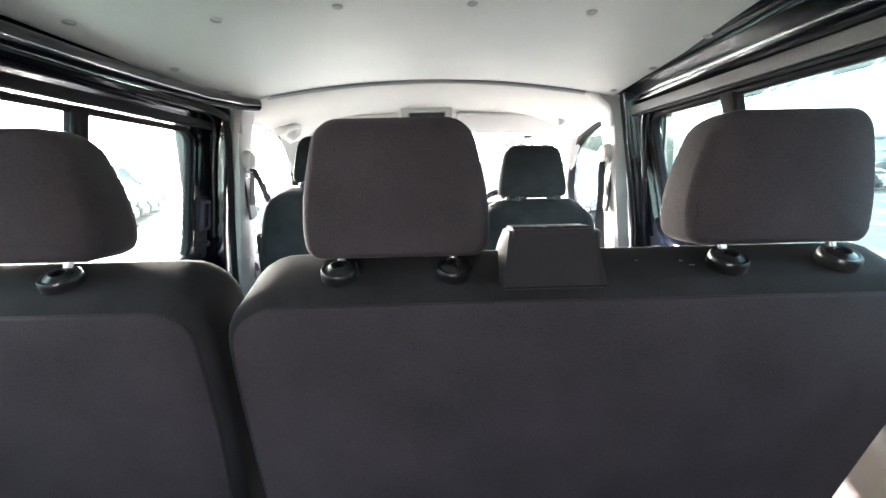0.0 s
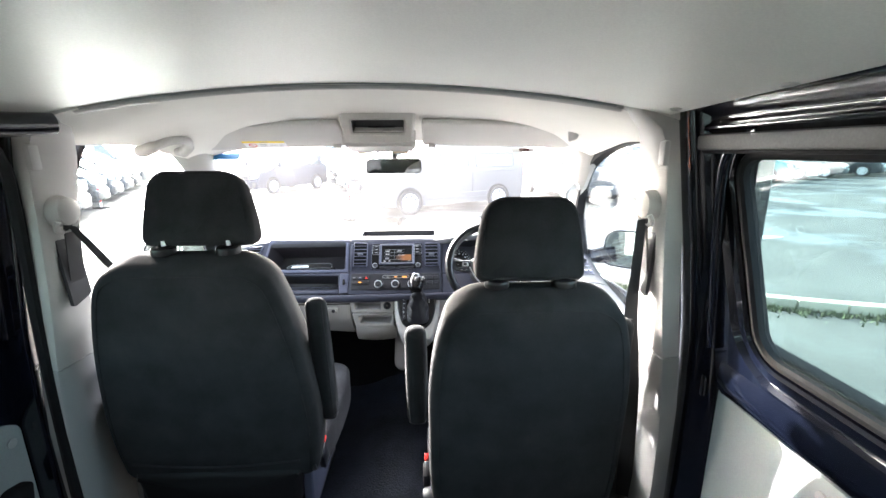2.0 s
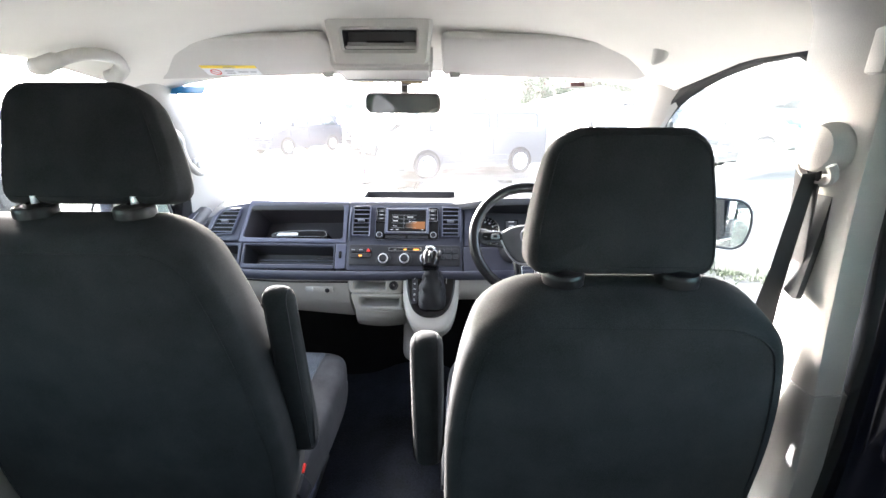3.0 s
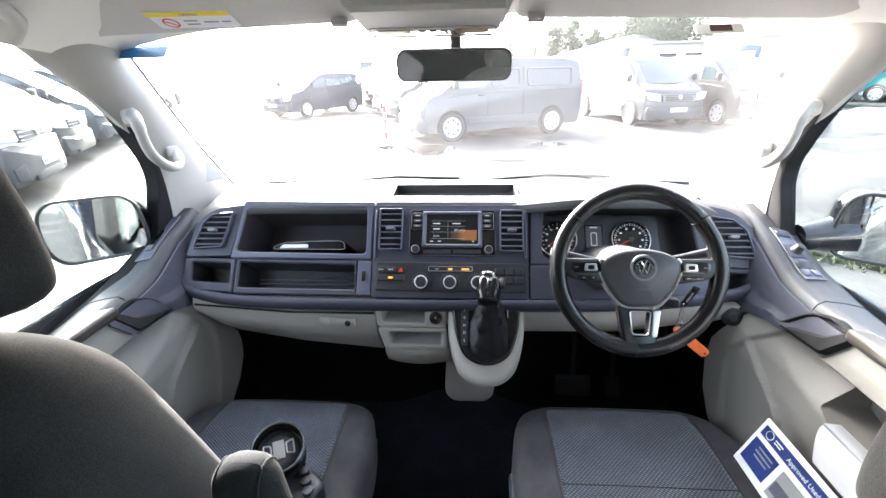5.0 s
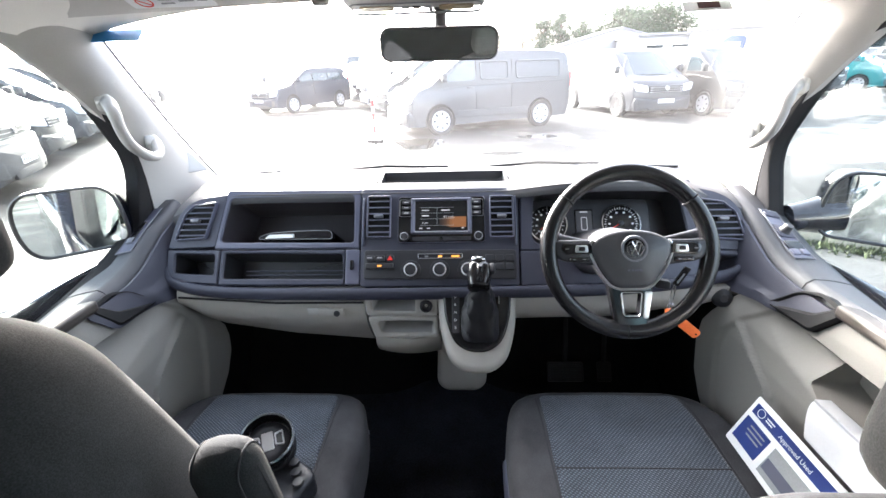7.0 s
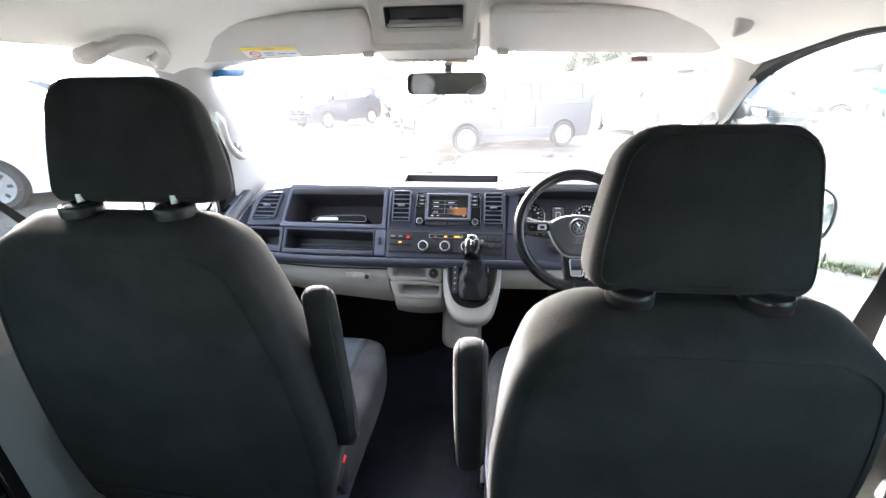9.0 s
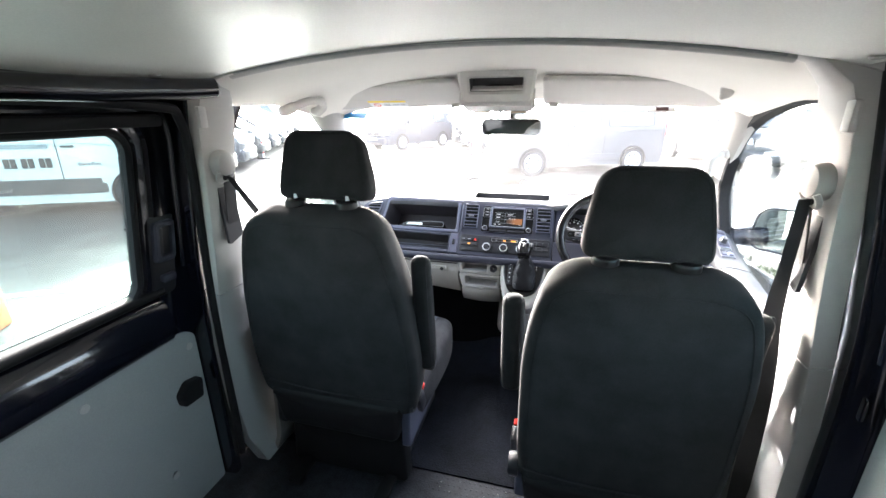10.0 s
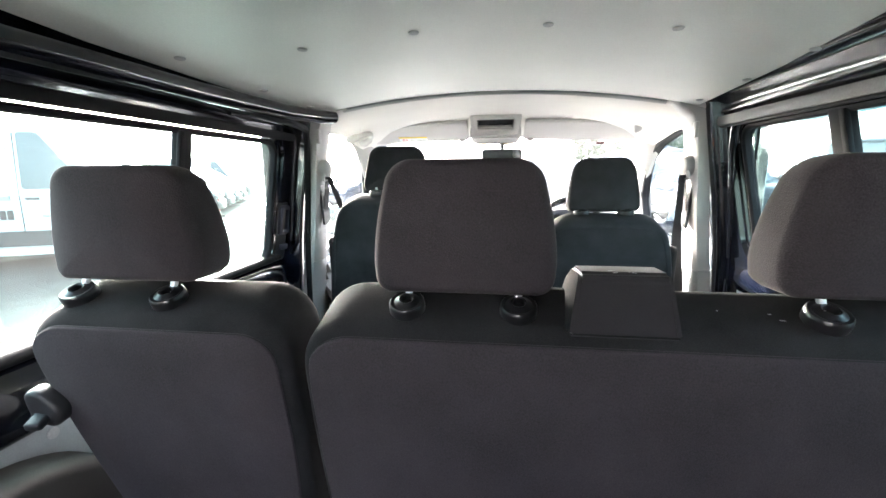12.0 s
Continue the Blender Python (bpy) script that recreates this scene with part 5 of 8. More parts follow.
bay("small_tray", [(-0.772, 0.005), (-0.621, -0.004), (-0.621, 0.096), (-0.776, 0.099)], [(-0.748, 0.030), (-0.634, 0.024), (-0.636, 0.083), (-0.752, 0.086)], 0.008, 0.09, mt=DASH_DARK)
long_tray = bay("long_tray", [(-0.619, -0.006), (-0.259, -0.008), (-0.259, 0.094), (-0.619, 0.095)], [(-0.607, 0.013), (-0.264, 0.010), (-0.267, 0.080), (-0.607, 0.086)], 0.006, 0.10, mt=DASH_DARK)
for z in (0.03, 0.042):
    part("tray_rib", moved(box(0.30, 0.004, 0.003, 0.001, 1, at=(-0.42, 0.06, z)), D), DASH_FRAME, long_tray)
usb = plate("socket_panel", [(-0.257, -0.006), (-0.217, -0.006), (-0.217, 0.092), (-0.257, 0.093)], 0.003, 0.03, DASH_FRAME, -0.002)
part("socket", moved(box(0.010, 0.006, 0.028, 0.002, 1, at=(-0.238, -0.004, 0.048)), D), GLOSS_BLACK, usb)

# centre stack
stack = plate("centre_panel", [(-0.215, -0.012), (0.226, -0.012), (0.228, 0.268), (-0.217, 0.270)], 0.008, 0.05, DASH_DARK, 0.0)
for s in (-1, 1):
    part("panel_edge", moved(box(0.006, 0.012, 0.14, 0.002, 1, at=(0.005 + s * 0.214, -0.002, 0.172)), D), DASH_FRAME, stack)
vent("centre_vent", [(-0.199, 0.124), (-0.131, 0.124), (-0.131, 0.246), (-0.199, 0.246)], 6)
vent("centre_vent", [(0.147, 0.121), (0.214, 0.121), (0.214, 0.242), (0.147, 0.242)], 6)
radio = empty("radio", D @ pose(0.0115, -0.004, 0.176), "in-dash radio with lit colour screen and two knobs", "car radio")
part("fascia", pillow(round_poly([(-0.124, -0.068), (0.124, -0.068), (0.124, 0.068), (-0.124, 0.068)], 0.012, 4), 0.03, 0.004, 0), GLOSS_BLACK, radio)
part("chrome_edge", moved(ring_frame(rect(0.246, 0.134, 0.011), rect(0.2430, 0.1310, 0.010), 0.004, 0.0006), pose(0, -0.002, 0)), DASH_FRAME, radio)
part("screen_surround", moved(ring_frame(rect(0.172, 0.106, 0.004, 0, 0.010), rect(0.147, 0.087, 0.003, 0, 0.01), 0.008, 0.005), pose(0, -0.007, 0)), DASH_FRAME, radio, "bevelled dark screen surround")
# Metal bar laid in as the bright highlight below the screen.
part("surround_glint", box(0.150, 0.0016, 0.0035, 0.0006, 1, at=(0, -0.0062, -0.0375)), SATIN, radio)
for s in (-1, 1):
    part("key_bracket", moved(ring_frame(rect(0.0335, 0.0500, 0.005, s * 0.1015, 0.0335), rect(0.0315, 0.0480, 0.004, s * 0.1015, 0.0335), 0.004, 0.0006), pose(0, -0.004, 0)), SATIN, radio)
disp = part("display", moved(pillow(rect(0.15, 0.09, 0.002, 0, 0.010), 0.003, 0, 0), pose(0, -0.0015, 0)), SCREEN, radio)
LIT = glow("screen_amber", (0.9, 0.36, 0.06), 0.06)
LIT_W = glow("screen_white", (0.4, 0.4, 0.4), 0.03)
part("lit_field", box(0.040, 0.0006, 0.030, 0, at=(0.050, -0.0022, -0.008)), glow("screen_amber_soft", (0.16, 0.06, 0.015), 0.03), disp)
for k in range(5):
    part("lit_field", box(0.007, 0.0006, 0.030 - 0.003 * k, 0, at=(0.0265 - 0.007 * k, -0.0022, -0.008)), glow("screen_amber_fade", (0.13 * 0.6 ** k, 0.05 * 0.6 ** k, 0.013 * 0.6 ** k), 0.03 * 0.6 ** k), disp)
for x, z, w in ((-0.045, 0.026, 0.026), (0.012, 0.026, 0.03), (-0.045, 0.010, 0.024), (-0.058, -0.026, 0.012), (-0.036, -0.026, 0.012), (0.06, -0.026, 0.008)):
    part("screen_text", box(w * 0.8, 0.0006, 0.003, 0, at=(x, -0.0026, z)), LIT_W, disp)
lettering("screen_text", "BT audio", 0.0085, LIT_W, disp, pose(0.022, -0.0026, 0.0065, 90, 0, 0), 0.0002)
lettering("screen_text", "AUX", 0.0085, LIT_W, disp, pose(-0.046, -0.0026, -0.011, 90, 0, 0), 0.0002)
for z in (0.034, 0.018, 0.001, -0.018):
    part("screen_line", box(0.096, 0.0006, 0.0008, 0, at=(-0.012, -0.0024, z)), GREY_INK, disp)
part("screen_line", box(0.0008, 0.0006, 0.052, 0, at=(-0.012, -0.0024, 0.008)), GREY_INK, disp)
for s in (-1, 1):
    for k in range(3):
        key = part("preset_key", box(0.026, 0.005, 0.012, 0.002, 1, at=(s * 0.099, -0.003, 0.049 - 0.0155 * k)), BLACK_PLASTIC, radio)
        part("key_legend", box(0.012, 0.0006, 0.0018, 0, at=(s * 0.099, -0.0058, 0.049 - 0.0155 * k)), LIT_W, key)
    kn = part("knob", moved(lathe([(0, -0.016), (0.010, -0.0155), (0.0125, -0.012), (0.013, -0.001)], 24), pose(s * 0.103, 0, -0.051)), BLACK_PLASTIC, radio)
    part("knob_ring", moved(lathe([(0.0098, -0.0158), (0.0103, -0.0170), (0.0113, -0.0166), (0.0117, -0.0140)], 24, True), pose(s * 0.103, 0, -0.051)), SATIN, kn)
part("slot_line", box(0.165, 0.003, 0.012, 0.002, 1, at=(0, -0.001, -0.056)), BLACK_PLASTIC, radio)
part("slot_eye", moved(lathe([(0, -0.004), (0.005, -0.003), (0.005, 0)], 12), pose(0, 0, -0.056)), SCREEN, radio)

# heater controls
heat = empty("heater_panel", D @ pose(0.0, 0, 0), "heater control panel with three chrome-ringed knobs", "heater controls")
part("panel", moved(pillow(round_poly([(-0.205, 0.008), (0.218, 0.006), (0.218, 0.088), (-0.205, 0.090)], 0.008, 4), 0.02, 0.003, 0), pose(0, -0.004, 0)), BLACK_PLASTIC, heat)
for x in (-0.073, 0.007, 0.084):
    kn = part("knob", moved(lathe([(0, -0.022), (0.012, -0.0215), (0.0145, -0.018), (0.016, -0.003)], 24), pose(x, -0.003, 0.032)), BLACK_PLASTIC, heat)
    part("knob_ring", moved(lathe([(0.0152, -0.0185), (0.0160, -0.0200), (0.0176, -0.0195), (0.0184, -0.0165), (0.0184, -0.009), (0.0155, -0.009)], 28, True), pose(x, -0.003, 0.032)), RING_METAL, kn)
    part("knob_seat", moved(lathe([(0.017, -0.005), (0.027, -0.0035), (0.028, 0.0), (0.017, 0.0)], 28, True), pose(x, -0.003, 0.032)), BLACK_PLASTIC, kn)
for x, z, w, h in ((-0.186, 0.066, 0.022, 0.018), (-0.160, 0.066, 0.028, 0.018), (-0.131, 0.066, 0.022, 0.018), (-0.160, 0.044, 0.078, 0.017)):
    part("button", box(w, 0.008, h, 0.002, 1, at=(x, -0.005, z)), BLACK_PLASTIC, heat)
tri = bmesh.new()
bridge(tri, [[(-0.139, -0.0098, 0.060), (-0.123, -0.0098, 0.060), (-0.131, -0.0098, 0.073)], [(-0.139, -0.009, 0.060), (-0.123, -0.009, 0.060), (-0.131, -0.009, 0.073)]])
part("hazard_mark", tri, RED, heat, "red hazard triangle")
part("lamp_mark", box(0.012, 0.001, 0.005, 0, at=(-0.160, -0.0098, 0.044)), LIT, heat)
for x in (-0.188, -0.160):
    part("button_mark", box(0.014, 0.001, 0.004, 0, at=(x, -0.0098, 0.067)), GREY_INK, heat)
part("indicator_strip", moved(ring_frame(rect(0.124, 0.014, 0.003, 0.008, 0.071), rect(0.121, 0.011, 0.002, 0.008, 0.071), 0.004, 0.001), pose(0, -0.007, 0)), SATIN, heat)
for x, w, mt in ((-0.03, 0.01, GREY_INK), (0.008, 0.012, LIT), (0.05, 0.022, LIT)):
    part("indicator", box(w, 0.001, 0.005, 0, at=(x, -0.0055, 0.070)), mt, heat)
for x in (0.145, 0.172, 0.199):
    for z in (0.064, 0.040):
        part("blank_button", box(0.025, 0.006, 0.020, 0.002, 1, at=(x, -0.005, z)), BLACK_PLASTIC, heat)

# rounded lower edge across the dash
low = [(-0.785, 2.955, 1.130), (-0.745, 2.925, 1.098), (-0.60, 2.905, 1.082), (-0.3, 2.898, 1.078), (0.1, 2.898, 1.080), (0.5, 2.902, 1.088), (0.78, 2.93, 1.110), (0.85, 2.965, 1.15)]
part("lower_lip", tube(smooth_path([(x, y + 0.012, z + 0.006) for x, y, z in low], 6), 0.019, 12, flat=0.7), DASH_DARK, dash)
part("dash_core", prism_x([(3.24, 1.28), (3.14, 1.10), (3.14, 1.05), (3.4, 1.0), (3.5, 1.25)], 0.23, 0.82), DASH_DARK, dash)
part("dash_core", prism_x([(3.26, 1.16), (3.16, 1.03), (3.4, 1.0), (3.5, 1.25), (3.4, 1.28)], -0.76, 0.23), DASH_DARK, dash)

# driver side
plate("end_cap", [(0.722, 0.085), (0.855, 0.078), (0.840, 0.20), (0.79, 0.245), (0.712, 0.262)], [0.004, 0.01, 0.04, 0.03, 0.004], 0.06, DASH_DARK)
vent("side_vent", [(0.738, 0.112), (0.836, 0.104), (0.818, 0.186), (0.785, 0.216), (0.724, 0.226)], 6)
bay("small_tray", [(0.722, -0.004), (0.85, 0.004), (0.855, 0.078), (0.722, 0.083)], [(0.735, 0.018), (0.818, 0.024), (0.822, 0.062), (0.735, 0.070)], 0.006, 0.06, mt=DASH_DARK)
bay("binnacle", [(0.230, 0.085), (0.720, 0.085), (0.712, 0.285), (0.235, 0.275)], [(0.262, 0.103), (0.690, 0.103), (0.672, 0.262), (0.275, 0.262)], 0.03, 0.085, mt=DASH_DARK)
plate("column_panel", [(0.230, -0.012), (0.720, -0.006), (0.720, 0.084), (0.230, 0.084)], 0.004, 0.04, DASH_DARK)
clu = empty("instrument_cluster", D @ pose(0.432, 0.055, 0.176), "instrument cluster with two chrome-ringed dials", "instrument cluster")
part("cluster_face", pillow(rect(0.36, 0.14, 0.02), 0.01, 0.003, 0), BLACK_PLASTIC, clu)
for x, n in ((-0.112, 9), (0.098, 15)):
    dial = part("dial", moved(lathe([(0, -0.003), (0.050, -0.003), (0.050, 0)], 32), pose(x, 0, -0.004)), SCREEN, clu)
    part("dial_ring", moved(lathe([(0.051, -0.001), (0.053, -0.007), (0.056, -0.007), (0.0575, -0.001)], 40, True), pose(x, 0, -0.004)), CHROME, dial)
    for k in range(n * 2 - 1):
        a = radians(-130 + 260 * k / (n * 2 - 2))
        r, ln = 0.0445, (0.008 if k % 2 == 0 else 0.004)
        part("tick", moved(box(0.0014, 0.0006, ln, 0), pose(x + r * math.sin(a), -0.0036, -0.004 + r * math.cos(a), 0, math.degrees(a), 0)), WHITE_CARD, dial)
    for k in range(0, n, 2 if n > 10 else 1):
        a = radians(-130 + 260 * k / (n - 1))
        part("numeral", box(0.006, 0.0006, 0.005, 0, at=(x + 0.033 * math.sin(a), -0.0036, -0.004 + 0.033 * math.cos(a))), WHITE_CARD, dial)
    part("needle", moved(box(0.002, 0.002, 0.034, 0.0005, 1, at=(0, 0, 0.012)), pose(x, -0.006, -0.004, 0, -128 if x < 0 else -120, 0)), RED, dial)
    part("needle_hub", moved(lathe([(0, -0.010), (0.007, -0.009), (0.008, -0.002)], 16), pose(x, 0, -0.004)), BLACK_PLASTIC, dial)
lcd = part("info_display", moved(pillow(rect(0.052, 0.086, 0.002), 0.002, 0, 0), pose(-0.007, -0.002, -0.004)), SCREEN, clu)
part("info_field", box(0.046, 0.0006, 0.078, 0, at=(-0.007, -0.0026, -0.004)), glow("lcd_grey", (0.03, 0.03, 0.034), 0.02), lcd)
part("info_outline", moved(ring_frame(rect(0.018, 0.040, 0.004), rect(0.014, 0.035, 0.003), 0.0006, 0.0002), pose(-0.007, -0.0035, -0.004)), LIT_W, lcd)
for z, w in ((0.031, 0.022), (-0.030, 0.014), (-0.037, 0.026)):
    part("info_text", box(w, 0.0006, 0.004, 0, at=(-0.007, -0.0034, z)), LIT_W, lcd)

# pale lower half: glove box, pockets, knee panel
def lower_sheet(x0, x1, zb, bulge):
    def f(u, v):
        x = x0 + (x1 - x0) * u
        zbot = zb(x)
        z = 1.088 + (zbot - 1.088) * v
        return (x, 2.925 - bulge * math.sin(math.pi * min(1, v * 1.15)) + 0.06 * v ** 2.5, z)
    return sheet(f, 20, 12, 0.02, (0, 1, 0.1))


glove = part("glove_box", lower_sheet(-0.74, -0.205, lambda x: interp(x, (-0.74, -0.68, -0.45, -0.2), (1.01, 0.945, 0.905, 0.882)), 0.012), BEIGE, dash, "pale grey glove box lid")
part("lid_catch", moved(box(0.075, 0.012, 0.024, 0.004, 2), pose(-0.30, 2.908, 1.028, -3, 0, 0)), BEIGE, glove)
part("catch_recess", moved(box(0.03, 0.008, 0.020, 0.004, 2), pose(-0.352, 2.909, 1.030, -3, 0, 0)), TRIM_LOW, glove)
part("lock", moved(lathe([(0, -0.004), (0.008, -0.004), (0.009, 0.0)], 16), pose(-0.283, 2.902, 1.027)), BLACK_PLASTIC, glove)
part("glove_gap", tube([(-0.735, 2.918, 1.072), (-0.45, 2.905, 1.060), (-0.205, 2.905, 1.060)], 0.003, 6), RUBBER, glove)
knee = part("knee_panel", lower_sheet(0.21, 0.83, lambda x: interp(x, (0.2, 0.5, 0.75, 0.84), (0.955, 0.96, 1.0, 1.06)), 0.006), BEIGE, dash, "pale grey panel under the steering column")
part("light_switch", moved(lathe([(0, -0.018), (0.010, -0.017), (0.012, -0.013), (0.020, -0.009), (0.025, -0.004), (0.026, 0.006)], 24), pose(0.768, 2.918, 1.06, -20, 0, -20)), BLACK_PLASTIC, knee)

PK = pose(-0.10, 2.905, 1.008, -2, 0, 0)
pocket = empty("pocket_unit", PK, "pale grey twin pocket unit with a power socket", "storage pocket")


def pocket_bay(o, i, r, deep, nm):
    o, i = round_poly(o, 0.012, 4), round_poly(i, r, 4)
    p = part(nm, ring_frame(o, i, 0.02, 0.004), BEIGE, pocket)
    bm = bmesh.new()
    bridge(bm, [[(q[0], 0.01, q[1]) for q in i], [(q[0], deep, q[1]) for q in inset(i, 0.006)]], cap0=False)
    part("pocket_lining", bm, TRIM_LOW, p)


pocket_bay([(-0.10, 0.006), (0.10, 0.006), (0.10, 0.072), (-0.105, 0.072)], [(-0.082, 0.022), (0.038, 0.020), (0.038, 0.058), (-0.084, 0.058)], 0.006, 0.07, "upper_pocket")
pocket_bay([(-0.082, -0.066), (0.10, -0.066), (0.10, 0.004), (-0.10, 0.004)], [(-0.062, -0.050), (0.088, -0.050), (0.088, -0.010), (-0.068, -0.010)], 0.010, 0.07, "lower_pocket")
part("power_socket", moved(lathe([(0.0, 0.004), (0.009, 0.0), (0.012, -0.008), (0.016, -0.008), (0.018, 0.002)], 20), pose(0.068, -0.002, 0.040)), BLACK_PLASTIC, pocket)
part("under_bowl", sheet(lambda u, v: (-0.085 + 0.19 * u, -0.004 + 0.05 * v ** 2 + 0.02 * (2 * u - 1) ** 2, -0.066 - 0.085 * v), 10, 8, 0.02, (0, 1, 0)), BEIGE, pocket)

# gear console
G = pose(0.108, 2.915, 1.085, -38, 0, 0)
gear = empty("gear_console", G, "pale gear console with black selector plate and leather gaiter", "gear lever")
shield = round_poly([(-0.060, -0.215), (0.060, -0.215), (0.102, -0.12), (0.108, 0.0), (-0.108, 0.0), (-0.102, -0.12)], [0.05, 0.05, 0.10, 0.012, 0.012, 0.10], 7)
part("console_body", pillow(shield, 0.15, 0.022, 0.03, 0.0, 0, 5), BEIGE, gear)
inn = round_poly([(-0.050, -0.160), (0.050, -0.160), (0.086, -0.085), (0.093, 0.0), (-0.093, 0.0), (-0.086, -0.085)], [0.045, 0.045, 0.08, 0.006, 0.006, 0.08], 7)
part("selector_plate", moved(pillow(inn, 0.02, 0.006, 0), pose(0, -0.008, 0)), GLOSS_BLACK, gear, "glossy black selector plate")
part("selector_scale", moved(pillow(rect(0.020, 0.105, 0.004, -0.058, -0.058), 0.004, 0.001, 0), pose(0, -0.011, 0)), BLACK_PLASTIC, gear)
for k, ch in enumerate("PRNDS"):
    lettering("selector_letter", ch, 0.010, WHITE_CARD, gear, pose(-0.059, -0.0115, -0.016 - 0.020 * k, 90, 0, 0), 0.0004)
part("chrome_side", moved(box(0.004, 0.004, 0.03, 0.001, 1), pose(0.058, -0.010, -0.02)), CHROME, gear)
gait = [(0.050, -0.006, -0.072, 0.064), (0.046, -0.018, -0.066, 0.058), (0.037, -0.040, -0.049, 0.044), (0.028, -0.065, -0.030, 0.031), (0.020, -0.092, -0.010, 0.022), (0.016, -0.114, 0.004, 0.017)]
bm, rings = bmesh.new(), []
for w, y, z, d in [tuple(np.array(a) * (1 - t) + np.array(b) * t) for a, b in zip(gait, gait[1:]) for t in (0, 0.25, 0.5, 0.75)] + [gait[-1]]:
    wob = 0.0055 * math.sin(len(rings) * 1.25) * min(1.0, len(rings) / 6)
    ring = []
    for a in np.linspace(0, 2 * math.pi, 32, endpoint=False):
        c, s = math.cos(a), math.sin(a)
        sq = (abs(c) ** 5 + abs(s) ** 5) ** -0.2      # nearly square in section
        fold = 1 + 0.085 * math.sin(6 * a + 0.3 * len(rings)) * min(1.0, len(rings) / 4) + wob / w * (0.5 + 0.5 * math.sin(2 * a + 1))
        ring.append((0.006 + w * c * sq * fold, y + 0.35 * d * s, z + d * s * sq * fold))
    rings.append(ring)
bridge(bm, rings)
part("gaiter", bm, GAITER, gear, "black leather gaiter")
knob = part("gear_knob", moved(pillow(round_poly([(-0.021, -0.035), (0.021, -0.035), (0.029, 0.02), (0.022, 0.05), (-0.022, 0.05), (-0.029, 0.02)], [0.01, 0.01, 0.03, 0.02, 0.02, 0.03], 5), 0.055, 0.02, 0.02, 0.006, 0.004, 5), pose(0.002, -0.142, 0.024, -14, 5, 0) @ Matrix.Diagonal((1.16, 1.1, 0.90, 1))), GLOSS_BLACK, gear, "black gear knob with chrome cap")
part("knob_cap", moved(pillow(rect(0.034, 0.018, 0.008, 0, 0.046), 0.05, 0.014, 0.014, 0.003, 0.002, 4), pose(-0.002, -0.142, 0.026, -14, 5, 0) @ Matrix.Diagonal((1.18, 1.1, 0.90, 1))), CHROME, knob)
part("knob_button", moved(box(0.014, 0.024, 0.026, 0.006, 2), pose(0.034, -0.122, 0.040, -14, 0, 0)), BLACK_PLASTIC, knob)
foot = round_poly([(-0.085, 0), (0.085, 0), (0.075, 0.21), (-0.075, 0.21)], [0.05, 0.05, 0.01, 0.01], 6)
part("console_foot", moved(pillow(foot, 0.16, 0.03, 0.01, 0.006, 0, 4), Matrix.Translation((0.065 - 0.108, 0, 0)) @ G.inverted() @ pose(0.108, 3.0, 0.645)), BEIGE, gear)

# pedals
for x, w, nm in ((0.44, 0.13, "brake_pedal"), (0.58, 0.05, "accelerator_pedal")):
    ped = empty(nm, pose(x, 3.14, 0.62), "black ribbed rubber pedal on a steel arm", "pedal")
    pad = part("pad", moved(box(w, 0.016, 0.07, 0.006, 2), pose(0, 0, 0, -35, 0, 0)), RUBBER, ped)
    for k in range(4):
        part("rib", moved(box(w * 0.85, 0.005, 0.006, 0.001, 1, at=(0, -0.009, -0.022 + 0.015 * k)), pose(0, 0, 0, -35, 0, 0)), RUBBER, pad)
    part("arm", tube([(0, 0.01, 0), (0.005, 0.06, 0.12), (0.005, 0.12, 0.30)], 0.009, 8), RUBBER, ped)

# ---- steering wheel ----
W = pose(0.425, 2.75, 1.279, -25, 0, 0)
wheel = empty("steering_wheel", W, "black leather three-spoke steering wheel with satin inlays", "steering wheel")
rim = tube([(0.1705 * math.cos(a), 0, 0.1705 * math.sin(a)) for a in np.linspace(0, 2 * math.pi, 72, endpoint=False)], [0.0168 + 0.0018 * (math.cos(2 * a) ** 2) for a in np.linspace(0, 2 * math.pi, 72, endpoint=False)], 14, closed=True)
part("rim", rim, LEATHER, wheel)
part("rim_stitching", tube([(0.1555 * math.cos(a), 0.004, 0.1555 * math.sin(a)) for a in np.linspace(0, 2 * math.pi, 72, endpoint=False)], 0.0012, 5, closed=True), PIPING, wheel)
for a in (40, 140, 267):
    c = Vector((0.1705 * math.cos(radians(a)), 0, 0.1705 * math.sin(radians(a))))
    part("rim_seam", tube([c + 0.0178 * (math.cos(t) * c.normalized() + math.sin(t) * Vector((0, 1, 0))) for t in np.linspace(0, 2 * math.pi, 20, endpoint=False)], 0.0012, 6, closed=True), PIPING, wheel)
pad = round_poly([(-0.036, -0.080), (0.036, -0.080), (0.066, -0.046), (0.086, 0.000), (0.082, 0.022), (0.040, 0.045), (-0.040, 0.045), (-0.082, 0.022), (-0.086, 0.000), (-0.066, -0.046)], [0.016, 0.016, 0.05, 0.012, 0.012, 0.05, 0.05, 0.012, 0.012, 0.05], 5)
hub = part("airbag_cover", moved(pillow(pad, 0.05, 0.014, 0.01, 0.010, 0, 5), pose(0, -0.022, 0)), mat("airbag_cover_grey", (0.030, 0.031, 0.035), 0.42, vary=0.14, fine=420, bump=0.45), wheel, "dark grey padded airbag cover")
# bright edging round the sides and foot of the cover, not over its top
edging = [p for p in inset(pad, -0.0015)]
edging = sorted((p for p in edging if p[1] < 0.024), key=lambda p: math.atan2(p[0], -p[1] - 0.02))
part("cover_trim", tube([(p[0], -0.012, p[1]) for p in edging], 0.0030, 6), SATIN, hub)
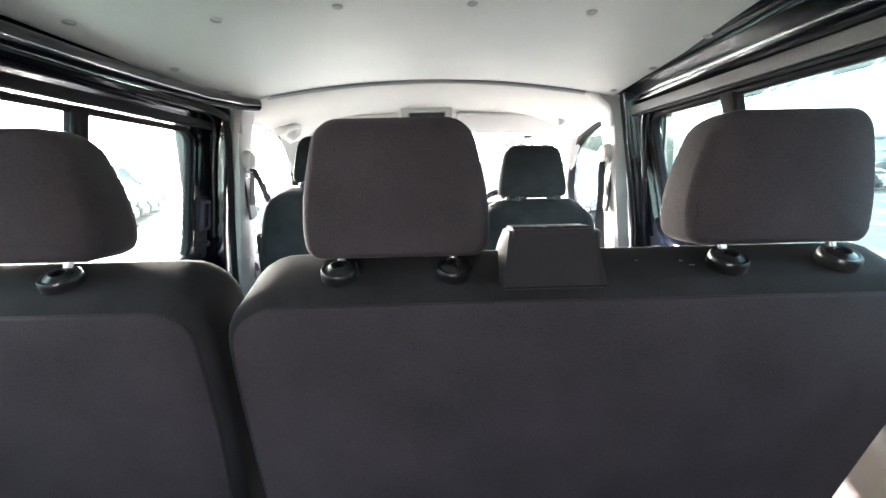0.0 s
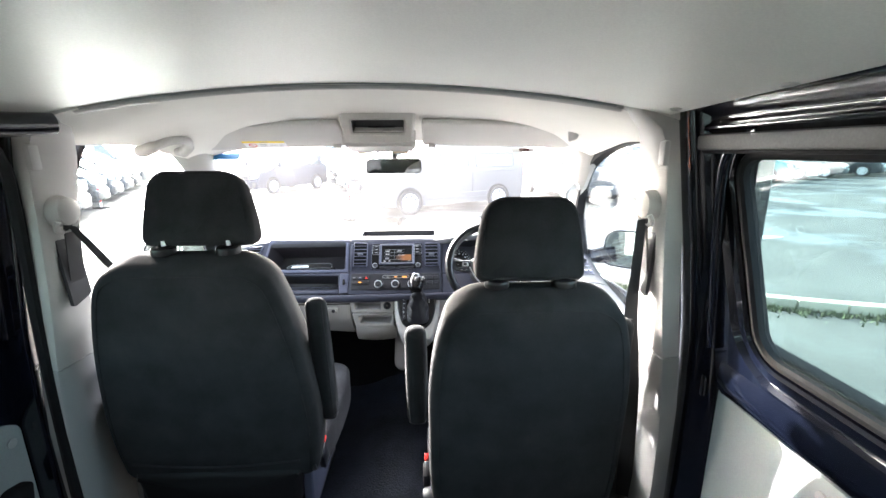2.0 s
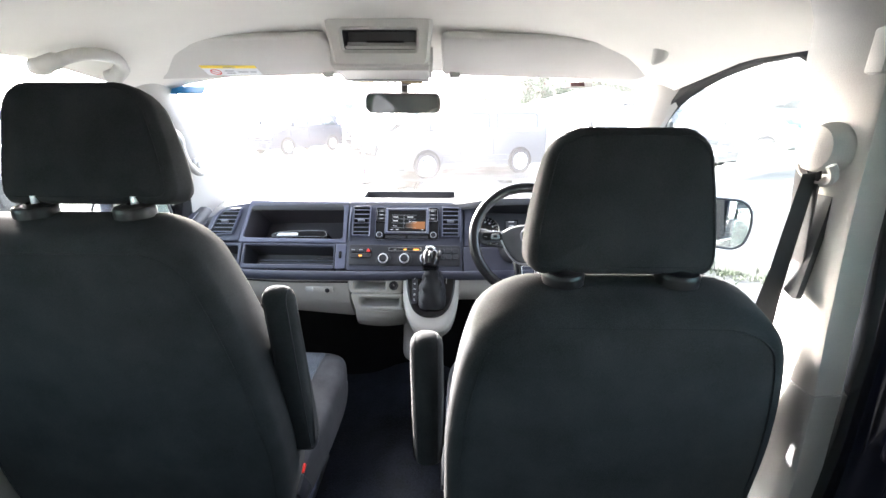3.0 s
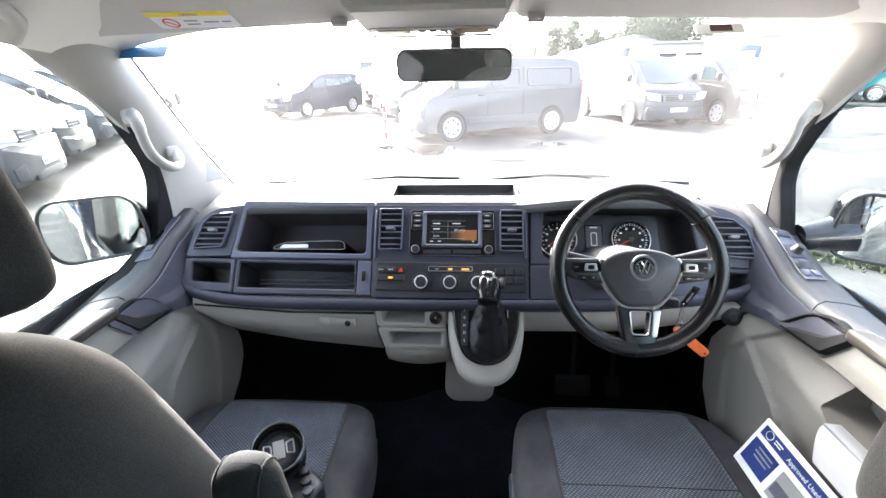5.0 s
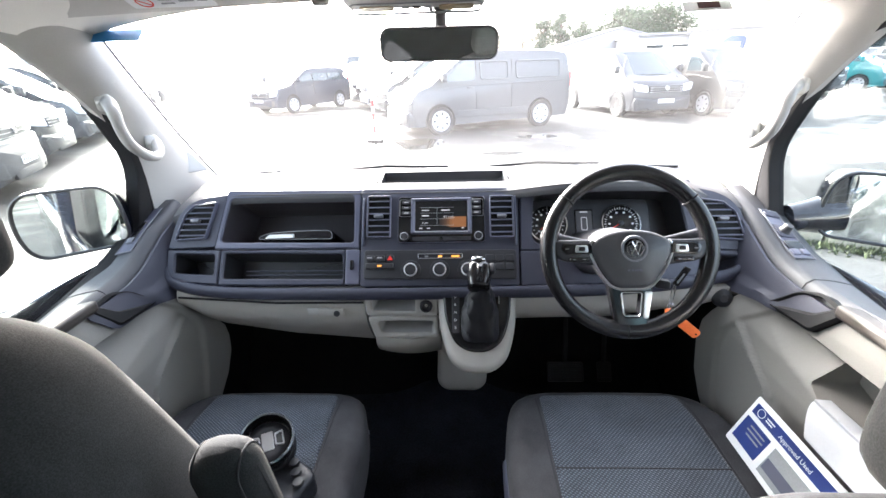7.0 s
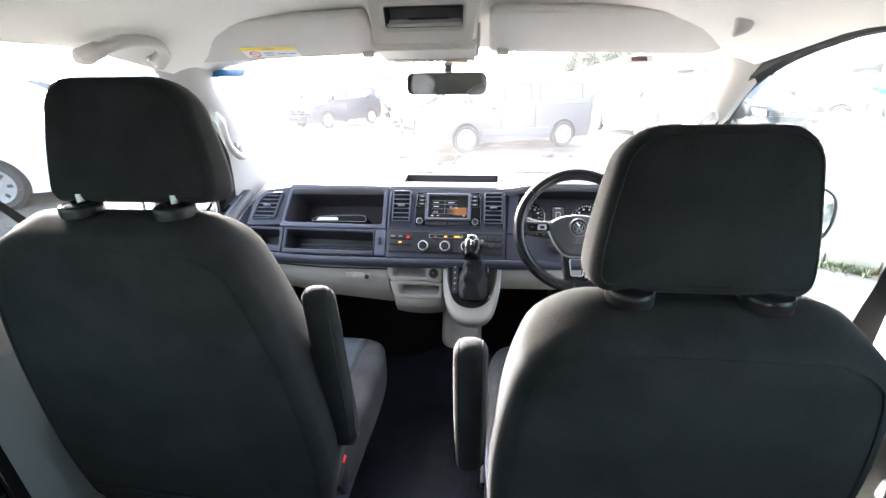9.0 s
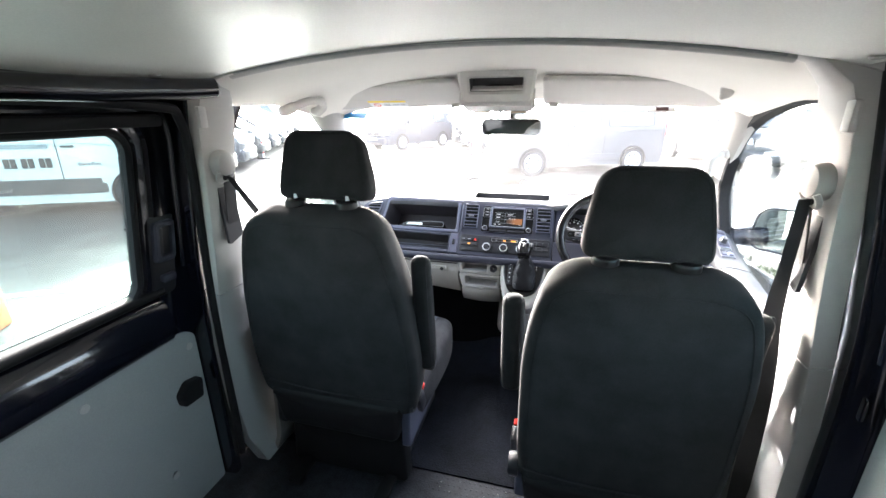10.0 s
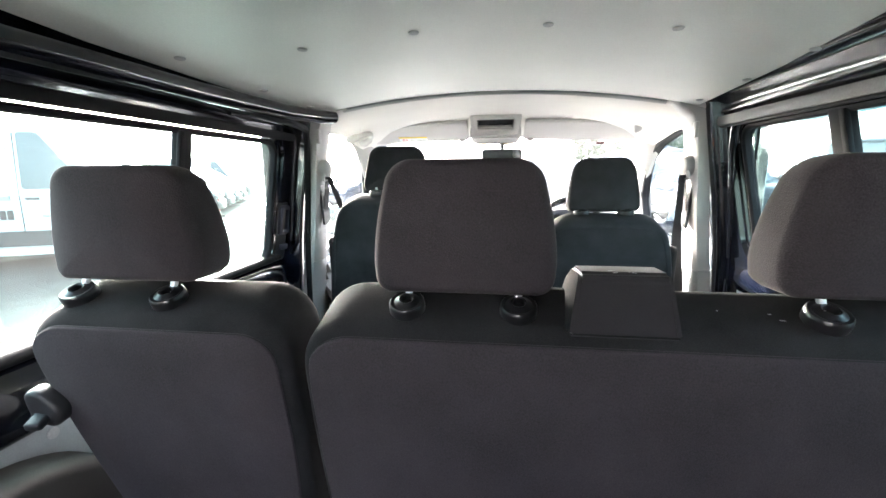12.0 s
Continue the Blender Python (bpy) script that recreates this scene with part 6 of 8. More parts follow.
part("badge_surround", moved(lathe([(0.0225, -0.001), (0.024, -0.003), (0.0272, -0.003), (0.0285, 0.002)], 36, True), pose(0, -0.030, 0.004)), VENT_GREY, hub)
part("badge_disc", moved(lathe([(0, -0.001), (0.025, -0.001), (0.025, 0.003)], 32), pose(0, -0.029, 0.004)), GLOSS_BLACK, hub)
part("badge_ring", moved(lathe([(0.0150, -0.002), (0.0158, -0.0042), (0.0178, -0.0042), (0.0186, 0.0)], 36, True), pose(0, -0.030, 0.004)), CHROME, hub, "round chrome badge")
badge = [(-0.0125, 0.0085), (-0.0062, -0.012), (0.0, 0.0025), (0.0062, -0.012), (0.0125, 0.0085)]
for a, b in zip(badge, badge[1:]):
    part("badge_bar", tube([(a[0], -0.0325, a[1] + 0.004), (b[0], -0.0325, b[1] + 0.004)], 0.0015, 6), CHROME, hub)
for k in (-1, 1):
    part("badge_bar", tube([(k * 0.0062, -0.0325, 0.0190), (0.0, -0.0325, 0.0075)], 0.0015, 6), CHROME, hub)
lettering("cover_text", "AIRBAG", 0.007, DASH_FRAME, hub, pose(0, -0.0318, -0.041, 90, 0, 0), 0.0003, spacing=1.3)
for s in (-1, 1):
    sp = [(0.070, -0.031), (0.148, -0.020), (0.160, 0.000), (0.160, 0.024), (0.082, 0.024)]
    sp = round_poly(sp if s > 0 else [(-x, z) for x, z in reversed(sp)], [0.006, 0.012, 0.01, 0.01, 0.006] if s > 0 else [0.006, 0.01, 0.01, 0.012, 0.006], 4)
    spoke = part("spoke", moved(pillow(sp, 0.022, 0.006, 0.006, 0.002, 0), pose(0, -0.012, 0)), BLACK_PLASTIC, wheel)
    part("spoke_panel", moved(pillow(round_poly([(0.078, -0.006), (0.138, -0.008), (0.147, 0.004), (0.143, 0.017), (0.084, 0.018)] if s > 0 else [(-0.138, -0.008), (-0.078, -0.006), (-0.084, 0.018), (-0.143, 0.017), (-0.147, 0.004)], 0.005, 4), 0.006, 0.002, 0), pose(0, -0.015, 0)), GLOSS_BLACK, spoke)
    part("spoke_inlay", moved(pillow(round_poly([(s * 0.104 - 0.014, -0.003), (s * 0.104 + 0.014, -0.003), (s * 0.104 + 0.012, 0.013), (s * 0.104 - 0.012, 0.013)], 0.003, 3), 0.005, 0.0015, 0), pose(0, -0.018, 0)), SATIN, spoke, "satin metal switch surround")
    part("spoke_button", moved(pillow(rect(0.013, 0.009, 0.002, s * 0.104, 0.005), 0.005, 0.0015, 0), pose(0, -0.0205, 0)), GLOSS_BLACK, spoke)
    part("spoke_button", moved(pillow(rect(0.008, 0.0012, 0.0004, s * 0.134, 0.005), 0.004, 0, 0), pose(0, -0.0165, 0)), GREY_INK, spoke)
    part("lower_button", moved(pillow(rect(0.042, 0.009, 0.003, s * 0.109, -0.0175), 0.008, 0.003, 0), pose(0, -0.016, 0)), GLOSS_BLACK, spoke)
    for q in (-0.010, 0.010):
        part("button_mark", box(0.006, 0.0006, 0.0012, 0, at=(s * 0.109 + q, -0.0164, -0.0175)), GREY_INK, spoke)
yo = round_poly([(-0.031, -0.172), (0.031, -0.172), (0.048, -0.070), (-0.048, -0.070)], [0.01, 0.01, 0.006, 0.006], 4)
yi = round_poly([(-0.0165, -0.138), (0.0165, -0.138), (0.022, -0.088), (-0.022, -0.088)], [0.006, 0.006, 0.006, 0.006], 4)
lower = part("lower_spoke", moved(ring_frame(yo, yi, 0.022, 0.005), pose(0, -0.012, 0)), GLOSS_BLACK, wheel)
part("spoke_edge", moved(tube([(p[0], -0.0125, p[1]) for p in yi], 0.0012, 5, closed=True), pose(0, 0, 0)), SATIN, lower)
part("spoke_strip", moved(pillow(round_poly([(0.0225, -0.143), (0.033, -0.143), (0.0425, -0.086), (0.0275, -0.086)], 0.003, 3), 0.005, 0.0015, 0), pose(0, -0.0155, 0)), SATIN, lower, "satin metal inlay")
part("column", tube([(0, 0.0, 0), (0, 0.10, 0.0), (0, 0.30, 0.0)], [0.045, 0.058, 0.062], 20), BLACK_PLASTIC, wheel)
for s in (-1, 1):
    part("stalk", tube([(s * 0.04, 0.055, 0.01), (s * 0.13, 0.05, 0.03), (s * 0.175, 0.045, 0.04)], [0.009, 0.009, 0.011], 10), BLACK_PLASTIC, wheel)
key = empty("car_key", pose(0.545, 2.79, 1.170), "black car key in the ignition with orange tag", "key")
part("key_head", moved(box(0.034, 0.045, 0.022, 0.007, 2), pose(-0.008, 0.012, 0, -20, 0, -20)), BLACK_PLASTIC, key)
part("key_ring", tube([(0.008 + 0.004 * math.cos(a), -0.014, -0.020 + 0.030 * math.sin(a)) for a in np.linspace(0, 2 * math.pi, 24, endpoint=False)], 0.0012, 6, closed=True), CHROME, key)
part("split_ring", tube([(0.010 + 0.008 * math.cos(a), -0.014, -0.046 + 0.007 * math.sin(a)) for a in np.linspace(0, 2 * math.pi, 24, endpoint=False)], 0.0012, 6, closed=True), CHROME, key)
tag = part("leather_tag", moved(pillow(rect(0.017, 0.050, 0.002), 0.003, 0.001, 0.001), pose(0.021, -0.012, 0.030, 0, 24, 0)), LEATHER, key, "black leather tag with pale unreadable marks")
part("tag_print", moved(box(0.004, 0.0008, 0.026, 0, at=(0, -0.0006, -0.004)), pose(0.021, -0.012, 0.030, 0, 24, 0)), GREY_INK, tag)
part("key_clip", moved(pillow(rect(0.016, 0.018, 0.005), 0.006, 0.002, 0.002), pose(0.008, -0.016, -0.062, 0, -20, 0)), ORANGE, key)
part("key_tag", moved(pillow(rect(0.024, 0.056, 0.009), 0.003, 0.001, 0.001), pose(0.067, -0.012, -0.112, -12, -52, 0)), ORANGE, key, "orange plastic key tag")
part("tag_hole", moved(lathe([(0, -0.0006), (0.0022, -0.0006), (0.0022, 0.0004)], 12), pose(0.067, -0.012, -0.112, -12, -52, 0) @ pose(0, -0.0002, -0.021)), GLOSS_BLACK, key)

# folder lying on the shelf
fold = empty("document_folder", D @ pose(-0.42, 0.06, 0.125), "black stitched document folder with white papers on the shelf", "folder")
wal = round_poly([(-0.105, 0.0), (0.112, 0.0), (0.118, 0.012), (0.108, 0.034), (0.02, 0.034), (-0.085, 0.026), (-0.112, 0.012)], [0.006, 0.01, 0.01, 0.014, 0.05, 0.02, 0.01], 5)
part("cover", moved(pillow(wal, 0.13, 0.009, 0.006), pose(0, -0.03, 0.002)), LEATHER, fold)
part("stitching", tube([(p[0], -0.0315, p[1] + 0.002) for p in inset(wal, 0.004)], 0.0008, 5, closed=True), GREY_INK, fold)
part("paper_block", moved(pillow(round_poly([(-0.085, 0.006), (0.0, 0.008), (0.0, 0.019), (-0.075, 0.017)], 0.003, 3), 0.08, 0.001, 0.001), pose(0, -0.036, 0.002)), WHITE_CARD, fold, "white paper edges")

# ---- overhead things ----
def visor(label, x0, x1, sticker):
    w = x1 - x0
    vis = empty("sun_visor", pose((x0 + x1) / 2, 2.785, 1.808, 66, 0, 0), label, "sun visor", "sun visors")
    o = round_poly([(-w / 2, -0.10), (w / 2, -0.10), (w / 2, 0.10), (-w / 2, 0.10)], [0.02, 0.07, 0.07, 0.02] if x0 > 0 else [0.07, 0.02, 0.02, 0.07], 7)
    bm = pillow(o, 0.022, 0.009, 0.009, 0.003, 0.0, 4)
    for v in bm.verts:  # follows the bowed screen
        v.co.y += 0.05 * (v.co.x / 0.35) ** 2 * 0.25
        out = max(0.0, (v.co.x if x0 > 0 else -v.co.x) / (w / 2) - 0.35) / 0.65
        v.co.y -= 0.030 * out * out
    pad = part("visor_pad", bm, mat("visor_vinyl", (0.5, 0.485, 0.46), 0.6, vary=0.06, fine=400, bump=0.3), vis)
    if sticker:
        lab = part("warning_label", moved(pillow(rect(0.125, 0.042, 0.002), 0.001, 0, 0), pose(-0.0025, -0.0045, -0.05)), WHITE_CARD, vis, "white airbag warning label with yellow band")
        lab.matrix_basis = pose(-0.012, 0.0015, 0.018) @ Matrix.Diagonal((1.35, 1, 1.35, 1))
        part("label_band", moved(pillow(rect(0.125, 0.011, 0.001), 0.001, 0, 0), pose(-0.0025, -0.0055, -0.0345)), YELLOW_INK, lab)
        lettering("label_text", "AIRBAG", 0.008, GREY_INK, lab, pose(-0.0005, -0.0062, -0.0345, 90, 0, 0), 0.0002)
        part("label_ring", moved(ring_frame(circle(0.012), circle(0.0098), 0.0008, 0.0002), pose(-0.0405, -0.0058, -0.056)), RED_INK, lab)
        part("label_slash", moved(box(0.020, 0.0006, 0.002, 0), pose(-0.0405, -0.006, -0.056, 0, 40, 0)), RED_INK, lab)
        for x, z, ww in ((0.055, -0.046, 0.02), (0.055, -0.055, 0.02), (0.085, -0.050, 0.022), (0.108, -0.050, 0.014)):
            part("label_mark", box(ww, 0.0006, 0.003, 0, at=(x - 0.0625, -0.0055, z - 0.005)), GREY_INK, lab)
    s = -1 if x0 < 0 else 1
    part("visor_pivot", moved(tube([(0, 0, 0), (0, 0.02, 0.03)], 0.009, 10), pose(s * (w / 2 - 0.03), 0.01, 0.07)), TRIM, vis)
    part("visor_clip", box(0.035, 0.022, 0.016, 0.005, 2, at=(-s * (w / 2 - 0.04), 0.004, -0.080)), TRIM, vis)
    return vis


visor("pale vinyl sun visor with an airbag warning label", -0.79, -0.165, True)
visor("pale vinyl sun visor folded up on the driver side", 0.148, 0.77, False)

con = empty("overhead_console", pose(-0.01, 2.70, 1.862), "pale overhead console with a dark storage slot and reading lamps", "overhead console")
o = round_poly([(-0.125, -0.075), (0.125, -0.075), (0.14, 0.045), (-0.14, 0.045)], [0.02, 0.02, 0.02, 0.02], 4)
i = round_poly([(-0.094, -0.034), (0.094, -0.034), (0.097, 0.012), (-0.097, 0.012)], 0.006, 4)
part("console_shell", moved(ring_frame(o, i, 0.05, 0.008), pose(-0.0, -0.06, -0.01, 12, 0, 0)), TRIM, con)
bm = bmesh.new()
bridge(bm, [[(p[0], 0.012, p[1]) for p in i], [(p[0], 0.05, p[1]) for p in inset(i, 0.006)]], cap0=False)
part("slot_lining", moved(bm, pose(0, -0.06, -0.01, 12, 0, 0)), BLACK_PLASTIC, con, "dark empty storage slot")
part("slot_shelf", moved(box(0.10, 0.02, 0.004, 0.001, 1), pose(0.01, -0.02, -0.02)), GLOSS_BLACK, con)
under = prism_x([(-0.045, -0.062), (-0.040, -0.088), (0.085, -0.112), (0.125, -0.106), (0.150, -0.075), (0.155, -0.02), (-0.03, -0.02)], -0.137, 0.137)
for v in under.verts:
    v.co.x *= 1 - 0.10 * max(0.0, (v.co.y - 0.06) / 0.1)
bmesh.ops.bevel(under, geom=under.edges[:], offset=0.012, segments=3, affect="EDGES")
under = part("lamp_panel", under, TRIM, con)
DOWN = pose(0, 0.085, -0.1115, -101, 0, 0)
LENS = mat("lamp_lens", (0.36, 0.28, 0.16), 0.2, vary=0.1)
part("panel_groove", moved(ring_frame(rect(0.236, 0.060, 0.014), rect(0.231, 0.055, 0.012), 0.004, 0.001), DOWN @ pose(0, -0.002, 0)), GREY_INK, under)
for x in (-0.072, 0.072):
    part("reading_lamp", moved(pillow(rect(0.062, 0.022, 0.008), 0.006, 0.002, 0), DOWN @ pose(x, -0.0035, -0.004)), LENS, under, "small amber-white lamp lens")
for x in (-0.020, 0.0, 0.020):
    part("lamp_switch", moved(box(0.014, 0.006, 0.018, 0.002, 2), DOWN @ pose(x, -0.002, -0.004)), GREY_INK if x else BLACK_PLASTIC, under)

mir = empty("rear_view_mirror", pose(0.028, 2.84, 1.692), "frameless interior mirror on a black stalk", "mirror")
part("housing", moved(pillow(rect(0.236, 0.062, 0.02, n=6), 0.03, 0.004, 0.014, 0, 0.004), pose(0, 0, 0, 9, 0, 6)), BLACK_PLASTIC, mir)
part("mirror_glass", moved(pillow(rect(0.228, 0.055, 0.018, n=6), 0.002, 0, 0), pose(0, -0.0015, 0, 9, 0, 6)), MIRROR, mir, "silvered mirror glass")
part("stalk", tube([(0.0, 0.02, 0.02), (0.0, 0.05, 0.055), (0.0, 0.075, 0.085)], [0.014, 0.012, 0.02], 10), BLACK_PLASTIC, mir)
part("stalk_foot", moved(box(0.05, 0.02, 0.05, 0.008, 2), pose(0, 0.082, 0.085, 40, 0, 0)), BLACK_PLASTIC, mir)

grab = empty("roof_grab_handle", pose(-0.72, 2.58, 1.775, 0, 0, 0), "pale plastic grab handle over the passenger door", "grab handle")
gp = [(-0.030, -0.112, -0.016), (0.000, -0.100, -0.002), (0.028, -0.062, 0.016), (0.040, -0.010, 0.021), (0.030, 0.050, 0.017), (0.006, 0.092, 0.000), (-0.030, 0.108, -0.022)]
part("grip", tube([(p[0], p[1], p[2]) for p in smooth_path(gp, 5)], [0.019] * 6 + [0.0145] * 19 + [0.019] * 6, 12), TRIM, grab)
for s in (-1, 1):
    part("mount", box(0.040, 0.040, 0.036, 0.014, 3, at=(-0.034, s * 0.108, -0.016)), TRIM, grab)
hook = empty("coat_hook", pose(0.70, 2.62, 1.815), "pale plastic cover on the headliner", "hook")
part("cover", moved(pillow(round_poly([(-0.02, -0.045), (0.02, -0.03), (0.02, 0.04), (-0.015, 0.045)], 0.014, 4), 0.03, 0.012, 0), pose(0, 0, 0, 30, 0, -30)), TRIM, hook)

st = part("screen_sticker", moved(pillow(rect(0.115, 0.040, 0.002), 0.001, 0, 0), pose(-0.722, 2.972, 1.737, -50, 0, 3)), STICKER)
tagged(st, "blue sticker in the top corner of the windscreen", "sticker")
st = empty("service_sticker", pose(0.60, 2.972, 1.756, -50, 0, -3), "pale sticker with a dark printed field on the windscreen", "sticker")
part("paper", pillow(rect(0.10, 0.03, 0.002), 0.001, 0, 0), WHITE_CARD, st)
part("print", moved(pillow(rect(0.045, 0.020, 0.001), 0.001, 0, 0), pose(0.004, -0.001, 0.002)), mat("dark_red_print", (0.06, 0.01, 0.01), 0.5), st)

# wipers lying on the screen's foot
for x0, x1, y in ((-0.50, 0.02, 3.50), (0.12, 0.62, 3.52)):
    wp = empty("wiper", pose((x0 + x1) / 2, y + 0.06, 1.272, 0, 0, 0), "black windscreen wiper at rest", "wiper")
    part("blade", tube([(x0 - (x0 + x1) / 2, 0, 0), (0, 0.03, 0.012), (x1 - (x0 + x1) / 2, 0.02, 0.008)], 0.0055, 8), RUBBER, wp)
    part("arm", tube([(0, 0.03, 0.014), (0.15, 0.06, 0.0), (0.25, 0.12, -0.04)], 0.006, 8), BLACK_PLASTIC, wp)


def wing_mirror(S):
    mr = empty("wing_mirror", pose(1.135 if S > 0 else -1.0, 2.96, 1.288), "navy wing mirror in a black housing with clear glass", "wing mirror", "wing mirrors")
    o = round_poly([(-0.125, -0.085), (0.11, -0.10), (0.135, 0.0), (0.11, 0.09), (-0.11, 0.095), (-0.13, 0.0)] if S > 0 else [(-0.11, -0.10), (0.125, -0.085), (0.13, 0.0), (0.11, 0.095), (-0.11, 0.09), (-0.135, 0.0)], 0.045, 6)
    T = pose(0, 0, 0, -4, 0, -S * 24)
    bm = pillow(o, 0.13, 0.012, 0.075, 0, 0.02, 6)
    part("housing", moved(bm, T), NAVY, mr)
    part("rim", moved(ring_frame(inset(o, 0.001), inset(o, 0.009), 0.014, 0.003), T @ pose(0, -0.008, 0)), BLACK_PLASTIC, mr)
    part("mirror_glass", moved(pillow(inset(o, 0.008), 0.003, 0, 0), T @ pose(0, -0.0015, 0)), MIRROR, mr, "silvered mirror glass")
    part("foot", tube([(-S * 0.06, 0.07, -0.03), (-S * (0.12 if S > 0 else 0.07), 0.075, -0.04), (-S * (0.17 if S > 0 else 0.085), 0.08, -0.045)], [0.06, 0.045, 0.035], 12), NAVY, mr)


wing_mirror(-1)
wing_mirror(1)

# ---- loose things ----
LENS_AT = pose(-0.01, 0.01, 0.040, 112, 0, 25) @ Matrix.Diagonal((1.28, 1.15, 1.28, 1))
cm = empty("photo_camera", pose(-0.342, 2.553, 0.836), "black camera body with upturned lens lying on the passenger seat", "camera")
body = part("body", moved(pillow(round_poly([(-0.065, -0.045), (0.065, -0.045), (0.065, 0.04), (0.03, 0.05), (-0.03, 0.05), (-0.065, 0.04)], 0.014, 4), 0.06, 0.012, 0.012), pose(0.03, -0.055, 0.062, -90, 0, -25) @ pose(0, 0, 0)), BLACK_PLASTIC, cm)
lens = part("lens", moved(lathe([(0.0, 0.0), (0.036, 0.0), (0.038, 0.012), (0.036, 0.03), (0.0385, 0.034), (0.0385, 0.055), (0.041, 0.06), (0.0425, 0.085), (0.039, 0.085), (0.036, 0.065), (0.0, 0.062)], 32), LENS_AT), GLOSS_BLACK, cm)
part("lens_cap", moved(lathe([(0, 0.0705), (0.02, 0.0705), (0.031, 0.069), (0.034, 0.066), (0.034, 0.062)], 32), LENS_AT), BLACK_PLASTIC, lens)
for s in (-1, 1):
    part("cap_grip", moved(ring_frame(round_poly([(-0.007, -0.013), (0.007, -0.010), (0.007, 0.010), (-0.007, 0.013)], 0.003, 3), round_poly([(-0.0045, -0.010), (0.0045, -0.0075), (0.0045, 0.0075), (-0.0045, 0.010)], 0.002, 3), 0.003, 0.0008), LENS_AT @ Matrix(((-s, 0, 0, s * 0.018), (0, -1, 0, 0.0735), (0, 0, 1, 0), (0, 0, 0, 1)))), SATIN, lens)
part("cap_plate", moved(box(0.018, 0.003, 0.030, 0.001, 1, at=(0, 0.0708, 0)), LENS_AT), SATIN, lens)
part("lens_rim", moved(lathe([(0.0388, 0.0845), (0.0405, 0.0862), (0.0425, 0.0845)], 40, True), LENS_AT), mat("lens_rim_metal", (0.10, 0.11, 0.12), 0.25, 0.6, vary=0.05, bump=0), lens)
part("focus_ring", moved(lathe([(0.0388, 0.036), (0.0405, 0.037), (0.0405, 0.05), (0.0388, 0.052)], 36), LENS_AT), RUBBER, lens)
for k in range(3):
    part("dial", moved(lathe([(0, 0.008), (0.010, 0.007), (0.011, 0.0)], 14), pose(0.055 + 0.012 * k, -0.03 - 0.022 * k, 0.066, 90, 0, 0)), BLACK_PLASTIC, cm)

leaf = empty("sales_card", Matrix(((0, 0.933, 0.36, 0.698), (-1, 0, 0, 2.562), (0, -0.36, 0.933, 0.909), (0, 0, 0, 1))) @ Matrix.Diagonal((0.86, 0.86, 0.86, 1)), "white and blue dealer information card standing by the driver door", "card")
part("card", pillow(rect(0.31, 0.148, 0.004, 0.050), 0.003, 0.0005, 0.0005), WHITE_CARD, leaf)
part("blue_band", moved(pillow(rect(0.292, 0.029, 0.001, 0.052, 0.045), 0.001, 0, 0), pose(0, -0.001, 0)), BLUE_INK, leaf)
part("blue_field", moved(pillow(rect(0.085, 0.070, 0.001, -0.052, -0.018), 0.001, 0, 0), pose(0, -0.001, 0)), BLUE_INK, leaf)
lettering("card_title", "Approved Used", 0.0155, WHITE_CARD, leaf, pose(0.045, -0.0018, 0.043, 90, 0, 0), 0.0003)
part("badge", moved(ring_frame(circle(0.0115), circle(0.0098), 0.001, 0.0002), pose(-0.070, -0.002, 0.046)), WHITE_CARD, leaf)
for z, w in ((0.004, 0.05), (-0.008, 0.055), (-0.020, 0.045)):
    part("small_print", box(w, 0.0008, 0.004, 0, at=(-0.045, -0.0018, z)), GREY_INK, leaf)
part("photo_field", moved(pillow(rect(0.180, 0.075, 0.001, 0.098, -0.022), 0.001, 0, 0), pose(0, -0.001, 0)), GREY_INK, leaf)
part("photo_strip", moved(pillow(rect(0.172, 0.030, 0.001, 0.098, -0.030), 0.001, 0, 0), pose(0, -0.0018, 0)), DASH_FRAME, leaf)
part("badge_print", box(0.026, 0.0008, 0.003, 0, at=(-0.038, -0.0018, 0.050)), WHITE_CARD, leaf)
part("badge_print", box(0.022, 0.0008, 0.003, 0, at=(-0.040, -0.0018, 0.043)), WHITE_CARD, leaf)
HOLDER = mat("holder_plastic", (0.36, 0.37, 0.39), 0.35, vary=0.03, bump=0.05)
bx = empty("leaflet_holder", pose(0.745, 2.435, 1.0, 0, 0, 0), "white plastic leaflet holder hooked over the door pocket", "leaflet holder")


def holder_face(u, v):
    """The sloping face, its front edge swept back below."""
    y = 0.145 - 0.052 * (1 - v) ** 1.6
    return (-0.026 + 0.045 * v, y - (y + 0.15) * u, -0.018 + 0.042 * v + 0.006 * math.sin(math.pi * v))


part("side", sheet(holder_face, 8, 20, 0.004, (0.55, 0, -0.83)), HOLDER, bx)
part("lip", moved(box(0.034, 0.295, 0.006, 0.002, 2), pose(0.034, -0.0025, 0.025, 0, 6, 0)), HOLDER, bx)

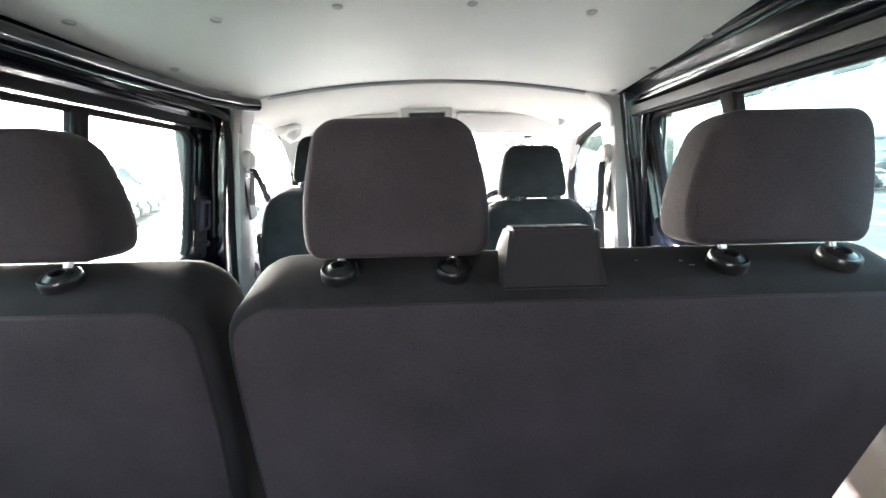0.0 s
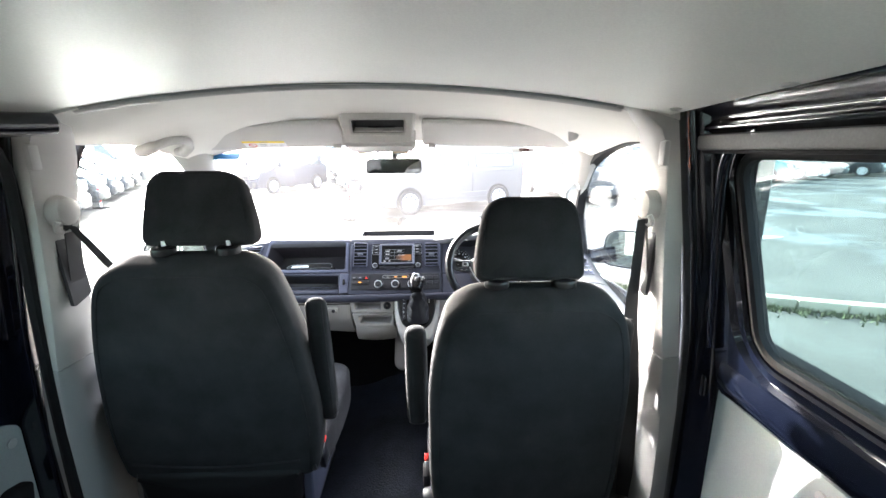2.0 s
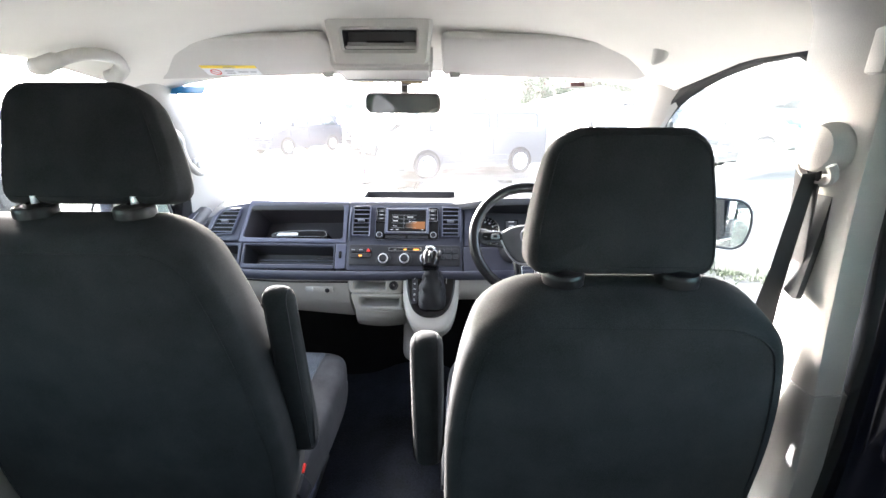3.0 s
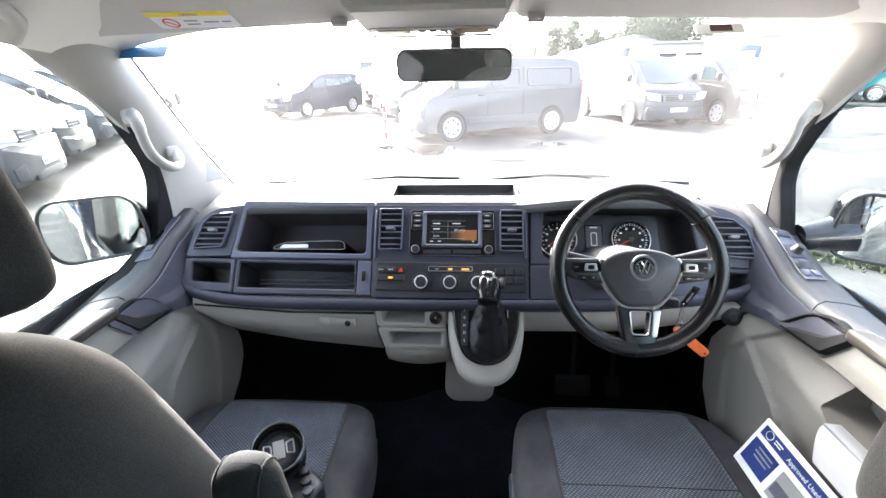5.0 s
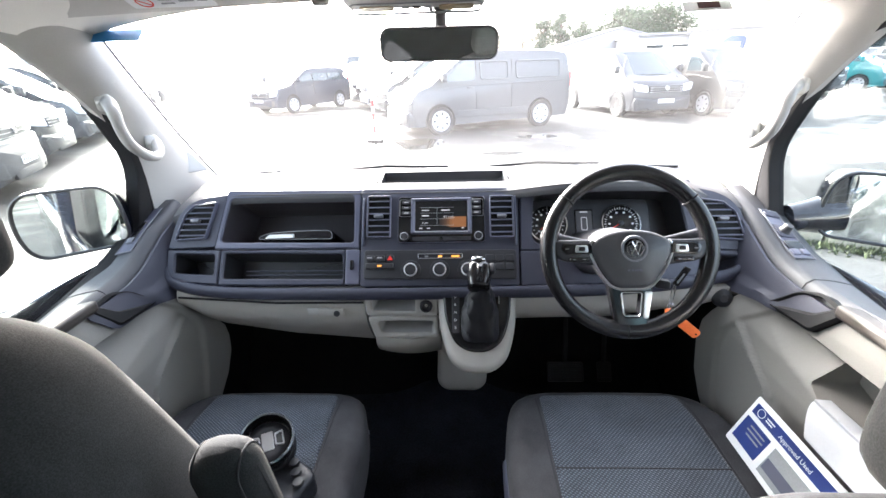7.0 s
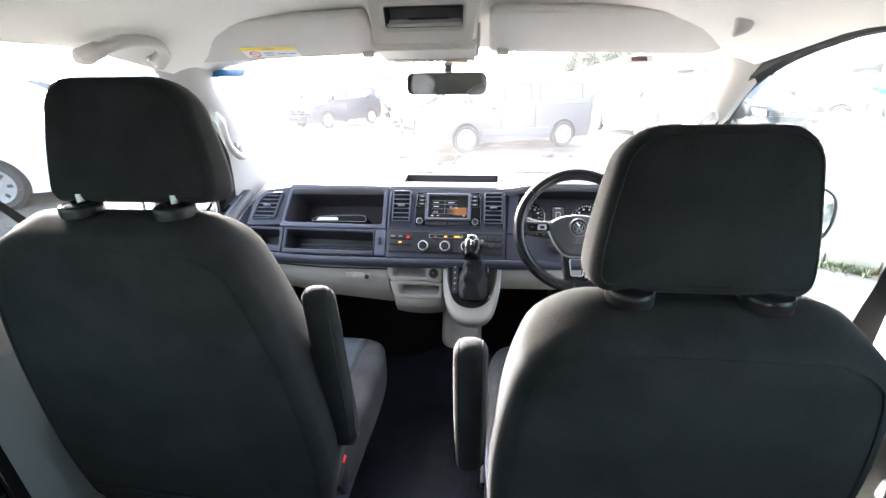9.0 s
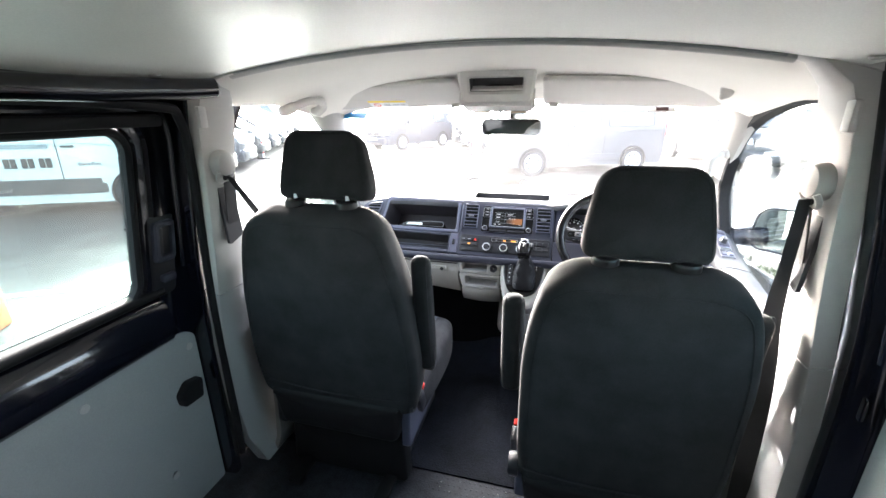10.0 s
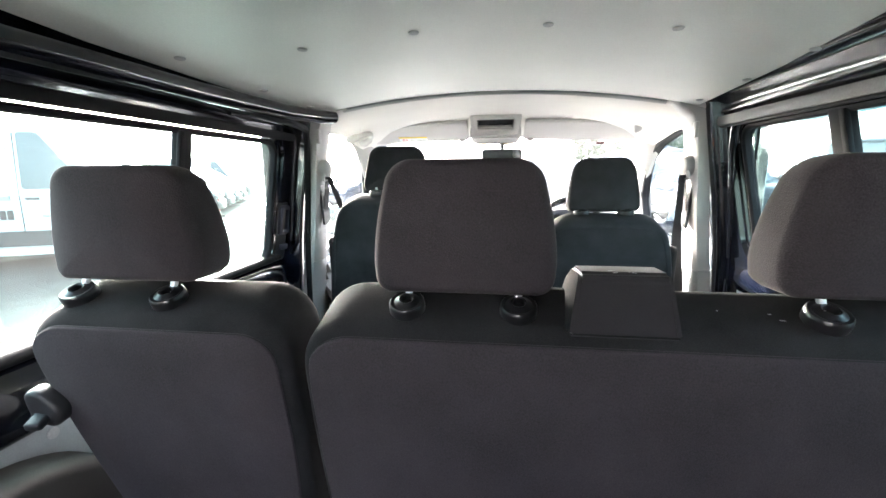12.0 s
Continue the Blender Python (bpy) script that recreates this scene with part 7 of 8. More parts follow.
# ---- outside: the yard ----
def asphalt_mat():
    """Wet tarmac: dark where soaked, glossy in the puddles."""
    m = mat("wet_tarmac", (0.038, 0.0375, 0.035), 0.75, vary=0.7, scale=0.9, fine=35, bump=0.6, depth=0.012)
    n, k = m.node_tree.nodes, m.node_tree.links
    co, b = n["Texture Coordinate"], n["Principled BSDF"]
    pud = n.new("ShaderNodeTexNoise")
    pud.inputs["Scale"].default_value, pud.inputs["Detail"].default_value = 0.45, 5
    k.new(co.outputs["Object"], pud.inputs["Vector"])
    ramp = n.new("ShaderNodeMapRange")
    ramp.inputs["From Min"].default_value, ramp.inputs["From Max"].default_value = 0.5, 0.62
    ramp.inputs["To Min"].default_value, ramp.inputs["To Max"].default_value = 0.78, 0.35
    k.new(pud.outputs["Fac"], ramp.inputs["Value"])
    k.new(ramp.outputs["Result"], b.inputs["Roughness"])
    b.inputs["Specular IOR Level"].default_value = 0.3
    return m


TARMAC = asphalt_mat()
ground = part("ground", sheet(lambda u, v: (-400 + 800 * u, -300 + 900 * v, 0), 8, 8), TARMAC)
tagged(ground, "wet grey tarmac yard with puddles", "ground", kind="structure")
CONCRETE = mat("kerb_concrete", (0.27, 0.255, 0.20), 0.8, vary=0.2, scale=3, fine=40, bump=0.4, depth=0.004)
GRASS = mat("verge_moss", (0.045, 0.058, 0.024), 0.9, vary=0.5, scale=4, fine=30, bump=0.8, depth=0.02)
PAINT = mat("road_paint", (0.6, 0.6, 0.56), 0.7, vary=0.25, scale=3, fine=40)
WALLS = mat("shed_cladding", (0.30, 0.30, 0.31), 0.6, vary=0.08, scale=0.3, fine=8)
SHEDROOF = mat("shed_roof", (0.20, 0.20, 0.22), 0.6, vary=0.1, scale=0.3, fine=8)

kerb = empty("kerb", pose(0, 0, 0), "pale concrete kerb with a mossy edge beside the van", "kerb", kind="structure")
kp = smooth_path([(1.9, 7.2, 0), (2.9, 6.2, 0), (3.9, 5.55, 0), (5.2, 5.05, 0), (7.0, 4.6, 0), (10, 4.2, 0), (16, 3.8, 0)], 3)
for i in range(len(kp) - 1):
    a, b = kp[i], kp[i + 1]
    d = (b - a)
    ang = math.degrees(math.atan2(d.y, d.x))
    part("kerb_stone", moved(box(d.length - 0.012, 0.14, 0.16, 0.015, 2), pose((a.x + b.x) / 2, (a.y + b.y) / 2, 0.03, 0, 0, ang)), CONCRETE, kerb)
gr = random.Random(4)
tuft = bmesh.new()
for i in range(2600):
    s = gr.random() * (len(kp) - 1)
    j = int(s)
    p = kp[j].lerp(kp[j + 1], s - j)
    d = (kp[j + 1] - kp[j]).normalized()
    off = 0.10 + abs(gr.gauss(0, 0.10))
    q = p + Vector((d.y, -d.x, 0)) * off
    h, a = 0.02 + 0.05 * gr.random(), gr.random() * 6.28
    w = Vector((math.cos(a), math.sin(a), 0)) * 0.012
    t = q + Vector((gr.uniform(-0.03, 0.03), gr.uniform(-0.03, 0.03), h))
    tuft.faces.new([tuft.verts.new(q - w), tuft.verts.new(q + w), tuft.verts.new(t)])
tagged(part("grass_tufts", tuft, GRASS, None, smooth=False), "short green grass and moss along the kerb", "grass", kind="stuff")

for x, y, ln, ang in ((-4.6, 3.9, 3.2, 32), (-4.3, 1.4, 3.2, 32), (12.0, 18.2, 6.0, 20)):
    mk = part("bay_line", moved(box(ln, 0.10, 0.006, 0), pose(x, y, 0.004, 0, 0, ang)), PAINT)
    tagged(mk, "worn white bay line painted on the tarmac", "road marking", "bay lines", "structure")

WATER = mat("puddle_water", (0.02, 0.019, 0.016), 0.03, vary=0.2, scale=1.0, fine=6, bump=0.0)
pr = random.Random(17)
for x, y, rx, ry in ((-1.15, 11.55, 0.95, 0.85), (1.95, 12.25, 0.55, 0.28), (2.6, 11.1, 0.30, 0.12), (0.9, 10.3, 0.45, 0.2), (-5.9, 6.0, 0.5, 0.25), (6.5, 9.2, 0.9, 0.35)):
    k = [pr.uniform(0.75, 1.1) for _ in range(12)]
    rim = round_poly([(x + rx * k[i] * math.cos(i * math.pi / 6), y + ry * k[i] * math.sin(i * math.pi / 6)) for i in range(12)], 0.12, 3)
    pud = bmesh.new()
    bridge(pud, [[(a, b, 0.001) for a, b in rim], [(a, b, 0.004) for a, b in inset(rim, 0.01)]])
    tagged(part("water", pud, WATER, smooth=False), "shallow puddle standing on the wet tarmac", "puddle", "puddles", "structure")

TYRE = mat("tyre_rubber", (0.015, 0.015, 0.016), 0.8, vary=0.2)
ALLOY = mat("wheel_alloy", (0.34, 0.345, 0.36), 0.4, 0.2, vary=0.05)
DARK_ALLOY = mat("dark_wheel_alloy", (0.03, 0.03, 0.033), 0.35, 0.5, vary=0.05)
CAR_GLASS = mat("vehicle_glass", (0.02, 0.03, 0.035), 0.05, vary=0.1, bump=0, spec=0.8)
LAMP_GLASS = mat("headlamp_glass", (0.6, 0.62, 0.65), 0.1, vary=0.1, bump=0)
TAIL = mat("tail_lamp", (0.5, 0.02, 0.02), 0.2)
PLATE = mat("number_plate", (0.75, 0.75, 0.7), 0.4)
BUMPER = mat("bumper_plastic", (0.03, 0.031, 0.033), 0.6)
PAINTS = {}


def paint(name, color, rough=0.35):
    if name not in PAINTS:
        PAINTS[name] = mat(name + "_vehicle_paint", color, rough, vary=0.05, scale=1.5, fine=20, bump=0.0, coat=0.4, spec=0.25)
    return PAINTS[name]


def vehicle(kind, label, category, body_paint, m, wheels=ALLOY, dark_bumper=False, sign=False):
    """A vehicle whose nose points along local +x, standing on z = 0, with its middle at the origin."""
    # length, width, height, bonnet height, bonnet length, screen run, wheelbase, wheel radius, roof tail
    L, Wd, H, hb, bl, sr, wb, wr = {"van": (4.9, 1.90, 1.97, 1.12, 0.62, 1.05, 3.0, 0.345), "big": (5.95, 2.04, 2.55, 1.22, 0.70, 1.05, 3.64, 0.36),
                                    "car": (4.4, 1.80, 1.70, 1.02, 0.85, 0.95, 2.70, 0.33), "low": (4.5, 1.82, 1.52, 0.92, 1.05, 1.0, 2.65, 0.33)}[kind]
    v = empty({"van": "van", "big": "delivery_van", "car": "estate_car", "low": "hatchback_car"}[kind], m, label, category, "parked vehicles")
    f = L / 2
    belt = hb + 0.10
    fa, ra = f - 0.90, f - 0.90 - wb          # axles
    gc = 0.20                                  # sill height
    top = [(f - 0.02, 0.55), (f - 0.05, hb - 0.25), (f - 0.18, hb - 0.06), (f - bl, hb + 0.03), (f - bl - sr, H - 0.10), (f - bl - sr - 0.35, H - 0.02), (f - bl - sr - 1.0, H), (-f + 0.5, H - 0.02), (-f + 0.12, H - 0.10),
           (-f + (0.05 if kind in ("van", "big") else 0.35), H - 0.35), (-f + 0.01, belt), (-f, 0.5)]
    prof = round_poly([(x, z) for x, z in top] + [(-f + 0.05, gc + 0.05), (f - 0.10, gc + 0.02)], [0.06, 0.1, 0.15, 0.15, 0.2, 0.3, 0.3, 0.2, 0.12, 0.2, 0.1, 0.05, 0.05, 0.05], 3)
    prof = prof[::-1]

    def half(z):
        """The tumblehome of the sides."""
        if z < belt:
            return Wd / 2 - 0.03 * max(0, (0.6 - z) / 0.4)
        return Wd / 2 - 0.12 * ((z - belt) / (H - belt)) ** 1.3 - 0.02
    bm, rings = bmesh.new(), []
    for s in (-1, -0.97, -0.85, -0.4, 0, 0.4, 0.85, 0.97, 1):
        edge = abs(s)
        sh = 0.0 if edge < 0.9 else (0.035 if edge < 0.98 else 0.10)
        ring = []
        for x, z in prof:
            cx, cz = x, z
            if sh:
                cx = x - math.copysign(min(sh, abs(x)), x) * (1.0 if abs(x) > f - 0.6 else 0.0)
                cz = z - (sh * 0.8 if z > H - 0.5 else 0)
            bowed = -0.10 * s * s if x > f - 0.4 else 0.0
            ring.append((cx + bowed, s * half(z), cz))
        rings.append(ring)
    bridge(bm, rings)
    part("body", bm, body_paint, v, angle=35)
    # bumper and sills
    bmp = BUMPER if dark_bumper else body_paint
    btop = 0.80 if dark_bumper else 0.60
    o = round_poly([(-Wd / 2 + 0.06, 0.22), (Wd / 2 - 0.06, 0.22), (Wd / 2 - 0.02, 0.46), (Wd / 2 - 0.05, btop), (-Wd / 2 + 0.05, btop), (-Wd / 2 + 0.02, 0.46)], 0.05, 3)
    bm = pillow(o, 0.16, 0.03, 0.0, 0.02, 0, 3)
    for q in bm.verts:
        q.co.y += 0.14 * (abs(q.co.x) / (Wd / 2)) ** 2.5
    XF = Matrix(((0, -1, 0, f + 0.045), (1, 0, 0, 0), (0, 0, 1, 0), (0, 0, 0, 1)))
    part("front_bumper", moved(bm, XF), bmp, v)

    def nose(name, pts, depth, mt, off, z0=0, parent=v, r=0.02, label=""):
        bm = pillow(round_poly(pts, r, 3), depth, min(0.006, depth * 0.3), 0, 0.0, 0, 2)
        for q in bm.verts:
            q.co.y += 0.14 * (abs(q.co.x) / (Wd / 2)) ** 2.5
        return part(name, moved(bm, XF @ pose(0, off, 0)), mt, parent, label)

    nose("lower_grille", [(-0.50, 0.25), (0.50, 0.25), (0.56, 0.42), (-0.56, 0.42)], 0.05, BUMPER, -0.012)
    for q in (-1, 1):
        pts = [(q * 0.64, 0.28), (q * (Wd / 2 - 0.12), 0.32), (q * (Wd / 2 - 0.10), 0.50), (q * 0.68, 0.54)]
        nose("side_intake", pts if q > 0 else pts[::-1], 0.06, BUMPER, -0.014)
        part("bonnet_crease", tube([(f - 0.20, q * 0.52, hb - 0.035), (f - bl * 0.6, q * 0.60, hb + 0.012), (f - bl, q * 0.66, hb + 0.03)], 0.012, 6), body_paint, v)
        part("waist_crease", tube([(f - 0.75, q * (half(belt - 0.06) + 0.001), belt - 0.16), (fa - 0.6, q * (half(belt - 0.06) + 0.001), belt - 0.07), (-f + 0.25, q * (half(belt - 0.06) + 0.001), belt - 0.05)], 0.009, 6), body_paint, v)
    g = nose("grille", [(-0.50, hb - 0.40), (0.50, hb - 0.40), (0.56, hb - 0.20), (-0.56, hb - 0.20)], 0.10, BUMPER, 0.025)
    for k in range(3):
        nose("grille_bar", [(-0.52, hb - 0.385 + 0.06 * k), (0.52, hb - 0.385 + 0.06 * k), (0.52, hb - 0.370 + 0.06 * k), (-0.52, hb - 0.370 + 0.06 * k)], 0.02, SATIN, 0.015, parent=g, r=0.004)
    part("badge", moved(lathe([(0, 0), (0.055, 0), (0.065, 0.01), (0.065, 0.03)], 16), XF @ pose(0, 0.0, hb - 0.28)), CHROME, v)
    for s in (-1, 1):
        pts = [(s * 0.56, hb - 0.38), (s * (Wd / 2 - 0.06), hb - 0.34), (s * (Wd / 2 - 0.03), hb - 0.14), (s * 0.60, hb - 0.20)]
        nose("headlight", pts if s > 0 else pts[::-1], 0.16, LAMP_GLASS, 0.02, r=0.04)
        part("tail_light", box(0.06, 0.12, 0.42, 0.02, 2, at=(-f + 0.03, s * (Wd / 2 - 0.09), belt - 0.05)), TAIL, v)
        # side glass
        zb, zt = belt + 0.04, H - 0.24
        xA, xB = f - bl - 0.30, f - bl - sr + 0.10
        front_glass = round_poly([(xA - 0.95, zb), (xA - 0.02, zb), (xB - 0.02, zt), (xA - 0.95, zt)], 0.05, 3)
        rows = [front_glass]
        if kind in ("car", "low"):
            rows.append(round_poly([(xA - 1.85, zb), (xA - 1.0, zb), (xA - 1.0, zt), (xA - 1.80, zt)], 0.05, 3))
            rows.append(round_poly([(-f + 0.45, zb), (xA - 1.90, zb), (xA - 1.86, zt), (-f + 0.65, zt)], 0.05, 3))
        for o in rows:
            bm = bmesh.new()
            bridge(bm, [[(x, s * (half(z) + 0.004), z) for x, z in o], [(x, s * (half(z) - 0.02), z) for x, z in o]])
            part("side_window", bm, CAR_GLASS, v)
        # door cuts, handle, rubbing strip
        for x in ((xA - 2.05, xA - 1.0, xA + 0.02) if kind in ("van", "big") else (xA - 0.98, xA + 0.02)):
            bm = bmesh.new()
            zz = [gc + 0.15, 0.7, belt, H - 0.25]
            bridge(bm, [[(x - 0.006, s * (half(z) + 0.003), z), (x + 0.006, s * (half(z) + 0.003), z), (x + 0.006, s * (half(z) - 0.01), z), (x - 0.006, s * (half(z) - 0.01), z)] for z in zz])
            part("door_gap", bm, BUMPER, v)
        if kind in ("van", "big"):
            bm = bmesh.new()
            for xa, xb in ((xA - 1.94, xA - 1.10), (-f + 0.40, xA - 2.16)):  # pressed blank panels
                o = dense(round_poly([(xa, zb), (xb, zb), (xb, zt - 0.02), (xa, zt - 0.02)], 0.09, 4), 0.2)
                bridge(bm, [[(x, s * (half(z) + e), z) for x, z in inset(o, d)] for d, e in ((0.0, 0.001), (0.008, 0.014), (0.03, 0.014), (0.04, 0.002))], cap0=False, cap1=False)
            part("side_pressing", bm, body_paint, v)
            part("rub_strip", box(wb - 2 * wr - 0.2, 0.02, 0.16, 0.006, 1, at=((fa + ra) / 2, s * (Wd / 2 + 0.002), 0.48)), BUMPER if dark_bumper else body_paint, v)
        part("door_handle", box(0.20, 0.03, 0.035, 0.01, 1, at=(xA - 0.82, s * (Wd / 2 + 0.008), belt - 0.12)), body_paint if not dark_bumper else BUMPER, v)
        part("side_mirror", moved(pillow(rect(0.16, 0.22 if kind != "low" else 0.15, 0.04), 0.12, 0.02, 0.04), Matrix(((0, 1, 0, xA - 0.10), (s, 0, 0, s * (Wd / 2 + 0.12)), (0, 0, 1, belt + 0.14), (0, 0, 0, 1)))), BUMPER if dark_bumper else body_paint, v)
        for x in (fa, ra):
            w = part("wheel", moved(lathe([(wr * 0.70, -0.09), (wr * 0.93, -0.10), (wr, -0.07), (wr, 0.07), (wr * 0.93, 0.10), (wr * 0.70, 0.09)], 28), pose(x, s * (Wd / 2 - 0.075), wr)), TYRE, v)
            part("rim", moved(lathe([(0, 0.10), (wr * 0.25, 0.105), (wr * 0.55, 0.09), (wr * 0.66, 0.102), (wr * 0.72, 0.105), (wr * 0.72, -0.05)], 28), Matrix(((1, 0, 0, x), (0, s, 0, s * (Wd / 2 - 0.075)), (0, 0, 1, wr), (0, 0, 0, 1)))), wheels, w)
            for k in range(7):
                a = 2 * math.pi * k / 7
                part("rim_slot", moved(box(wr * 0.34, 0.012, wr * 0.13, 0.004, 1), pose(x, s * (Wd / 2 + 0.016), wr) @ pose(0, 0, 0, 0, math.degrees(a), 0) @ pose(wr * 0.45, 0, 0)), TYRE, w)
            # Black disc stands for the shaded wheel well; the body has no hollow.
            part("arch_void", moved(lathe([(0, -0.02), (wr * 1.13, -0.02), (wr * 1.13, 0.004), (0, 0.004)], 24), Matrix(((1, 0, 0, x), (0, s, 0, s * (Wd / 2 - 0.001)), (0, 0, 1, wr + 0.02), (0, 0, 0, 1)))), RUBBER, v)
            arch = [(wr * 1.16 * math.cos(a), wr * 1.16 * math.sin(a)) for a in np.linspace(-0.35, math.pi + 0.35, 18)]
            bm = bmesh.new()
            bridge(bm, [[(x + p[0] * q, s * (Wd / 2 + o), wr + p[1] * q) for p in arch] for q, o in ((1.0, 0.012), (1.0, -0.02), (0.86, -0.03), (0.86, 0.0))], closed=False, cap0=False, cap1=False)
            part("wheel_arch", bm, BUMPER, v)
    # windscreen
    x0, z0, x1, z1 = f - bl - 0.04, hb + 0.06, f - bl - sr + 0.03, H - 0.13
    bm = bmesh.new()
    rings = []
    for t in np.linspace(0, 1, 5):
        x, z = x0 + (x1 - x0) * t, z0 + (z1 - z0) * t
        hw = half(z) - 0.09
        rings.append([(x + 0.02 - 0.10 * (k / 4) ** 2 + 0.0, k / 4 * hw, z + 0.022) for k in range(-4, 5)])
    bridge(bm, rings, closed=False, cap0=False, cap1=False)
    part("windscreen", bm, CAR_GLASS, v)
    part("number_plate", moved(box(0.012, 0.52, 0.11, 0.003, 1), pose(f + 0.066, 0, 0.50)), PLATE, v)
    for k in range(7):
        if k != 4:
            part("plate_mark", box(0.004, 0.036, 0.07, 0, at=(f + 0.073, -0.21 + 0.068 * k, 0.50)), BUMPER, v)
    return v


def heading(x, y, h):
    return pose(x, y, 0, 0, 0, h)


def by_wheel(kind, x, y, h, near):
    """Place so that the front wheel on the near side (1: left of the vehicle) stands at x, y."""
    L, Wd = {"van": (4.9, 1.90), "big": (5.95, 2.04), "car": (4.4, 1.80), "low": (4.5, 1.82)}[kind]
    c, s = math.cos(radians(h)), math.sin(radians(h))
    lx, ly = L / 2 - 0.90, near * (Wd / 2 - 0.10)
    return heading(x - (lx * c - ly * s), y - (lx * s + ly * c), h)


GREY = paint("mid_grey", (0.055, 0.059, 0.066))
SILVER = paint("grey", (0.045, 0.047, 0.052))
DARKG = paint("dark_grey", (0.03, 0.031, 0.033))
DNAVY = paint("dark_blue", (0.02, 0.025, 0.04))
WHITE = paint("white", (0.55, 0.55, 0.54))
TEAL = paint("teal", (0.02, 0.16, 0.17))
BLACKP = paint("black", (0.02, 0.022, 0.025))

H1 = 180 + math.degrees(math.atan2(1.27, 2.66))     # nose to the left and towards the van
vehicle("van", "grey panel van parked across the yard", "van", GREY, by_wheel("van", -0.43, 12.9, H1, 1))
H2 = math.degrees(math.atan2(-3.08, 0.69))
vehicle("van", "silver grey passenger van facing the camera with dark wheels", "van", SILVER, by_wheel("van", 5.09, 15.77, H2, -1), DARK_ALLOY)
vehicle("van", "dark grey passenger van parked beside another", "van", DARKG, by_wheel("van", 7.6, 15.6, H2, -1), ALLOY)
vehicle("car", "dark blue tall estate car at the yard's far side", "car", DNAVY, by_wheel("car", -8.1, 20.3, -118, -1))
ROW = [(-2.6, 16.9, DARKG), (-3.55, 19.3, WHITE), (-4.5, 21.6, DARKG), (-5.4, 24.0, SILVER), (-6.4, 26.4, WHITE), (-7.4, 28.8, DARKG), (-8.4, 31.2, WHITE)]
for x, y, p in ROW:
    vehicle("van", "van in a long parked row seen nose on", "van", p, by_wheel("van", x + 0.9, y + 0.3, H1, 1))
vehicle("big", "white high-roof van at the head of the far row", "van", WHITE, by_wheel("big", -9.5, 38.5, -95, -1), dark_bumper=True)

H3 = math.degrees(math.atan2(0.45, 0.89))
deliv = vehicle("big", "white delivery van with dark lower half and lettering on its side", "van", WHITE, by_wheel("big", -7.1, 6.98, H3, -1), mat("grey_steel_wheel", (0.16, 0.165, 0.17), 0.45, 0.2, vary=0.1), dark_bumper=True)
for tx, zz, cx in (("NATIONWIDE", 1.66, -0.01), ("NEXT DAY", 1.555, -0.10), ("DELIVERY", 1.445, -0.09)):
    ob = lettering("side_lettering", tx, 0.115, DARKG, deliv, Matrix(((1, 0, 0, cx), (0, 0, -1, -1.0), (0, 1, 0, zz), (0, 0, 0, 1))), 0.012)
part("web_mark", box(1.1, 0.02, 0.10, 0, at=(0.30, -1.012, 1.22)), GREY_INK, deliv)
for k in range(6):
    part("number_mark", box(0.075, 0.02, 0.16, 0, at=(0.20 + 0.10 * k + 0.06 * (k // 2), -1.018, 0.93)), DARKG, deliv)
lettering("side_lettering", "Burry Port", 0.08, GREY_INK, deliv, Matrix(((1, 0, 0, 1.42), (0, 0, -1, -1.018), (0, 1, 0, 0.90), (0, 0, 0, 1))), 0.012)
part("lower_cladding", box(2.7, 0.03, 0.26, 0.01, 1, at=(0.2, -1.02, 0.52)), BUMPER, deliv)
ox, oy = -0.455, 0.89
for k, (p, kd) in enumerate(((DARKG, "van"), (GREY, "van"), (DARKG, "van"), (SILVER, "van"), (GREY, "van"), (DARKG, "van"), (WHITE, "big"))):
    vehicle(kd, "van parked in the row along the yard's edge", "van", p, by_wheel(kd, -7.5 + ox * 2.75 * (k + 1), 7.1 + oy * 2.75 * (k + 1), H3, -1), dark_bumper=kd == "big")

# the row on the driver's side
H4 = -50
w = vehicle("big", "white delivery van with grey bumper in the facing row", "van", WHITE, by_wheel("big", 14.7, 21.2, H4, -1), dark_bumper=True)
part("lower_cladding", box(2.7, 0.03, 0.26, 0.01, 1, at=(0.2, -1.02, 0.52)), BUMPER, w)
for k in range(4):
    part("number_mark", box(0.075, 0.03, 0.16, 0, at=(-0.15 + 0.10 * k + 0.06 * (k // 2), -1.012, 1.28)), DARKG, w)
SIDE = Matrix(((1, 0, 0, -1.2), (0, 1, 0, -1.03), (0, 0, 1, 1.9), (0, 0, 0, 1)))
logo = part("side_logo", moved(pillow(round_poly([(-0.55, -0.05), (0.60, -0.05), (0.62, 0.55), (0.0, 0.62), (-0.35, 0.35)], 0.12, 4), 0.12, 0.004, 0), SIDE), paint("sign_blue", (0.03, 0.06, 0.3), 0.4), w, "blue and red printed emblem")
part("logo_mark", moved(box(0.80, 0.02, 0.28, 0.06, 2), SIDE @ pose(0.05, -0.006, 0.18)), paint("signal_white", (0.8, 0.8, 0.78), 0.5), logo)
part("logo_field", moved(pillow(round_poly([(-0.30, -0.50), (0.25, -0.52), (0.45, -0.16), (-0.40, -0.16)], 0.08, 4), 0.12, 0.004, 0), SIDE), paint("signal_red", (0.65, 0.03, 0.03), 0.5), logo)
vehicle("van", "teal green passenger van parked beside a white van", "van", TEAL, by_wheel("van", 18.2, 22.9, H4, -1))
vehicle("low", "white hatchback in the facing row", "car", WHITE, by_wheel("low", 21.3, 24.6, H4, -1))
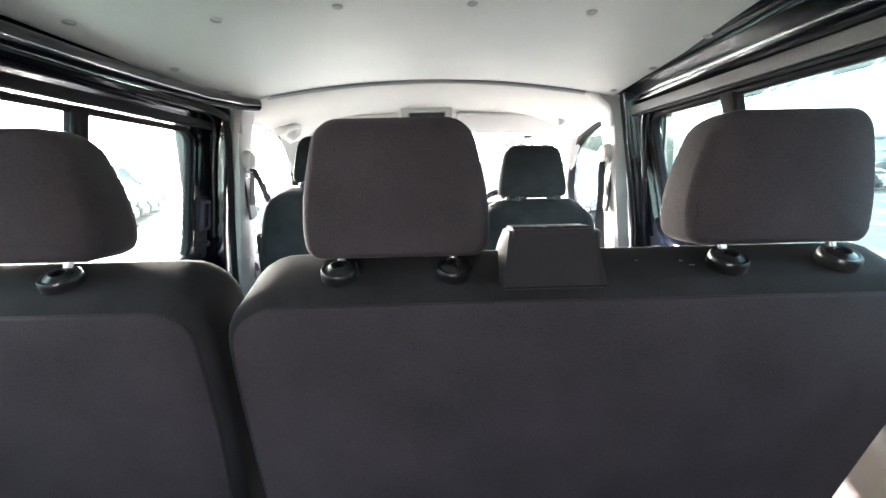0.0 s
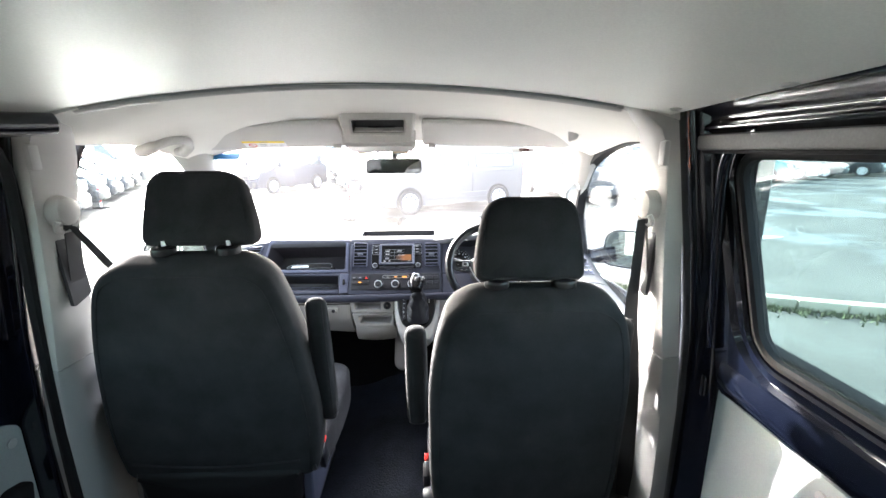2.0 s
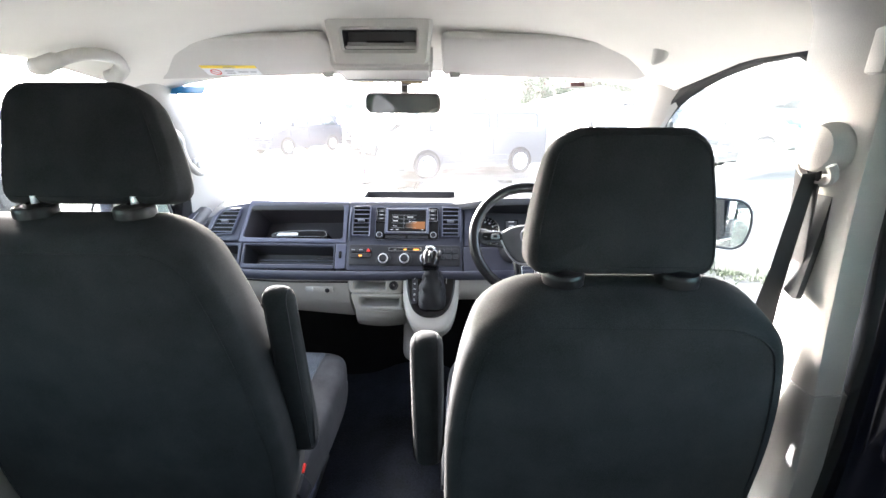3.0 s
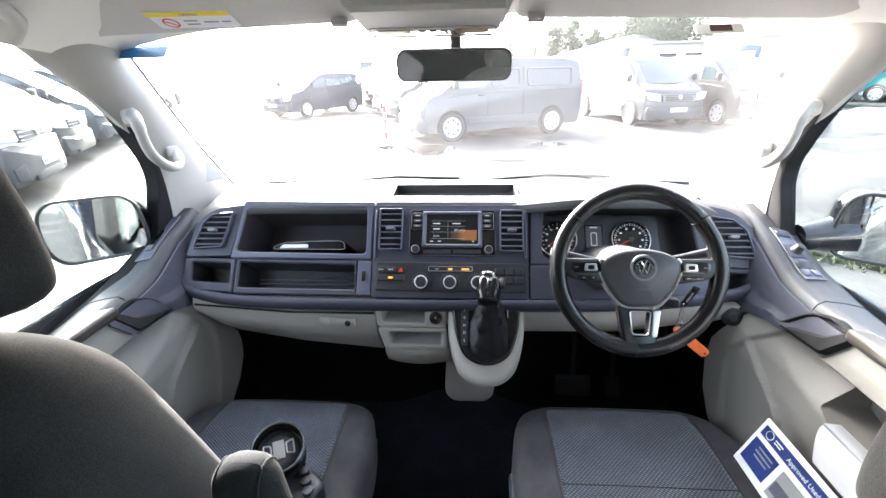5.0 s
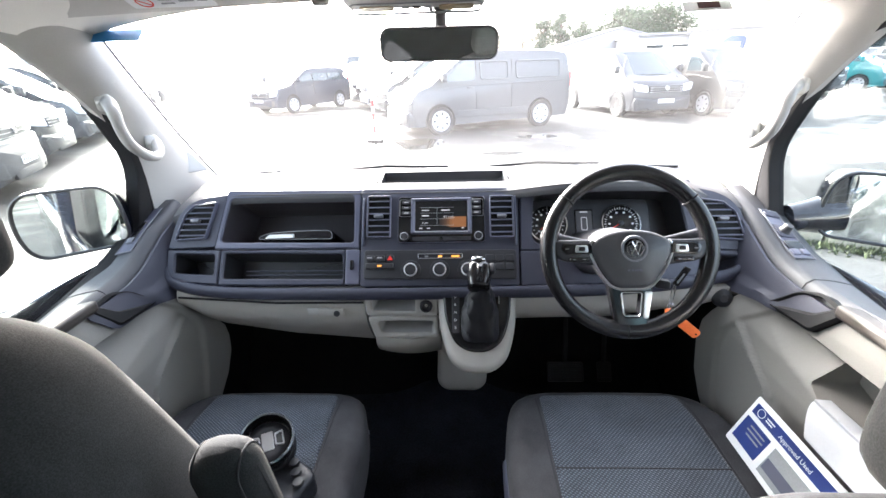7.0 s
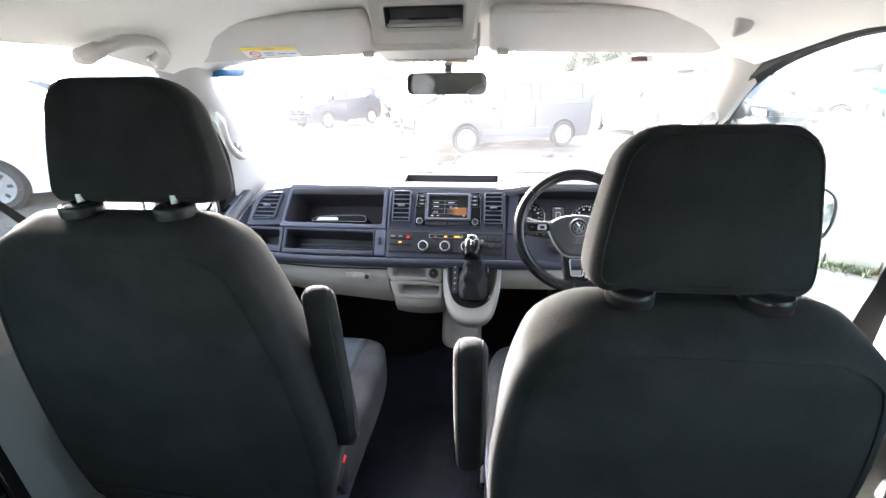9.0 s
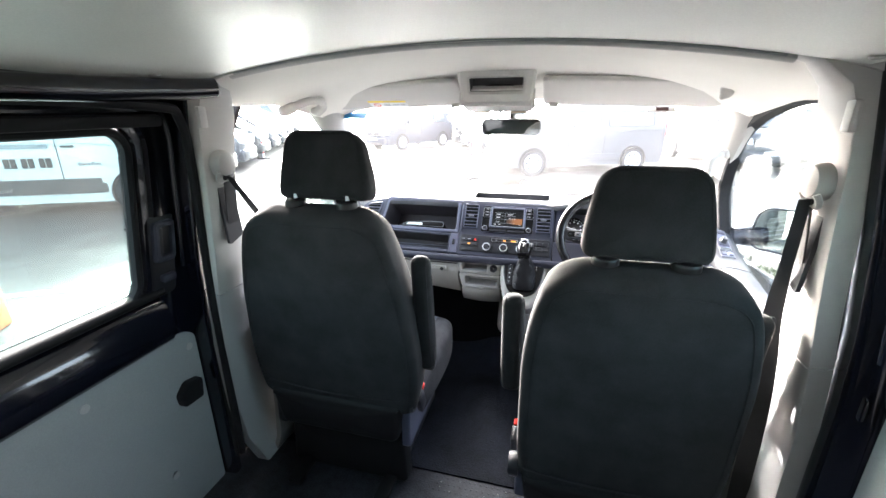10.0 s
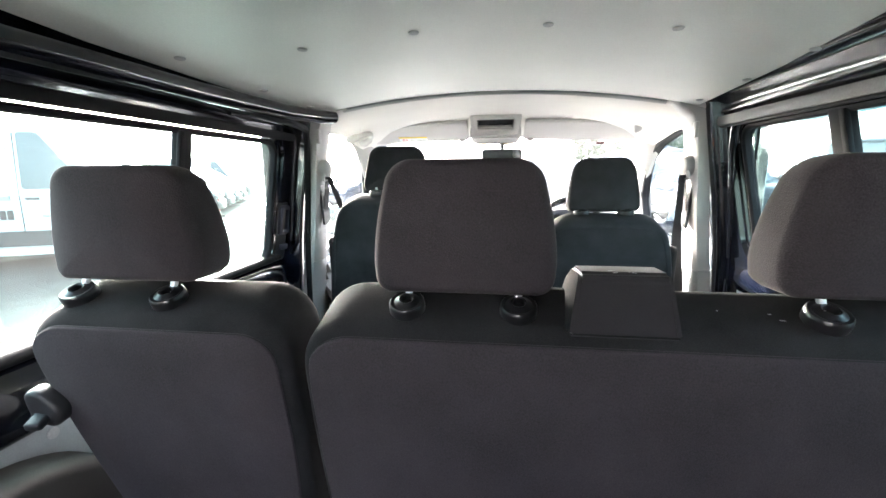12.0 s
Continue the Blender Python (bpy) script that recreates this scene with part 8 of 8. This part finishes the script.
vehicle("low", "silver hatchback in the facing row", "car", SILVER, by_wheel("low", 24.4, 26.2, H4, -1))
vehicle("van", "black passenger van in the facing row", "van", BLACKP, by_wheel("van", 27.6, 27.0, H4, -1))
vehicle("low", "white car in the facing row", "car", WHITE, by_wheel("low", 31.0, 27.6, H4, -1))
vehicle("van", "dark van in the facing row", "van", DARKG, by_wheel("van", 34.5, 27.5, H4, -1))
vehicle("low", "black car beside the yard entrance", "car", BLACKP, by_wheel("low", -5.6, 0.6, H3, -1), DARK_ALLOY)

# striped safety posts and a cone
REDP, WHITEP = paint("signal_red", (0.65, 0.03, 0.03), 0.5), paint("signal_white", (0.8, 0.8, 0.78), 0.5)
for x, y in ((-1.94, 12.06), (-10.6, 15.0)):
    po = empty("striped_post", pose(x, y, 0), "red and white striped safety post on a foot", "post", "striped posts")
    for k in range(6):
        part("band", moved(lathe([(0.035, 0), (0.035, 0.15)], 12), pose(0, 0, 0.05 + 0.15 * k, 90, 0, 0)), REDP if k % 2 else WHITEP, po)
    part("foot", box(0.34, 0.34, 0.05, 0.012, 2, at=(0, 0, 0.025)), RUBBER, po)
bar = empty("barrier", pose(-4.25, 3.05, 0, 0, 0, 30), "orange and chequered red-white plastic barrier on the tarmac", "barrier")
part("frame", box(0.9, 0.10, 0.55, 0.03, 2, at=(-0.3, 0, 0.62)), ORANGE, bar)
for k in range(6):
    part("stripe", moved(box(0.09, 0.02, 0.30, 0.004, 1), pose(-0.66 + 0.15 * k, -0.055, 0.45)), REDP if k % 2 else WHITEP, bar)
for x in (-0.6, 0.0):
    part("foot", box(0.12, 0.45, 0.36, 0.02, 2, at=(x, 0, 0.18)), ORANGE, bar)


def shed(label, x, y, w, d, h, ridge, rot, wins, mt=WALLS):
    s = empty("shed", pose(x, y, 0, 0, 0, rot), label, "building")
    part("wall", prism_y([(-w / 2, 0), (w / 2, 0), (w / 2, h), (0, h + ridge), (-w / 2, h)] if ridge else [(-w / 2, 0), (w / 2, 0), (w / 2, h), (-w / 2, h)], 0, d), mt, s, smooth=False)
    if ridge:
        for sx in (-1, 1):
            part("roof", prism_y([(sx * (w / 2 + 0.3), h - 0.1), (0, h + ridge), (0, h + ridge + 0.15), (sx * (w / 2 + 0.3), h + 0.08)], -0.4, d + 0.4), SHEDROOF, s, smooth=False)
    else:
        part("roof", box(w + 0.6, d + 0.6, 0.3, 0.05, 1, at=(0, d / 2, h + 0.1)), SHEDROOF, s)
    for wx, wz, ww, wh in wins:
        win = part("window", box(ww, 0.12, wh, 0.01, 1, at=(wx, -0.02, wz)), CAR_GLASS, s)
        part("window_frame", moved(ring_frame(rect(ww + 0.16, wh + 0.16, 0.01), rect(ww - 0.02, wh - 0.02, 0.01), 0.1, 0.01), pose(wx, -0.12, wz)), WHITEP, win)
    return s


shed("long pale industrial shed with a shallow pitched roof", 25.2, 75, 22, 30, 3.2, 2.8, 0, [])
shed("low white industrial building behind the parked vans", 27.5, 60, 10, 14, 4.2, 0, -8, [(-3, 2.6, 2, 1.0), (0, 2.6, 2, 1.0), (3, 2.6, 2, 1.0)])
shed("long flat-roofed showroom with a window band", 42, 44, 40, 14, 4.4, 0, -42, [(-16 + 4 * k, 2.6, 3.2, 1.2) for k in range(9)])
shed("pale glazed showroom behind the van", 3, -22, 34, 10, 5.0, 0, 180, [(-13 + 4.4 * k, 2.2, 3.6, 3.0) for k in range(7)], WHITEP)

# trees behind the sheds
BARK = mat("bark", (0.09, 0.07, 0.05), 0.9, vary=0.3, scale=3, fine=20, bump=0.6, depth=0.02)
LEAF = mat("conifer_foliage", (0.035, 0.06, 0.025), 0.8, vary=0.5, scale=0.8, fine=6)
TWIG = mat("winter_twigs", (0.10, 0.085, 0.055), 0.9, vary=0.4, scale=0.8, fine=6)


def tree(label, x, y, h, spread, leaf, n, seed, bare=False):
    r = random.Random(seed)
    t = empty("tree", pose(x, y, 0), label, "tree", "trees")
    part("trunk", tube([(0, 0, 0), (0.05 * h * 0.1, 0, h * 0.4), (0, 0, h * 0.8)], [0.03 * h, 0.022 * h, 0.008 * h], 8), BARK, t)
    limbs = bmesh.new()
    tips = []
    for i in range(22):
        a, z0 = r.uniform(0, 6.28), h * r.uniform(0.25, 0.75)
        rad = spread * r.uniform(0.5, 1.0) * (1.0 - 0.55 * z0 / h)
        tip = Vector((math.cos(a) * rad, math.sin(a) * rad, z0 + h * r.uniform(0.08, 0.25)))
        tips.append(tip)
        b = tube([(0, 0, z0), tip * 0.5 + Vector((0, 0, z0 * 0.5 + 0.02 * h)), tip], [0.010 * h, 0.006 * h, 0.002 * h], 5)
        me = bpy.data.meshes.new("limb")
        b.to_mesh(me)
        b.free()
        limbs.from_mesh(me)
        bpy.data.meshes.remove(me)
    part("limbs", limbs, BARK, t)
    bm = bmesh.new()
    cl = [(Vector((0, 0, h * r.uniform(0.35, 1.0))), spread * 0.35) for _ in range(14)] + [(p, spread * 0.33) for p in tips]
    for i in range(n):
        c, s = cl[r.randrange(len(cl))]
        d = Vector((r.gauss(0, 1), r.gauss(0, 1), r.gauss(0, 0.8))).normalized() * s * r.random() ** 0.45
        p = c + d
        if bare:
            e = p + Vector((r.gauss(0, 1), r.gauss(0, 1), r.uniform(0.3, 1.6))).normalized() * spread * 0.16
            w = Vector((0.02, 0.012, 0)) * (h / 9)
            bm.faces.new([bm.verts.new(p - w), bm.verts.new(p + w), bm.verts.new(e)])
        else:
            u = Vector((r.gauss(0, 1), r.gauss(0, 1), r.gauss(0, 1))).normalized() * 0.024 * h * r.uniform(0.6, 1.3)
            q = u.orthogonal().normalized() * u.length * 0.7
            bm.faces.new([bm.verts.new(p - u), bm.verts.new(p + q), bm.verts.new(p + u), bm.verts.new(p - q)])
    part("crown", bm, leaf, t, smooth=False)
    return t


tree("broad dark evergreen tree behind the sheds", 31.0, 91, 10.0, 6.6, LEAF, 8000, 1)
tree("broad dark evergreen tree behind the sheds", 38.5, 92, 10.6, 7.0, LEAF, 8000, 2)
for x, y, h, seed in ((16.0, 90, 8.4, 3), (19.6, 91, 9.7, 7), (23.4, 90, 8.2, 8)):
    tree("dark green conifer behind the sheds", x, y, h, 2.6, LEAF, 3000, seed)
tree("bare winter tree behind the sheds", 7.4, 88, 8.6, 3.8, TWIG, 3000, 4, True)
tree("bare winter tree behind the sheds", 12.0, 88, 8.2, 3.6, TWIG, 3000, 5, True)
tree("bare winter shrub at the yard's edge", -21.3, 62, 3.1, 2.2, TWIG, 3000, 6, True)
tree("bare tree behind the showroom", 62.0, 48, 11.0, 5.5, TWIG, 3000, 9, True)
